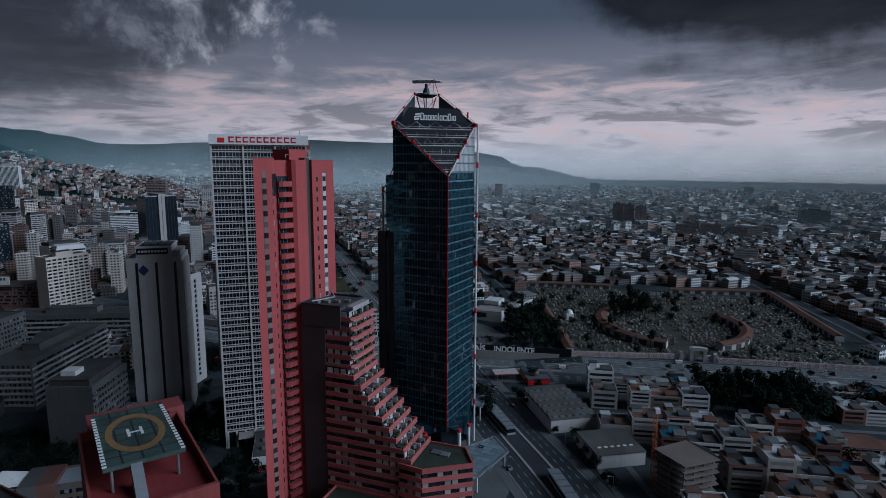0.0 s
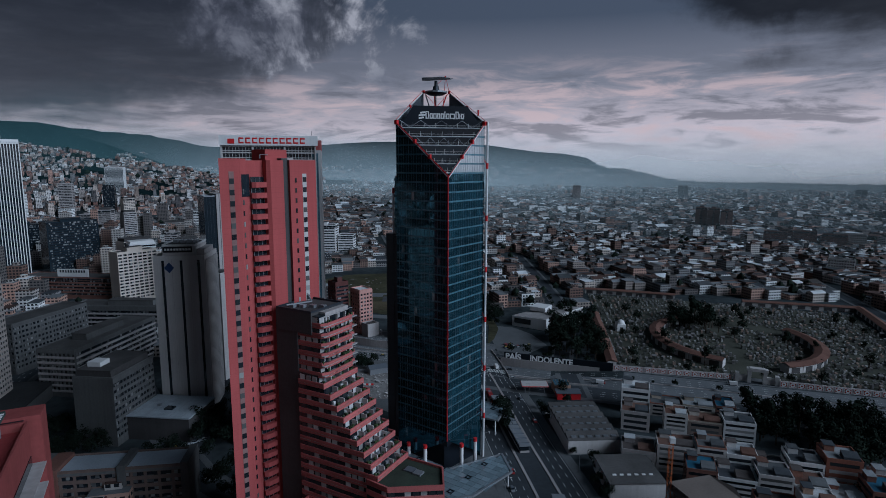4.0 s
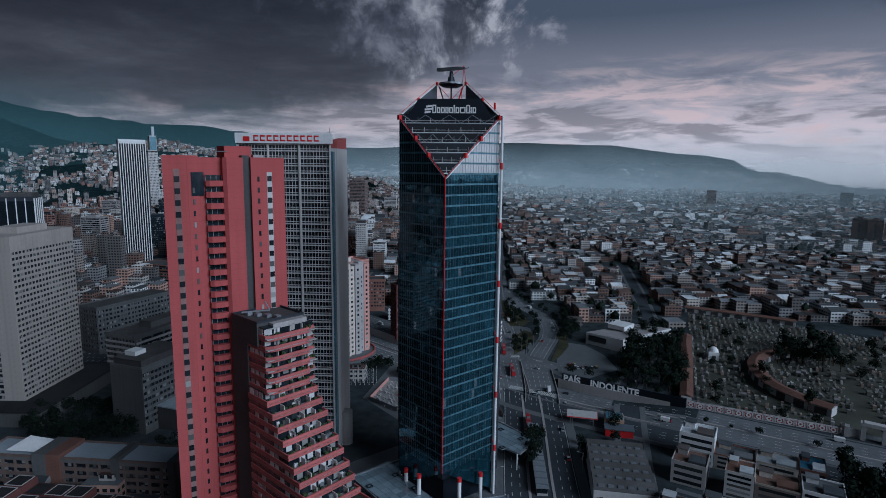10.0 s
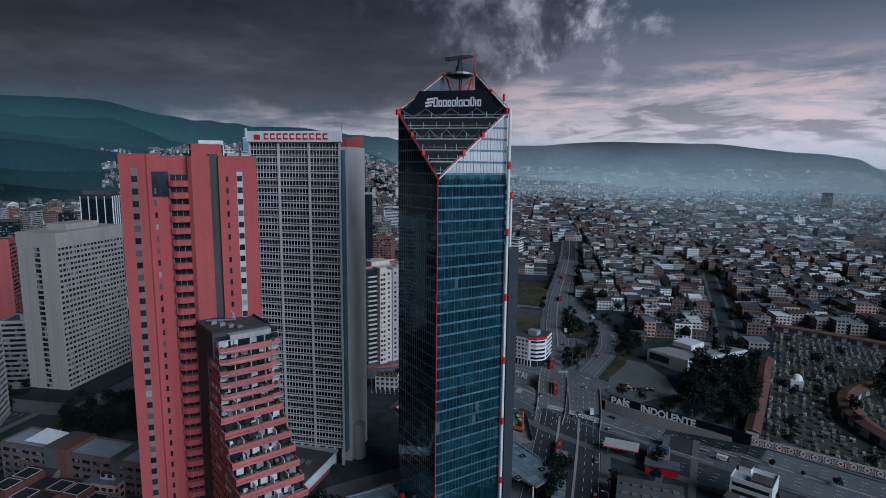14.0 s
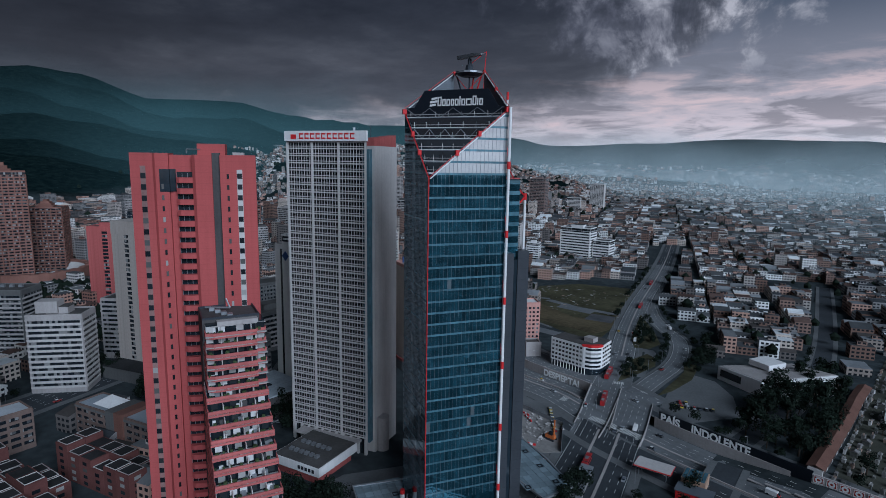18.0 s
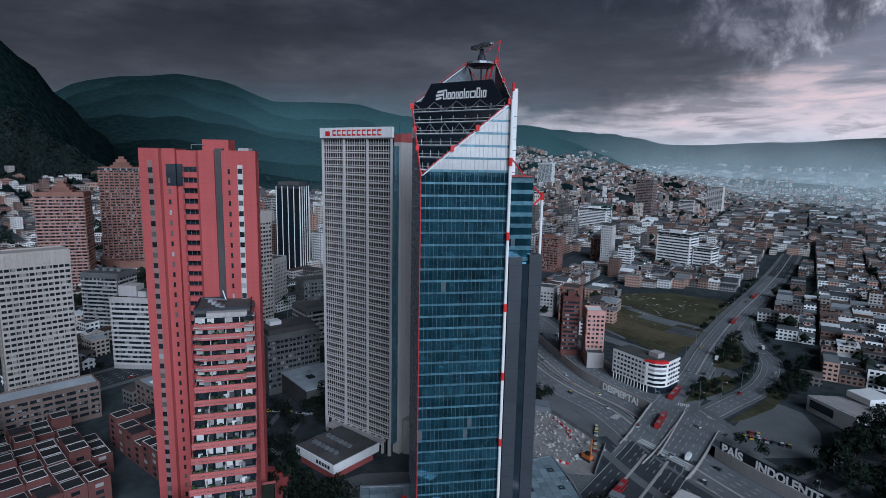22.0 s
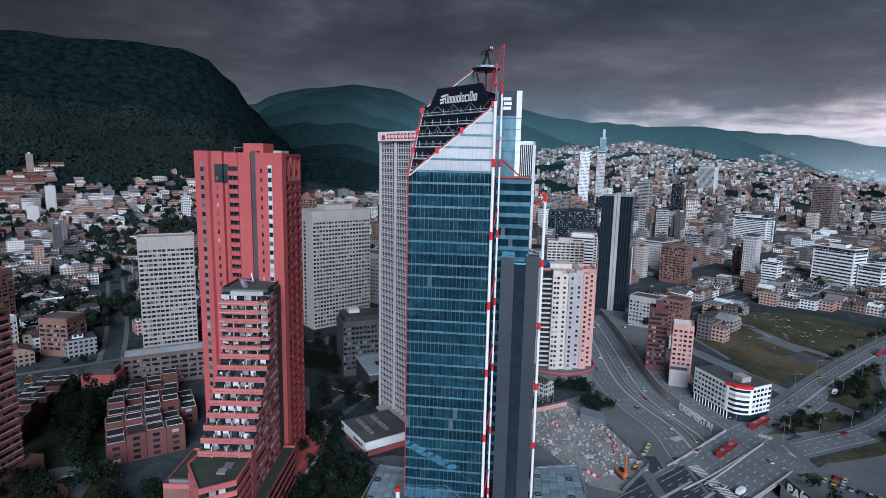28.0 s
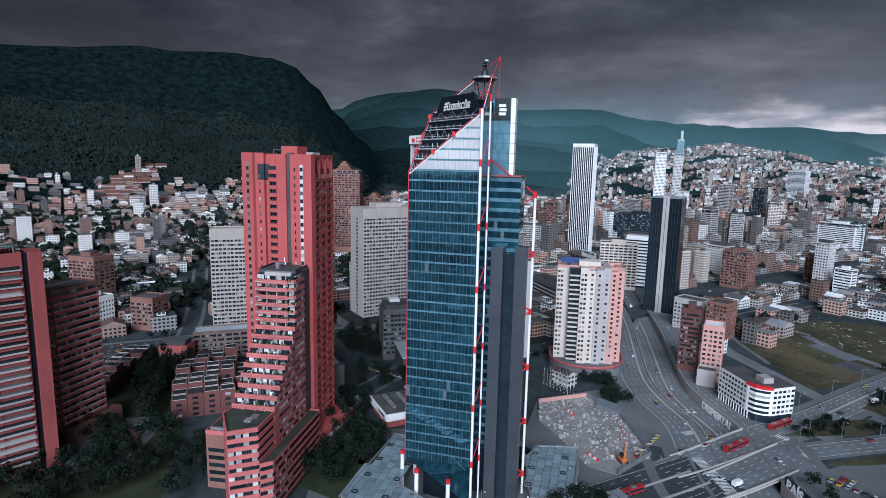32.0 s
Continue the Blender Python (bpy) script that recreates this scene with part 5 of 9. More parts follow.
        for i in range(3):
            part("emblem_bar", bx(29.8 + 0.2 * (i % 2), 32.6 + 0.2 * (i % 2), 21.7, 21.85, 158 + i * 1.6, 159.1 + i * 1.6), WHITE, t)
        for q in range(14):
            part("rear_slab_joint", bx(28, 36.45, 21.9, 26.65, 104 + q * 3.92, 104.14 + q * 3.92), STEELDARK, t)
        # pipes with red bands
        for (px, py, top) in ((28.0, -1.5, 158.6), (29.8, 4.6, 164.0), (46.0, 19.1, 126.6)):
            if flip and px < 40:
                continue
            pipe = part("pipe_column", MB().beam(F((px, py, 0)), F((px, py, top)), 0.52 if px != 29.8 else 0.34, 8), WHITE, t, "white steel pipe column")
            q = 8.0 if px > 40 else 20.0
            while q < top:
                part("pipe_band", MB().beam(F((px, py, q)), F((px, py, q + 2.6)), 0.62 if px != 29.8 else 0.44, 8), RED, pipe)
                if px > 40:
                    for dz in (-3.2, 3.2):
                        part("pipe_bracket", MB().beam(F((px, py, q + 1.3)), F((px - 3.6, py - 1.0, q + 1.3 + dz)), 0.3, 5), RED, t)
                elif px < 29:
                    part("pipe_bracket", MB().beam(F((px, py, q + 1.3)), F((29.8, 4.6, q + 10)), 0.18, 5), RED, t)
                q += 23.6
        part("roof_strut", MB().beam(F((29.8, 5.5, 141)), F((37, 12, 134.6)), 0.25, 5), RED, t)
    # entrance pillars
    for x, y, zt in ((-4.5, 9, 15), (6, -3.5, 15), (-2.5, 20, 12), (19, -2.5, 12)):
        pil = part("pillar", MB().beam((x, y, 0), (x, y, zt), 0.85, 10), WHITE, t, "white round entrance pillar")
        part("pillar_head", MB().beam((x, y, zt), (x, y, zt + 1.6), 0.95, 10), RED, pil)


glass_tower()


def canopy(label, corners, z, cell):
    """Glass roof on a steel grid round the foot of the tower."""
    t = thing("glass_canopy", pose(0, 0, z), label, "canopy")
    k = 0
    part("frame", MB().rim(corners, 0.7, -0.5, 0.35), METAL, t)
    pane = MB().box(0.08, cell - 0.08, 0.08, cell - 0.08, 0.0, 0.12).mesh("pane", mat("canopy_glass", (0.20, 0.25, 0.28), 0.12, amt=0.3, spec=0.8, rnd=0.5))
    hatch = MB().rim([(0.5, 0.5), (cell - 0.5, 0.5), (cell - 0.5, cell - 0.5), (0.5, cell - 0.5)], 0.35, 0.1, 0.4).mesh("hatch", SIGN_BLACK)
    a = radians(BA)
    ca, sa = math.cos(a), math.sin(a)
    for i in range(-24, 25):
        for j in range(-24, 25):
            u, v = i * cell, j * cell
            x, y = 0 + u * ca - v * sa, 255 + u * sa + v * ca
            cx, cy = x + (ca - sa) * cell / 2, y + (sa + ca) * cell / 2
            if in_poly(cx, cy, corners):
                put(part("pane", pane, None, t), x, y, 0, BA)
                if i % 4 == 1 and j % 4 == 2:
                    put(part("hatch", hatch, None, t), x, y, 0.06, BA)
                k += 1
    for i, c in enumerate(corners):
        part("post", MB().beam((c[0] * 0.94, c[1] * 0.985 + 4, -z), (c[0] * 0.94, c[1] * 0.985 + 4, 0), 0.3), WHITE, t)
    return t


canopy("pale glass canopy on a white steel grid", [(-40, 249), (8, 222), (16, 226), (31, 247), (26, 262), (4, 245), (-22, 259), (-26, 272)], 8.0, 3.3)
canopy("pale glass canopy beside the building site", [(22, 296), (26, 312), (6, 324), (-14, 332), (-18, 314), (-8, 304)], 8.0, 3.3)

# ---- the far city, joined: too many to count ----
GA = radians(21.5)
GC, GS = math.cos(GA), math.sin(GA)


def add_block(mb, uvs, cx, cy, w, d, ang, z0, z1, roof=0):
    c, s = math.cos(ang), math.sin(ang)
    P = [(cx + x * c - y * s, cy + x * s + y * c) for x, y in ((-w / 2, -d / 2), (w / 2, -d / 2), (w / 2, d / 2), (-w / 2, d / 2))]
    n = len(mb.v)
    mb.v += [(x, y, z0) for x, y in P] + [(x, y, z1) for x, y in P]
    off = random.random() * 30
    for i, L in enumerate((w, d, w, d)):
        j = (i + 1) % 4
        mb.f.append((n + i, n + j, n + 4 + j, n + 4 + i))
        mb.mi.append(0)
        h = z1 - z0
        uvs += [off, 0, off + L, 0, off + L, h, off, h]
    if roof and w > 3:
        m = len(mb.v)
        rz = z1 + min(w, d) * 0.22
        a, b = ((P[0][0] + P[3][0]) / 2, (P[0][1] + P[3][1]) / 2), ((P[1][0] + P[2][0]) / 2, (P[1][1] + P[2][1]) / 2)
        mb.v += [(*a, rz), (*b, rz)]
        for f in ((n + 4, n + 5, m + 1, m), (n + 6, n + 7, m, m + 1)):
            mb.f.append(f)
            mb.mi.append(1)
            uvs += [0] * 8
        for f in ((n + 5, n + 6, m + 1), (n + 7, n + 4, m)):
            mb.f.append(f)
            mb.mi.append(0)
            uvs += [0] * 6
    else:
        mb.f.append((n + 4, n + 5, n + 6, n + 7))
        mb.mi.append(1)
        uvs += [0] * 8


def city_object(name, mb, uvs, label, walls=CITY):
    ob = solid(name, mb, [walls, CITYROOF], label, "buildings", kind="stuff")
    uv = ob.data.uv_layers.new(name="UVMap")
    uv.data.foreach_set("uv", uvs)
    return ob


def path_dist(x, y):
    return seg_dist(x, y, [(0, 0), (60, 30), (100, 90), (150, 160), (219, 219)])


NEAR_LOTS = []


def build_city():
    rnd = random.Random(11)
    rings = ((0, 1150, 11.5, 62, 84), (1150, 2300, 19.0, 95, 95), (2300, 4900, 36.0, 144, 180))
    for ri, (ra, rb, lot, bw, bd) in enumerate(rings):
        low_, low_uv = MB(), []
        hill_, hill_uv = MB(), []
        nu, nv = int(rb / bw) + 2, int(rb / bd) + 2
        for bi in range(-nu, nu):
            for bj in range(-nv, nv):
                # a city block in the turned grid
                ang = GA + 0.06 * noise.noise(Vector((bi * 0.13, bj * 0.13, 3.0)))
                bx, by = bi * bw * GC - bj * bd * GS, 150 + bi * bw * GS + bj * bd * GC
                r = math.hypot(bx, by - 150)
                if not ra - bd < r < rb + bd:
                    continue
                az = math.degrees(math.atan2(-bx, by - 150))
                behind = not -88 < az < 128
                if behind and (r < 200 or ri == 2 or rnd.random() < 0.45):
                    continue
                street = 9 if ri == 0 else 12 if ri == 1 else 18
                park = rnd.random() < 0.05
                u = -bw / 2 + street / 2
                while u < bw / 2 - street / 2 - 3:
                    w = lot * rnd.uniform(0.7, 1.5)
                    v = -bd / 2 + street / 2
                    while v < bd / 2 - street / 2 - 3:
                        d = lot * rnd.uniform(0.7, 1.7)
                        cu, cv = u + w / 2, v + d / 2
                        x, y = bx + cu * GC - cv * GS, by + cu * GS + cv * GC
                        v += d + (0.0 if rnd.random() < 0.8 else 2.5)
                        r2 = math.hypot(x, y - 150)
                        if not ra <= r2 < rb or park or rnd.random() < 0.06:
                            continue
                        a2 = math.degrees(math.atan2(-x, y - 150))
                        if behind and path_dist(x, y) < 60:
                            continue
                        if 23 < a2 < 62 and 1330 < r2 < 2600:
                            continue
                        z = land(x, y)
                        lim = 95 if a2 > 84 else 30 if a2 > 59 else 185 if a2 > 36 else 120
                        if z > lim * rnd.uniform(0.5, 1.1):
                            continue
                        if r2 < 1000 and blocked(x, y, 4 + min(w, d) * 0.45):
                            continue
                        if path_dist(x, y) < 130 and not (x > 60 and y > 190) and not behind:
                            continue
                        core = max(0.0, 1 - abs(a2 - 52) / 26) * max(0.0, min(1.0, (2000 - r2) / 900))
                        q = rnd.random()
                        if q < 0.22 * core:
                            h = rnd.uniform(24, 58)
                        elif q < 0.55 * core:
                            h = rnd.uniform(12, 26)
                        elif q < 0.03 + 0.5 * core:
                            h = rnd.uniform(11, 24)
                        else:
                            h = rnd.choice((5.6, 6.2, 8.4, 9.0, 9.4, 12.0)) * rnd.uniform(0.9, 1.1)
                        if a2 > 74 and r2 > 350 and rnd.random() < 0.045:
                            h = rnd.uniform(20, 44)
                        if r2 < 560 and a2 > 25:
                            h = min(h, 12.0 if r2 < 440 else 20.0)
                        if a2 > 74 and rnd.random() < 0.28:
                            continue
                        if any(abs(x - q[0]) < 26 and abs(y - q[1]) < 26 for q in MIDRISE):
                            continue
                        if ri == 2:
                            h *= 1.15
                        mb, uvs = (hill_, hill_uv) if a2 > 68 and ri < 2 else (low_, low_uv)
                        if ri == 0 and path_dist(x, y) < 400 and h < 14 and not behind:
                            NEAR_LOTS.append((x, y, ang, w, d, h))
                            continue
                        if ri == 2:
                            # far out: four small houses to a lot
                            for du, dv in ((-1, -1), (1, -1), (-1, 1), (1, 1)):
                                if rnd.random() < 0.2:
                                    continue
                                hx, hy = x + du * w * 0.25 * GC - dv * d * 0.25 * GS, y + du * w * 0.25 * GS + dv * d * 0.25 * GC
                                zz = z if z < 4 else land(hx, hy)
                                add_block(mb, uvs, hx, hy, w * rnd.uniform(0.28, 0.46), d * rnd.uniform(0.28, 0.46), ang, zz - 5, zz + h * rnd.uniform(0.6, 1.05))
                            continue
                        add_block(mb, uvs, x, y, w * 0.97, d * 0.97, ang, z - 3, z + h, roof=h < 10 and rnd.random() < 0.4)
                        if h > 20:
                            add_block(mb, uvs, x + rnd.uniform(-2, 2), y, w * 0.35, d * 0.35, ang, z + h, z + h + 3)
                        elif rnd.random() < 0.35 and ri < 2:
                            add_block(mb, uvs, x + rnd.uniform(-3, 3), y + rnd.uniform(-3, 3), w * 0.4, d * 0.3, ang, z + h, z + h + 2.6)
                    u += w
        if hill_.f:
            city_object("hill_houses", hill_, hill_uv, "brown and cream houses climbing to the hills", CITY_OLD)
        city_object("far_houses", low_, low_uv, ("dense low brick and plaster houses of the old town", "packed brick houses and flats further off", "endless low houses out on the plain")[ri])


def build_hill_town():
    """Small close houses in uneven rows up the town's hill, with gaps for trees."""
    rnd = random.Random(61)
    mb, uvs = MB(), []
    r = 1335.0
    while r < 2440:
        a = 23.2
        while a < 61.6:
            a += math.degrees(rnd.uniform(11, 19) / r)
            rr = r + rnd.uniform(-5, 5)
            x, y = -rr * math.sin(radians(a)), 150 + rr * math.cos(radians(a))
            z = land(x, y)
            if noise.noise(Vector((x / 95, y / 95, 2.2))) > 0.20 or rnd.random() < 0.10 or seg_dist(x, y, NORTH) < 20:
                continue
            h = rnd.choice((5.5, 6.0, 8.0, 8.6, 11.0)) if rnd.random() > 0.05 or r > 1800 else rnd.uniform(14, 34)
            turn = radians(a + 18 * noise.noise(Vector((x / 240, y / 240, 0)))) + rnd.choice((0, 0, math.pi / 2))
            add_block(mb, uvs, x, y, rnd.uniform(7.5, 13), rnd.uniform(7, 11), turn, z - 6, z + h, roof=rnd.random() < 0.4)
        r += rnd.uniform(13, 18)
    city_object("hill_town", mb, uvs, "small close houses climbing the far hill", CITY_OLD)


build_city()
build_hill_town()
NEAR_LOTS.sort(key=lambda q: path_dist(q[0], q[1]))
NEAR_LOTS, REST = NEAR_LOTS[:26], NEAR_LOTS[26:]
_mb, _uv = MB(), []
for x, y, ang, w, d, h in REST:
    add_block(_mb, _uv, x, y, w * 0.97, d * 0.97, ang, -1, h, roof=h < 10 and random.random() < 0.4)
    if random.random() < 0.4:
        add_block(_mb, _uv, x + 1.5, y - 1.0, w * 0.4, d * 0.35, ang, h, h + 2.5)
city_object("far_houses", _mb, _uv, "close-packed brick and plaster town houses")

# ---- named buildings ----
def storey_panel(kind, w, fh, wall):
    """Wall of one storey with openings cut through it, on a face w wide; looks to -y, 0.4 deep."""
    n, a, b, z0, z1 = {"grid": (max(1, round(w / 2.9)), 0.2, 0.82, 0.34, 0.84), "wide": (max(1, round(w / 5.2)), 0.1, 0.9, 0.32, 0.86), "pane": (max(1, round(w / 2.6)), 0.09, 0.91, 0.42, 0.93), "slot": (1, 0.42, 0.58, 0.2, 0.9), "band": (1, 0.03, 0.97, 0.40, 0.90)}[kind]
    p = w / n
    xs = [0.0]
    for i in range(n):
        xs += [p * (i + a), p * (i + b)]
    xs.append(w)
    zs = [0.0, fh * z0, fh * z1, fh]
    mb = MB()
    k = len(xs)
    for y in (-0.4, -0.02):
        mb.v += [(x, y, z) for z in zs for x in xs]
    off = 4 * k

    def hole(c, r):
        return r == 1 and c % 2 == 1

    for r in range(3):
        for c in range(k - 1):
            q = [r * k + c, r * k + c + 1, (r + 1) * k + c + 1, (r + 1) * k + c]
            if not hole(c, r):
                mb.f.append(tuple(q))
            else:
                for u in range(4):
                    e, f = q[u], q[(u + 1) % 4]
                    mb.f.append((e, e + off, f + off, f))
    for c in (0, k - 1):
        for r in range(3):
            e, f = r * k + c, (r + 1) * k + c
            mb.f.append((e, f, f + off, e + off))
    mb.mi = [0] * len(mb.f)
    return mb.mesh("storey_panel", wall)


def tower(name, label, cat, x, y, rz, w, d, h, wall, faces, fh=3.4, z0=3.5, top="", roof=None, bands=None, group="", base=0.0):
    """An upright block. x, y: its front left corner; the front lies along local x and looks to -y. faces: front, right, back, left."""
    t = thing(name, pose(x, y, base, 0, 0, rz), label, cat, group)
    part("wall", MB().box(0, w, 0, d, -2, h), wall, t)
    part("parapet", MB().rim([(0, 0), (w, 0), (w, d), (0, d)], 0.4, h, h + 1.0), wall, t)
    part("roof", MB().box(0.4, w - 0.4, 0.4, d - 0.4, h, h + 0.2), roof or ROOFDARK, t)
    spots = (((0, 0), 0, w), ((w, 0), 90, d), ((w, d), 180, w), ((0, d), 270, d))
    for (px, py), a, L in [spots[i] for i in range(4)]:
        kind = faces[(0, 90, 180, 270).index(a)]
        if not kind:
            continue
        if kind == "fins":
            n = 4 if name == "black_flats" else max(3, int(L / 2.4))
            me = MB().box(-0.35, 0.35, -0.5, 0.1, 2, h - 0.5).mesh("fin", WHITE)
            part("glazing", MB().box(0.3, L - 0.3, -0.08, 0.2, 3, h - 3).mesh("glazing", GLASS), None, t).matrix_basis = pose(px, py, 0, 0, 0, a)
            for i in range(n + 1):
                u = L * i / n
                m = pose(px, py, 0, 0, 0, a) @ pose(u, 0, 0)
                part("fin", me, None, t).matrix_basis = m
            continue
        me = storey_panel(kind, L, fh, wall)
        part("glazing", MB().box(0.05, L - 0.05, -0.03, 0.02, z0, h - 0.3), GLAZING, t).matrix_basis = pose(px, py, 0, 0, 0, a)
        sill = MB().box(0.2, L - 0.2, -0.7, -0.38, 0.0, fh * 0.38).mesh("spandrel", bands) if bands else None
        z = z0
        if math.hypot(x, y - 150) > 560:
            # far off: the storeys of one face joined
            far = MB()
            while z + fh < h - 0.4:
                b = len(far.v)
                far.v += [(v.co.x, v.co.y, v.co.z + z) for v in me.vertices]
                far.f += [tuple(b + q for q in pl.vertices) for pl in me.polygons]
                if sill:
                    far.box(0.2, L - 0.2, -0.7, -0.38, z, z + fh * 0.38)
                z += fh
            far.mi = [0] * len(far.f)
            part("facade", far, wall, t, kind="stuff").matrix_basis = pose(px, py, 0, 0, 0, a)
        while z + fh < h - 0.4:
            part("storey_panel", me, None, t).matrix_basis = pose(px, py, z, 0, 0, a)
            if sill:
                part("spandrel", sill, None, t).matrix_basis = pose(px, py, z, 0, 0, a)
            z += fh
        if math.hypot(x, y - 150) < 560:
            part("wall_head", MB().box(0, L, -0.4, 0.0, z, h + 0.5), wall, t).matrix_basis = pose(px, py, 0, 0, 0, a)
            part("wall_foot", MB().box(0, L, -0.4, 0.0, -1, z0), wall, t).matrix_basis = pose(px, py, 0, 0, 0, a)
    if "house" in top:
        part("lift_house", MB().box(w * 0.3, w * 0.7, d * 0.25, d * 0.7, h, h + 4.2), wall, t)
        part("lift_house_roof", MB().box(w * 0.3 - 0.2, w * 0.7 + 0.2, d * 0.25 - 0.2, d * 0.7 + 0.2, h + 4.2, h + 4.5), ROOFDARK, t)
    if "plant" in top:
        for i in range(4):
            part("roof_unit", MB().box(w * (0.1 + 0.2 * i), w * (0.1 + 0.2 * i) + 2.4, d * 0.55, d * 0.55 + 2, h + 0.2, h + 2.0), METAL, t)
    if "mast" in top:
        part("mast", MB().beam((w * 0.6, d * 0.5, h), (w * 0.6, d * 0.5, h + 9), 0.14), METAL, t)
    if "slab" in top:
        part("attic", MB().box(1.5, w - 1.5, 1.5, d - 1.5, h, h + 3.6), DARK, t)
        part("attic_roof", MB().box(1.2, w - 1.2, 1.2, d - 1.2, h + 3.6, h + 3.9), ROOFDARK, t)
    return t


def ribbed(name, label, x, y, rz, w, d, h, top=""):
    return tower(name, label, "office tower", x, y, rz, w, d, h, WHITE, ("fins", "fins", "", "fins"), top=top)


# hotel slabs with honeycomb windows
t = tower("hotel_slab", "pale concrete slab tower with rows of deep windows", "tower", -218, 132.5, 98.6, 32.5, 16, 85.5, HOTEL, ("pane", "pane", "", "slot"), 3.1, 4, "")
part("cornice", MB().box(-0.5, 33.0, -0.5, 16.5, 79.5, 85.8), HOTEL, t)
for i in range(12):
    part("cornice_rib", MB().box(0.6 + 2.75 * i, 1.0 + 2.75 * i, -0.75, -0.5, 79.5, 85.8), HOTEL, t)
t = tower("hotel_slab", "tall pale hotel slab with blank end wall and deep windows", "tower", -243.5, 245.2, 111.5, 50.5, 25, 92, HOTEL, ("pane", "pane", "", "slot"), 3.05, 9, "house")
part("crown_wall", MB().box(-0.45, 50.95, -0.45, 25.45, 91, 99.5), HOTEL, t)
part("crown_roof", MB().box(14, 38, 6, 19, 99.5, 103), HOTEL, t)
part("podium", MB().box(-14, 62, -18, 24, -2, 8), GREYWALL, t)
part("podium_roof", MB().box(-14.5, 62.5, -18.5, 24.5, 8, 8.8), mat("plaza_roof", (0.030, 0.030, 0.031), 0.9, stain=0.06, grain=0.8, amt=0.7), t)

# pale bank tower with dark slots
t = thing("bank_tower", pose(-164.5, 290.8, 0, 0, 0, 17), "pale concrete bank tower with tall dark slots", "office tower")
part("wall", MB().prism([(0, 0), (26.4, 0), (26.4, 27.5), (0, 27.5)], -2, 89.6), PALE, t)
for u in (4.2, 13.6, 22.6):
    part("window_slot", MB().box(u, u + 1.3, -0.12, 0.3, 4, 88), GLASS, t)
for u in (9.4, 18.4):
    part("wall_joint", MB().box(u, u + 0.12, -0.05, 0.2, 4, 89), CONCRETE, t)
for i in range(13):
    part("side_rib", MB().box(26.3, 27.0, 0.5 + i * 2.1, 1.6 + i * 2.1, 2, 88), PALE, t)
    part("side_slot", MB().box(26.25, 26.5, 1.65 + i * 2.1, 2.55 + i * 2.1, 4, 88), GLASS, t)
part("attic", MB().box(4.6, 21.5, 1.2, 24, 89.6, 95.6), PALE, t)
part("attic_side", MB().box(21.6, 25.4, 4, 24, 89.6, 93.4), CONCRETE, t)
part("attic_edge", MB().rim([(4.4, 1), (21.7, 1), (21.7, 24.2), (4.4, 24.2)], 0.5, 95.6, 96.6), WHITE, t)
part("roof", MB().box(4.8, 21.3, 1.4, 23.8, 95.6, 95.9), ROOFDARK, t)
part("parapet", MB().rim([(0, 0), (26.4, 0), (26.4, 27.5), (0, 27.5)], 0.4, 89.6, 90.6), PALE, t)
board = part("sign_board", MB().box(5.0, 20.0, 0.95, 1.2, 92.2, 95.4), SIGN_BLACK, t, "black sign board on the attic")
for i in range(9):
    part("sign_bar", MB().box(5.8 + i * 1.55, 6.9 + i * 1.55, 0.85, 0.95, 93.3, 94.4), WHITE, board)
em = MB()
em.quad((8.0, -0.16, 81.0), (10.6, -0.16, 84.0), (8.0, -0.16, 87.0), (5.4, -0.16, 84.0))
part("emblem", em, mat("emblem_blue", (0.02, 0.045, 0.13), 0.5), t, "dark blue diamond emblem")
for i in range(4):
    part("roof_unit", MB().box(6.5 + 3.6 * i, 8.8 + 3.6 * i, 14, 17, 95.9, 97.4), METAL, t)

# offices below the brick tower
t = tower("office_block", "low grey office block with blank end and gridded side", "office block", -186, 253.4, 3, 21, 33, 35, GREYWALL, ("", "pane", "", ""), 3.3, 3, "slab", bands=None)
part("roof_box", MB().box(4, 11, 6, 13, 38.9, 41.2), WHITE, t)
t = thing("pavilion", pose(-165, 262.6, 0, 0, 0, 3), "low dark pavilion with a pale flat roof", "pavilion")
part("wall", MB().box(0, 33, 0, 26.5, -1, 12.2), DARK, t)
part("roof", MB().box(-0.4, 33.4, -0.4, 26.9, 12.2, 12.9), mat("pale_roof", (0.36, 0.39, 0.42), 0.6, stain=0.15, amt=0.45), t)
for i in range(5):
    part("roof_seam", MB().box(3 + 6.4 * i, 3.15 + 6.4 * i, 0, 26.5, 12.9, 12.98), METAL, t)
part("skylight", MB().box(15, 19.5, 8, 12, 12.9, 13.6), GLASS, t)
part("roof_vent", MB().box(9, 10.6, 12, 13.4, 12.9, 14.0), METAL, t)

tower("office_block", "grey office slab with egg-crate sun screens", "office block", -321, 333, -2, 21, 62, 34, GREYWALL, ("grid", "grid", "", ""), 3.3, 3)
tower("office_block", "broad grey office block with ribbon windows", "office block", -256, 305, 2, 25, 78, 29, GREYWALL, ("grid", "band", "", ""), 3.5, 3, "house", bands=CONCRETE)
tower("office_block", "long grey office slab with pale ribbon floors", "office block", -335, 420, 6, 95, 20, 24, GREYWALL, ("band", "band", "", ""), 3.6, 3, "house", bands=CONCRETE)
t = tower("hotel_wing", "long brown brick hotel wing with a rooftop sign", "hotel", -492, 528, 4, 105, 26, 22, BROWN_BRICK, ("band", "band", "", ""), 3.4, 3)
part("sign_board", MB().box(42, 76, 2, 3, 23, 31), WHITE, t, "white rooftop sign board")
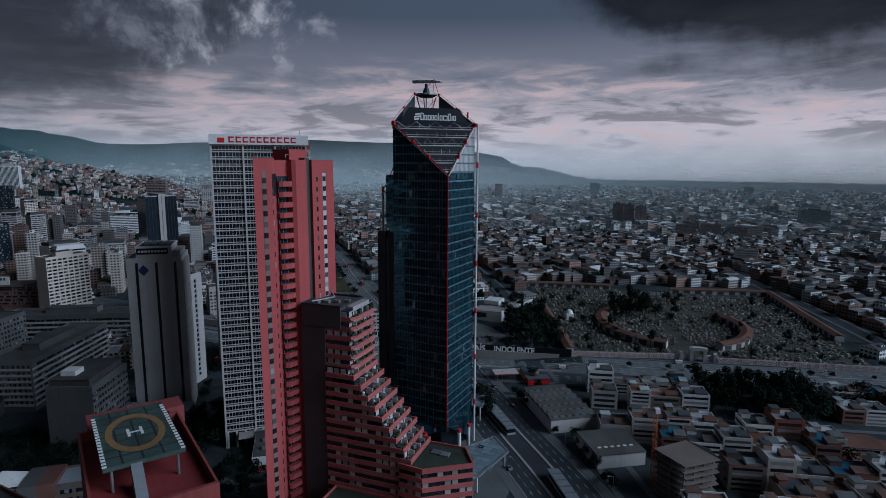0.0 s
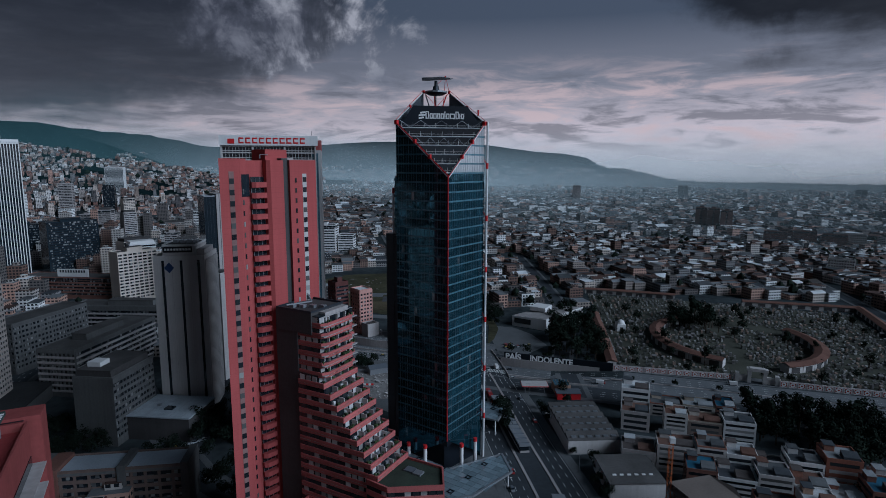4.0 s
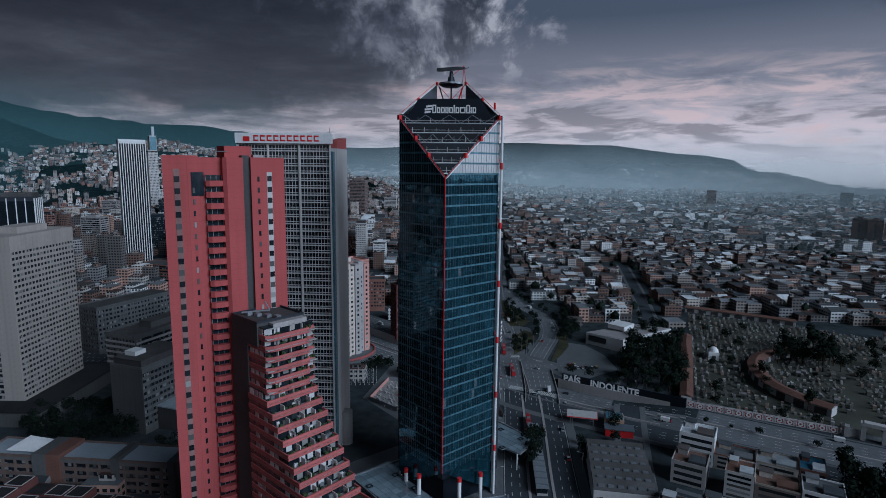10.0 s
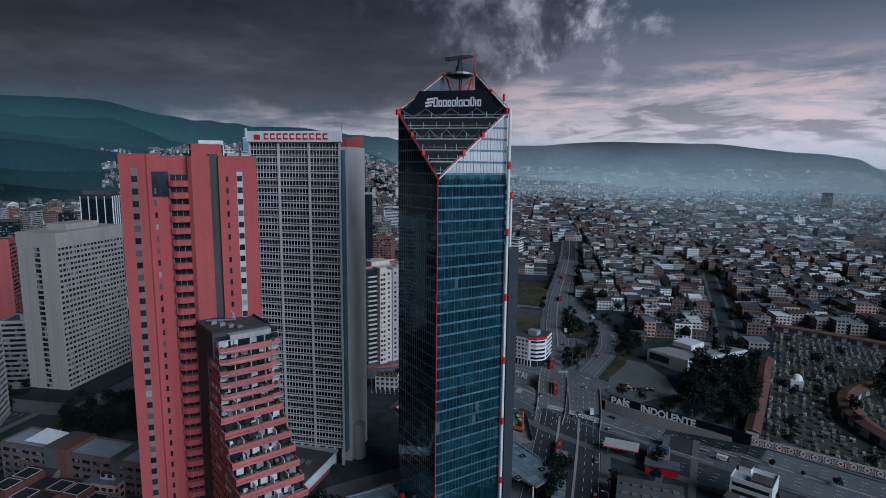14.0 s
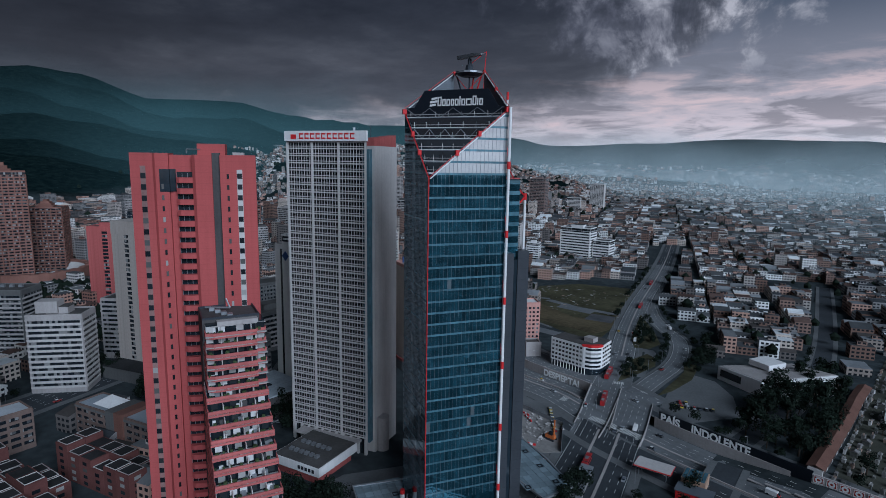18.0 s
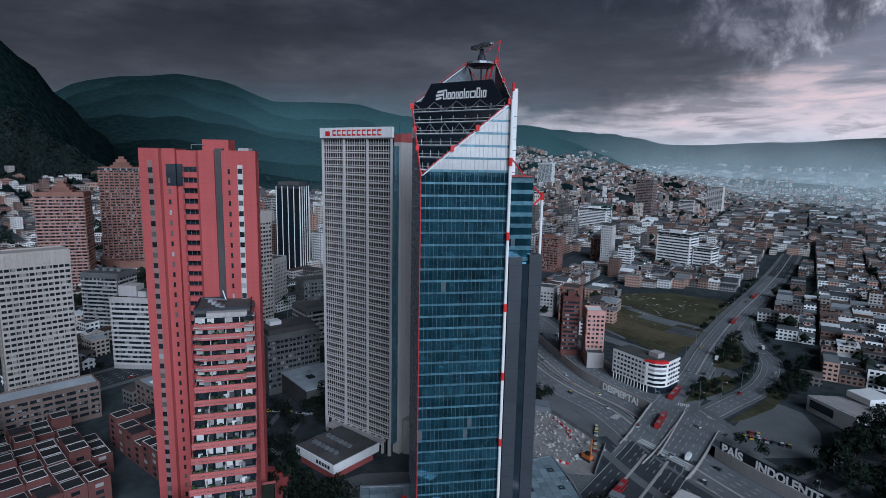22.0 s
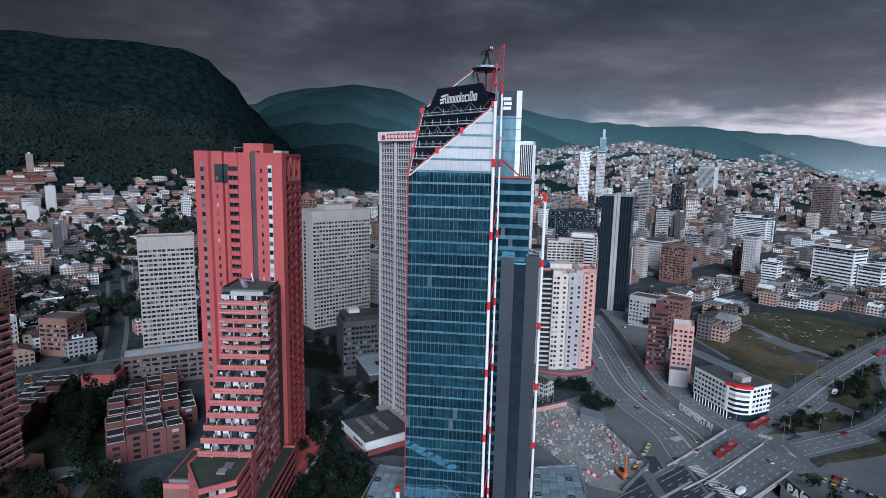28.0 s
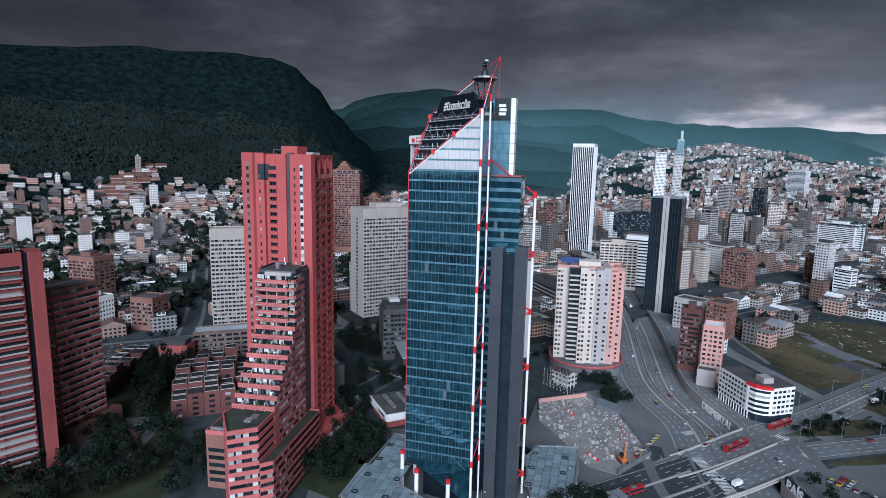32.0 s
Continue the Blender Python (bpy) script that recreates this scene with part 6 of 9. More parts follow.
for i in range(10):
    part("sign_bar", MB().box(45 + i * 2.9, 46.6 + i * 2.9, 1.8, 2.0, 27.4, 30), STEELDARK, t)

# black twin-slab tower with a pale core
t = thing("black_tower", pose(-269.8, 515.7, 0, 0, 0, 46), "slender black glass twin-slab tower with pale core", "office tower")
for x0, x1 in ((0, 11.0), (16.6, 27.4)):
    part("slab", MB().box(x0, x1, 0, 22, -2, 109), GLASS, t, "black glass slab")
    for q in range(5):
        part("mullion", MB().box(x0 + (x1 - x0) * q / 4 - 0.1, x0 + (x1 - x0) * q / 4 + 0.1, -0.15, 0.1, 2, 109), STEELDARK, t)
    part("slab_cap", MB().rim([(x0, 0), (x1, 0), (x1, 22), (x0, 22)], 0.3, 109, 110), METAL, t)
part("core", MB().box(11.0, 16.6, -1.2, 22.5, -2, 111.5), CONCRETE, t)
part("core_joint", MB().box(13.6, 14.0, -1.3, -1.1, 0, 111), DARK, t)

# the twin pale-pink flats on a round podium
t = thing("flats_tower", pose(-134, 392, 0, 0, 0, 68), "cream and pink high flats with glazed balconies on round podium", "apartment tower")
CREAM = mat("cream_render", (0.55, 0.47, 0.41), 0.8, amt=0.2, streak=0.35)
PINK = mat("pink_render", (0.50, 0.27, 0.23), 0.8, amt=0.2, streak=0.35)
pod = [(25 * math.cos(radians(a)), -2 + 22 * math.sin(radians(a))) for a in range(180, 361, 15)] + [(25, 14), (-25, 14)]
part("podium", MB().prism(pod, -2, 7), PAVING, t)
part("podium_edge", MB().rim(pod, 0.6, 6.2, 8.2), RED_BRICK, t, "red parapet of the podium")
cols = [(-22, -14, -6, CREAM), (-14, -7, -11, GLASS), (-7, -1.5, -15, CREAM), (-1.5, 3, -13.5, CREAM), (3, 8, -14.5, CONCRETE), (8, 12.5, -11.5, CONCRETE), (12.5, 17, -12, PINK), (17, 22, -6, PINK)]
cell = MB().box(0, 1.5, -0.1, 0.1, 0, 1.5).mesh("window", WINDOW)
for i, (a, b, yf, ma) in enumerate(cols):
    part("wall", MB().box(a, b, yf, 12, -2, 70 + (i % 3) * 1.0), ma, t)
    if ma is GLASS:
        for k in range(19):
            part("balcony", MB().box(a + 0.2, b, yf - 1.2, yf, 8 + k * 3.2, 8.9 + k * 3.2), CREAM, t)
    else:
        for k in range(19):
            for u in ((a + 0.6, a + 2.6) if b - a > 5 else (a + 1.4,)):
                put(part("window", cell, None, t), u, yf, 9 + k * 3.2)
part("roof_house", MB().box(-8, 6, -6, 6, 71, 75), CREAM, t)
part("roof_sign", MB().box(-20, -4, 2, 2.6, 72, 76), mat("sign_blue", (0.03, 0.06, 0.16), 0.5), t)
part("parapet", MB().rim([(-22, -6), (22, -6), (22, 12), (-22, 12)], 0.4, 70, 72), PINK, t)

# towers further off
tower("flats_slab", "pale ribbed high flats beside the podium tower", "apartment tower", -158, 345, 80, 14, 14, 70, PALE, ("slot", "slot", "", ""), 3.2)
t = ribbed("striped_tower", "very tall white and black ribbed tower", -541.7, 554.1, 55, 28.6, 28.6, 164)
part("crown", MB().rim([(-0.5, -0.5), (29.1, -0.5), (29.1, 29.1), (-0.5, 29.1)], 0.6, 162, 166), WHITE, t)
t = tower("stepped_tower", "slender pale glass tower stepping up to a mast", "tower", -1061, 1048, 60, 20, 26, 165, PALE, ("grid", "grid", "", "grid"), 3.6)
part("upper_shaft", MB().box(5, 20, 2, 20, 165, 200), PALE, t)
part("upper_glazing", MB().box(5.5, 19.5, 1.8, 2, 130, 198), GLASS_BAND, t)
part("mast", MB().box(11, 17, 6, 12, 200, 221), METAL, t)
tower("stepped_tower", "pale lower twin of the slender glass tower", "tower", -1084, 1013, 60, 24, 24, 168, WHITE, ("grid", "grid", "", "grid"), 3.6)
t = thing("flared_block", pose(-380, 556, 0, 0, 0, 52), "white striped office block flaring out at its foot", "office block")
for k in range(15):
    o = max(0.0, (6 - k)) ** 1.6 * 0.75
    part("floor_band", MB().box(-2, 24, -o - 0.4, 16, 3 + k * 3.6, 5 + k * 3.6), WHITE, t)
    part("glazing", MB().box(-1.5, 23.5, -o, 15.5, 1.2 + k * 3.6, 3 + k * 3.6), GLASS, t)
part("roof", MB().box(-1, 23, 1, 15, 55, 58), WHITE, t)
tower("office_block", "dark glass office block", "office block", -700, 700, 50, 60, 30, 52, GLASS, ("band", "band", "", ""), 3.6, top="house")
tower("office_block", "white office block with dark ribbon windows", "office block", -301, 839.6, 8, 45, 26, 47.5, WHITE, ("band", "band", "", ""), 3.9, 5, "house plant")
tower("office_block", "lower white wing with dark ribbon windows", "office block", -255, 852, 8, 24, 22, 31, WHITE, ("band", "band", "", ""), 3.9, 5)
tower("brown_tower", "brown striped office tower", "tower", -690, 1330, 18, 40, 34, 98, mat("dull_brown", (0.21, 0.15, 0.135), 0.8, amt=0.3), ("band", "band", "", "band"), 3.7, bands=CONCRETE, top="house")
tower("grey_tower", "tall grey ribbed office tower", "tower", -1092, 1403.5, 23, 43.7, 24, 131, CONCRETE, ("fins", "fins", "", ""), top="house")
tower("grey_tower", "pale grey slab tower with plain sides", "tower", -717, 1695, 15, 42, 22, 76, PALE, ("wide", "", "", ""))
tower("grey_tower", "dark slim office tower", "tower", -880, 1130, 30, 22, 20, 92, GLASS, ("band", "band", "", ""))
tower("grey_tower", "pale office tower with a striped face", "tower", -970, 1110, 30, 26, 20, 96, CONCRETE, ("band", "band", "", ""), bands=PALE)
tower("flats_slab", "brown housing slab beside open ground", "apartment block", 182, 2010, -4, 26, 18, 70, CONCRETE, ("grid", "grid", "", "grid"))
tower("white_flats", "white low-rise flats with a dark roof", "apartment block", 553, 1072, -26, 46, 16, 25, PALE, ("grid", "grid", "", "grid"))
tower("white_flats", "white flats with small square windows", "apartment block", 419, 805, -26, 28, 14, 21, WHITE, ("grid", "grid", "", "grid"))
for x, y, h in ((402, 1346, 47), (424, 1334, 46), (446, 1318, 43)):
    tower("brown_flats", "tall brown flats in a close row of three", "apartment tower", x, y, -18, 23, 22, h, mat("dull_brown_flats", (0.20, 0.14, 0.125), 0.85, amt=0.35, streak=0.3), ("slot", "slot", "", "slot"), 3.1, top="house")
tower("far_slab", "grey housing slab far out on the plain", "apartment tower", 660, 2566, -14, 40, 20, 54, GREYWALL, ("slot", "slot", "", ""))
tower("far_slab", "small grey block far out on the plain", "apartment tower", 1430, 2722, -28, 42, 18, 36, GREYWALL, ("slot", "slot", "", ""))
tower("dark_block", "broad dark office block out on the plain", "office block", 814, 1304, -33, 62, 24, 38, STEELDARK, ("band", "band", "", ""), 3.6, top="house")
for k in range(3):
    tower("brick_slab", "long low brick housing slab", "apartment block", 452 + 40 * k, 1100 - 17 * k, -25, 36, 14, 24 + 3 * (k % 2), BROWN_BRICK, ("grid", "grid", "", "grid"), 3.0)
tower("works_hall", "low grey works hall with a long roof", "hall", 806, 1092, -37, 70, 30, 15, GREYWALL, ("", "band", "", ""), 5.0)
stack = thing("chimney", pose(719, 1003, 0), "single white works chimney", "chimney")
part("shaft", MB().beam((0, 0, 0), (0, 0, 23), 2.2, 12, r2=1.7), WHITE, stack)
part("rim", MB().beam((0, 0, 23), (0, 0, 24), 1.9, 12), GREYWALL, stack)
tower("green_office", "green glass office block with a pale frame", "office block", -622, 1090, 28, 38, 26, 50, mat("green_glass", (0.05, 0.11, 0.10), 0.25, amt=0.3), ("band", "band", "", ""), 3.6, top="slab")
tower("cream_office", "cream office block with ribbon windows", "office block", -690, 1518, 22, 36, 20, 43, PALE, ("band", "", "", ""), 3.6)

# mid-rise blocks of the old centre
looks = (("pale concrete mid-rise flats with small windows", PALE, "grid", None), ("white office block with dark ribbon windows", WHITE, "band", None), ("brown brick mid-rise flats", BROWN_BRICK, "wide", None),
         ("grey concrete offices with ribbon floors", CONCRETE, "band", PALE), ("cream rendered mid-rise flats", CREAM, "wide", None), ("dark glazed office block", GLASS, "band", None), ("grey offices with a window grid", CONCRETE, "pane", None))
order = (0, 1, 2, 1, 3, 2, 0, 4, 4, 5)
for i, (x, y, rz, w, d, h) in enumerate(MIDRISE):
    label, wall, kind, bands = looks[order[i] if i < len(order) else _mr.choice((0, 0, 1, 2, 3, 3, 4, 4, 6, 6, 5))]
    tower("midrise_block", label, "office block" if kind == "band" else "apartment block", x, y, rz, w, d, h, wall, (kind, kind, "", ""), 3.2, 3, "house" if i % 2 else "slab", bands=bands, group="mid-rise blocks of the old centre")

# brick towers near the bullring
TERRACOTTA = mat("terracotta_band", (0.34, 0.19, 0.16), 0.85, stain=0.1, amt=0.35, streak=0.3)
for x, y, rz, h, w in ((-606, 214, 78, 132, 46), (-522, 152, 72, 108, 42), (-634, 262, 60, 88, 36)):
    t = tower("brick_flats", "tall stepped brown brick flats below the wooded hill", "apartment tower", x, y, rz, w, 26, h * 0.92, BROWN_BRICK, ("wide", "wide", "", "wide"), 3.2, bands=TERRACOTTA, group="brick flats by the bullring")
    for i in range(4):
        part("crown_step", MB().box(w * (0.26 + 0.06 * i), w * (0.74 - 0.06 * i), 6 + i, 20 - i, h * (0.92 + 0.025 * i), h * (0.945 + 0.025 * i)), BROWN_BRICK, t)
t = thing("bullring", pose(-604, 262, 6), "round brick bullring with arcaded outer wall", "arena")
N = 40
for i in range(N):
    a0, a1 = 2 * math.pi * i / N, 2 * math.pi * (i + 1) / N
    q = [(52 * math.cos(a0), 52 * math.sin(a0)), (52 * math.cos(a1), 52 * math.sin(a1)), (46 * math.cos(a1), 46 * math.sin(a1)), (46 * math.cos(a0), 46 * math.sin(a0))]
    part("arcade_bay", MB().prism(q, -2, 13 + (i % 2) * 0.8), BROWN_BRICK, t)
    q2 = [(46 * math.cos(a0), 46 * math.sin(a0)), (46 * math.cos(a1), 46 * math.sin(a1)), (26 * math.cos(a1), 26 * math.sin(a1)), (26 * math.cos(a0), 26 * math.sin(a0))]
    part("seating", MB().prism(q2, -2, [11, 11, 2, 2]), PALE, t)
part("arena_floor", MB().prism([(27 * math.cos(2 * math.pi * i / 24), 27 * math.sin(2 * math.pi * i / 24)) for i in range(24)], -1, 0.8), EARTH, t)

tower("office_block", "pale blue-grey office block on columns", "office block", -354, 176, 47, 30, 22, 48, GREYWALL, ("band", "band", "", ""), 3.1, 5, "plant", bands=CONCRETE)
t = tower("flats_block", "white concrete flats with deep balconies and roof tank", "apartment block", -262, 186, 52, 30, 18, 47, CONCRETE, ("band", "band", "", "slot"), 3.2, 3, "house", bands=PALE)
part("roof_tank", MB().box(4, 16, 3, 12, 48, 55), CONCRETE, t)
t = tower("flats_block", "second white flats block with balcony bands", "apartment block", -300, 236, 40, 30, 18, 42, CONCRETE, ("band", "band", "", ""), 3.2, 3, "house", bands=CONCRETE)
tower("brick_flats", "dark red brick flats with strip balconies", "apartment tower", -437, 268, 48, 30, 16, 77, RED_BRICK, ("slot", "band", "", ""), 3.2, top="house")
tower("white_tower", "plain white flats tower with small windows", "apartment tower", -520, 400, 60, 26, 20, 92, WHITE, ("grid", "grid", "", "grid"), 3.2)
tower("black_flats", "black tower with pale vertical ribs and orange crown", "office tower", -462.4, 368.3, 42.6, 27.4, 22, 107, STEELDARK, ("fins", "fins", "", ""), top="slab")
tower("office_block", "pale office block with gridded front", "office block", -360, 300, 40, 30, 22, 48, CONCRETE, ("grid", "grid", "", ""))
tower("apartment_block", "red brick block of flats with recessed balconies", "apartment block", -357, -20, 62, 30, 22, 44, BROWN_BRICK, ("wide", "wide", "", "wide"), 3.1, top="house")
tower("office_block", "small white office block with square windows", "office block", -268, 18, 60, 24, 16, 27, WHITE, ("grid", "grid", "", ""), 3.4, top="house")
tower("apartment_block", "small brown flats by the avenue", "apartment block", -262, 62, 66, 20, 18, 26, BROWN_BRICK, ("wide", "wide", "", ""), 3.2)

# long brick and stone office terrace with pale roofs
TAUPE = mat("taupe_wall", (0.16, 0.115, 0.10), 0.85, stain=0.08, grain=1.2, amt=0.35, bump=0.2, streak=0.3)
t = tower("brick_terrace", "long red-brown brick office terrace with pale roofs", "office block", -180, 188, 17.0, 84, 14, 19.0, TAUPE, ("wide", "grid", "", ""), 3.3, 1.5, roof=mat("pale_sheet", (0.34, 0.37, 0.41), 0.5, amt=0.4))
for u in (24, 30, 58, 82):
    part("stair_bay", MB().box(u, u + (6 if u < 50 else 3), -1.2, 14, -1, 21.0), BROWN_BRICK if u in (30,) else GREYWALL, t)
part("cornice", MB().box(-0.5, 84.5, -0.5, 14.5, 17.8, 18.9), GREYWALL, t)
tent = MB()
for a, b in (((10, 2), (24, 2)), ((24, 2), (24, 13)), ((24, 13), (10, 13)), ((10, 13), (10, 2))):
    tent.quad((*a, 20.2), (*b, 20.2), (17, 7.5, 24.5))
part("tent_roof", tent, WHITE, t, "white tensile tent roof")
tower("brick_terrace", "brick wing of the office terrace", "office block", -181, 126, 98, 46, 14, 19, TAUPE, ("wide", "wide", "", ""), 3.3, 1.5, roof=mat("pale_sheet_roof", (0.40, 0.42, 0.45), 0.5, amt=0.4))

# pavilion with corner sign by the concrete tower
t = thing("conference_pavilion", pose(-86, 240, 0, 0, 0, 14), "low white-edged conference pavilion with plant on its roof", "pavilion")
part("base", MB().box(1.5, 25, 1.5, 25, -1, 5), RED_BRICK, t)
part("upper_wall", MB().box(0, 27, 0, 27, 4.2, 8.2), WHITE, t)
part("roof", MB().box(0.5, 26.5, 0.5, 26.5, 8.2, 8.5), ROOFDARK, t)
for i in range(12):
    part("roof_unit", MB().box(4 + (i % 6) * 3, 5.8 + (i % 6) * 3, 6 + (i // 6) * 8, 8 + (i // 6) * 8, 8.5, 9.6), METAL, t)
for i in range(5):
    part("sign_bar", MB().box(15 + i * 2.0, 16.3 + i * 2.0, -0.15, 0.0, 5.4, 7.0), SIGN_BLACK, t)

# brick tower with the helicopter deck
DARK_RED = mat("dark_red_brick", (0.24, 0.062, 0.058), 0.85, stain=0.05, grain=1.2, amt=0.3, bump=0.3, streak=0.35)
t = thing("helipad_tower", pose(-29.5, 70, 0, 0, 0, 125.5), "red brick flats tower with a helicopter deck on its roof", "apartment tower")
H = 97.5
part("wall", MB().box(0, 27, 0, 14.5, -2, H - 1), DARK_RED, t)
part("roof", MB().box(0.4, 26.6, 0.4, 14.1, H - 1, H - 0.8), mat("red_roof", (0.22, 0.04, 0.04), 0.8, amt=0.3), t, "red painted roof")
part("parapet", MB().rim([(0, 0), (27, 0), (27, 14.5), (0, 14.5)], 0.5, H - 1, H + 0.6), DARK_RED, t)
for k in range(25):
    z = 4 + k * 3.55
    part("window_band", MB().box(1, 26, -0.15, 0.1, z + 1.4, z + 3.2), WINDOW, t)
    part("balcony", MB().box(0.5, 15, -1.4, 0, z, z + 1.5), DARK_RED, t)
    part("balcony_edge", MB().box(13, 26.4, -2.0, 0, z + 1.45, z + 1.7), CONCRETE, t)
    part("balcony", MB().box(15, 26, -0.9, 0, z - 0.2, z + 1.4), DARK_RED, t)
part("dark_joint", MB().box(27, 29.2, 1, 12, -2, H), SIGN_BLACK, t)
part("end_slab", MB().box(29.2, 34, -1.4, 13, -2, H + 0.5), DARK_RED, t, "blank red brick stair slab")
deck = part("helideck", MB().box(7.2, 26, 2.6, 12.6, H + 2.6, H + 3.2), mat("deck_green", (0.06, 0.085, 0.075), 0.8, stain=0.2, amt=0.6), t, "worn green helicopter deck")
ring = MB()
for i in range(36):
    a0, a1 = 2 * math.pi * i / 36, 2 * math.pi * (i + 1) / 36
    ring.quad(*[(16.6 + r * math.cos(a) * 1.75, 7.6 + r * math.sin(a), H + 3.23) for r, a in ((3.0, a0), (3.9, a0), (3.9, a1), (3.0, a1))])
part("deck_ring", ring, mat("deck_ochre", (0.26, 0.15, 0.07), 0.8, amt=0.5), deck, "ochre landing ring")
for i in range(1, 8):
    part("deck_joint", MB().box(7.3 + 2.34 * i, 7.55 + 2.34 * i, 2.7, 12.5, H + 3.2, H + 3.216), STEELDARK, deck)
for i in range(1, 4):
    part("deck_joint", MB().box(7.3, 25.9, 2.6 + 2.5 * i, 2.85 + 2.5 * i, H + 3.2, H + 3.213), STEELDARK, deck)
hm = MB()
for b in ((15.2, 18.0, 6.6, 7.0), (15.2, 18.0, 8.3, 8.7), (16.35, 16.85, 7.0, 8.3)):
    hm.quad((b[0], b[2], H + 3.24), (b[1], b[2], H + 3.24), (b[1], b[3], H + 3.24), (b[0], b[3], H + 3.24))
part("deck_letter", hm, WHITE, deck, "white landing letter H")
for i in range(18):
    for y in (2.55, 12.1):
        part("edge_stripe", MB().box(7.3 + i, 7.8 + i, y, y + 0.55, H + 3.2, H + 3.27), WHITE, deck)
for x, y in ((8, 3.5), (25, 3.5), (8, 11.6), (25, 11.6), (16, 3.5), (16, 11.6)):
    part("deck_leg", MB().beam((x, y, H - 1), (x, y, H + 2.7), 0.2), METAL, t)
part("stair", MB().prism([(2.6, 8), (7.2, 8), (7.2, 9.4), (2.6, 9.4)], H - 0.9, [H - 0.6, H + 2.9, H + 2.9, H - 0.6]), METAL, t)
t = tower("terrace_wing", "lower brick flats with white-edged strip balconies", "apartment block", -66, 93, 152, 24, 16, 76, BROWN_BRICK, ("band", "band", "", "band"), 3.45, 3, bands=BRICK_BAND)
for k in range(20):
    part("white_edge", MB().box(0, 24.2, -0.6, 0.0, 3 + 3.45 * k + 1.2, 3.3 + 3.45 * k + 1.2), WHITE, t)
part("base", MB().box(-2, 30, -4, 4, -1, 9), BROWN_BRICK, t)

# low brick housing with white-edged stepped roofs
rh = random.Random(8)
# roof and brick several tones darker than ROOFDARK and BROWN_BRICK
CHARCOAL_ROOF = mat("charcoal_roof", (0.032, 0.031, 0.032), 0.9, stain=0.2, amt=0.5, rnd=0.4)
DEEP_BRICK = mat("deep_brick", (0.125, 0.052, 0.047), 0.85, stain=0.1, grain=1.5, amt=0.4, bump=0.3, rnd=0.4)


def brick_cluster(x, y, rz, nx, ny, s, hbase):
    t = thing("brick_housing", pose(x, y, 0, 0, 0, rz), "dark red brick housing with white-edged flat roofs", "apartment block", "brick housing round the park")
    for i in range(nx):
        for j in range(ny):
            h = hbase + rh.choice((0, 0, 2.8, -2.8))
            u, v = i * s, j * s
            part("unit", MB().box(u, u + s * 0.98, v, v + s * 0.98, -1, h), DEEP_BRICK, t)
            part("unit_roof", MB().box(u + 0.6, u + s - 0.8, v + 0.6, v + s - 0.8, h, h + 0.15), CHARCOAL_ROOF, t)
            if rh.random() < 0.85:
                part("roof_rim", MB().rim([(u + 0.5, v + 0.5), (u + s - 0.7, v + 0.5), (u + s - 0.7, v + s - 0.7), (u + 0.5, v + s - 0.7)], 0.16, h + 0.1, h + 0.4), PALE if rh.random() < 0.35 else CONCRETE, t)
            for k in range(int(h // 3)):
                if j == 0:
                    part("window", MB().box(u + s * 0.3, u + s * 0.62, v - 0.06, v + 0.1, 1 + 3 * k, 2.5 + 3 * k), WINDOW, t)
                if i == nx - 1:
                    part("window", MB().box(u + s * 0.92, u + s * 0.99, v + s * 0.3, v + s * 0.65, 1 + 3 * k, 2.5 + 3 * k), WINDOW, t)


brick_cluster(-112, 130, 12, 3, 4, 8.2, 13)
brick_cluster(-140, 126, 10, 3, 5, 8.2, 12)
brick_cluster(-167, 124, 8, 3, 4, 8.2, 11)
brick_cluster(-150, 172, 16, 6, 2, 8.2, 13)
brick_cluster(-186, 84, -8, 9, 2, 8.0, 11)
t = tower("brick_lodge", "old red brick corner house with dark attic", "house", -168, 108, 78, 18, 12, 15, RED_BRICK, ("grid", "grid", "", "grid"), 3.6, 1, "slab")

# white round-cornered office block and slim towers by the avenue
t = thing("corner_block", pose(-71, 449.3, 0, 0, 0, -4), "white round-cornered office block with red roof edge", "office block")
pl = [(0, 0), (26, 0), (31, 1.5), (34, 5), (35, 9), (32.5, 24), (17, 24), (15, 15), (0, 15)]
part("wall", MB().prism(pl, 4.5, 20.2), WHITE, t)
part("ground_floor", MB().prism([(x * 0.97 + 0.4, y * 0.97 + 0.6) for x, y in pl], -1, 4.5), GLASS, t)
part("roof", MB().prism([(x * 0.98 + 0.3, y * 0.98 + 0.3) for x, y in pl], 20.2, 20.5), ROOFDARK, t)
part("roof_edge", MB().prism([(25, -0.3), (31.2, 1.2), (34.4, 4.8), (35.4, 9), (33, 9), (30, 4)], 19.4, 20.9), RED, t, "red roof edge")
for k in range(5):
    z = 5.6 + 2.9 * k
    for i in range(9):
        part("window", MB().box(1 + i * 2.8, 2.7 + i * 2.8, -0.06, 0.1, z, z + 1.4), WINDOW, t)
    for i in range(5):
        wx, wy = 34.9 - i * 0.5, 9.7 + i * 3.0
        part("window", MB().prism([(wx - 0.2, wy), (wx + 0.1, wy), (wx - 0.23, wy + 2.0), (wx - 0.53, wy + 2.0)], z, z + 1.4), WINDOW, t)
    part("corner_window", MB().prism([(27.5, 0.35), (31.1, 1.4), (34.1, 4.9), (34.9, 7.6), (34.4, 7.8), (33.5, 5.2), (30.7, 2.0), (27.5, 1)], z, z + 1.4), WINDOW, t)
for i in range(12):
    part("column", MB().beam((1 + i * 2.4, 0.4, -1), (1 + i * 2.4, 0.4, 4.6), 0.3), WHITE, t)
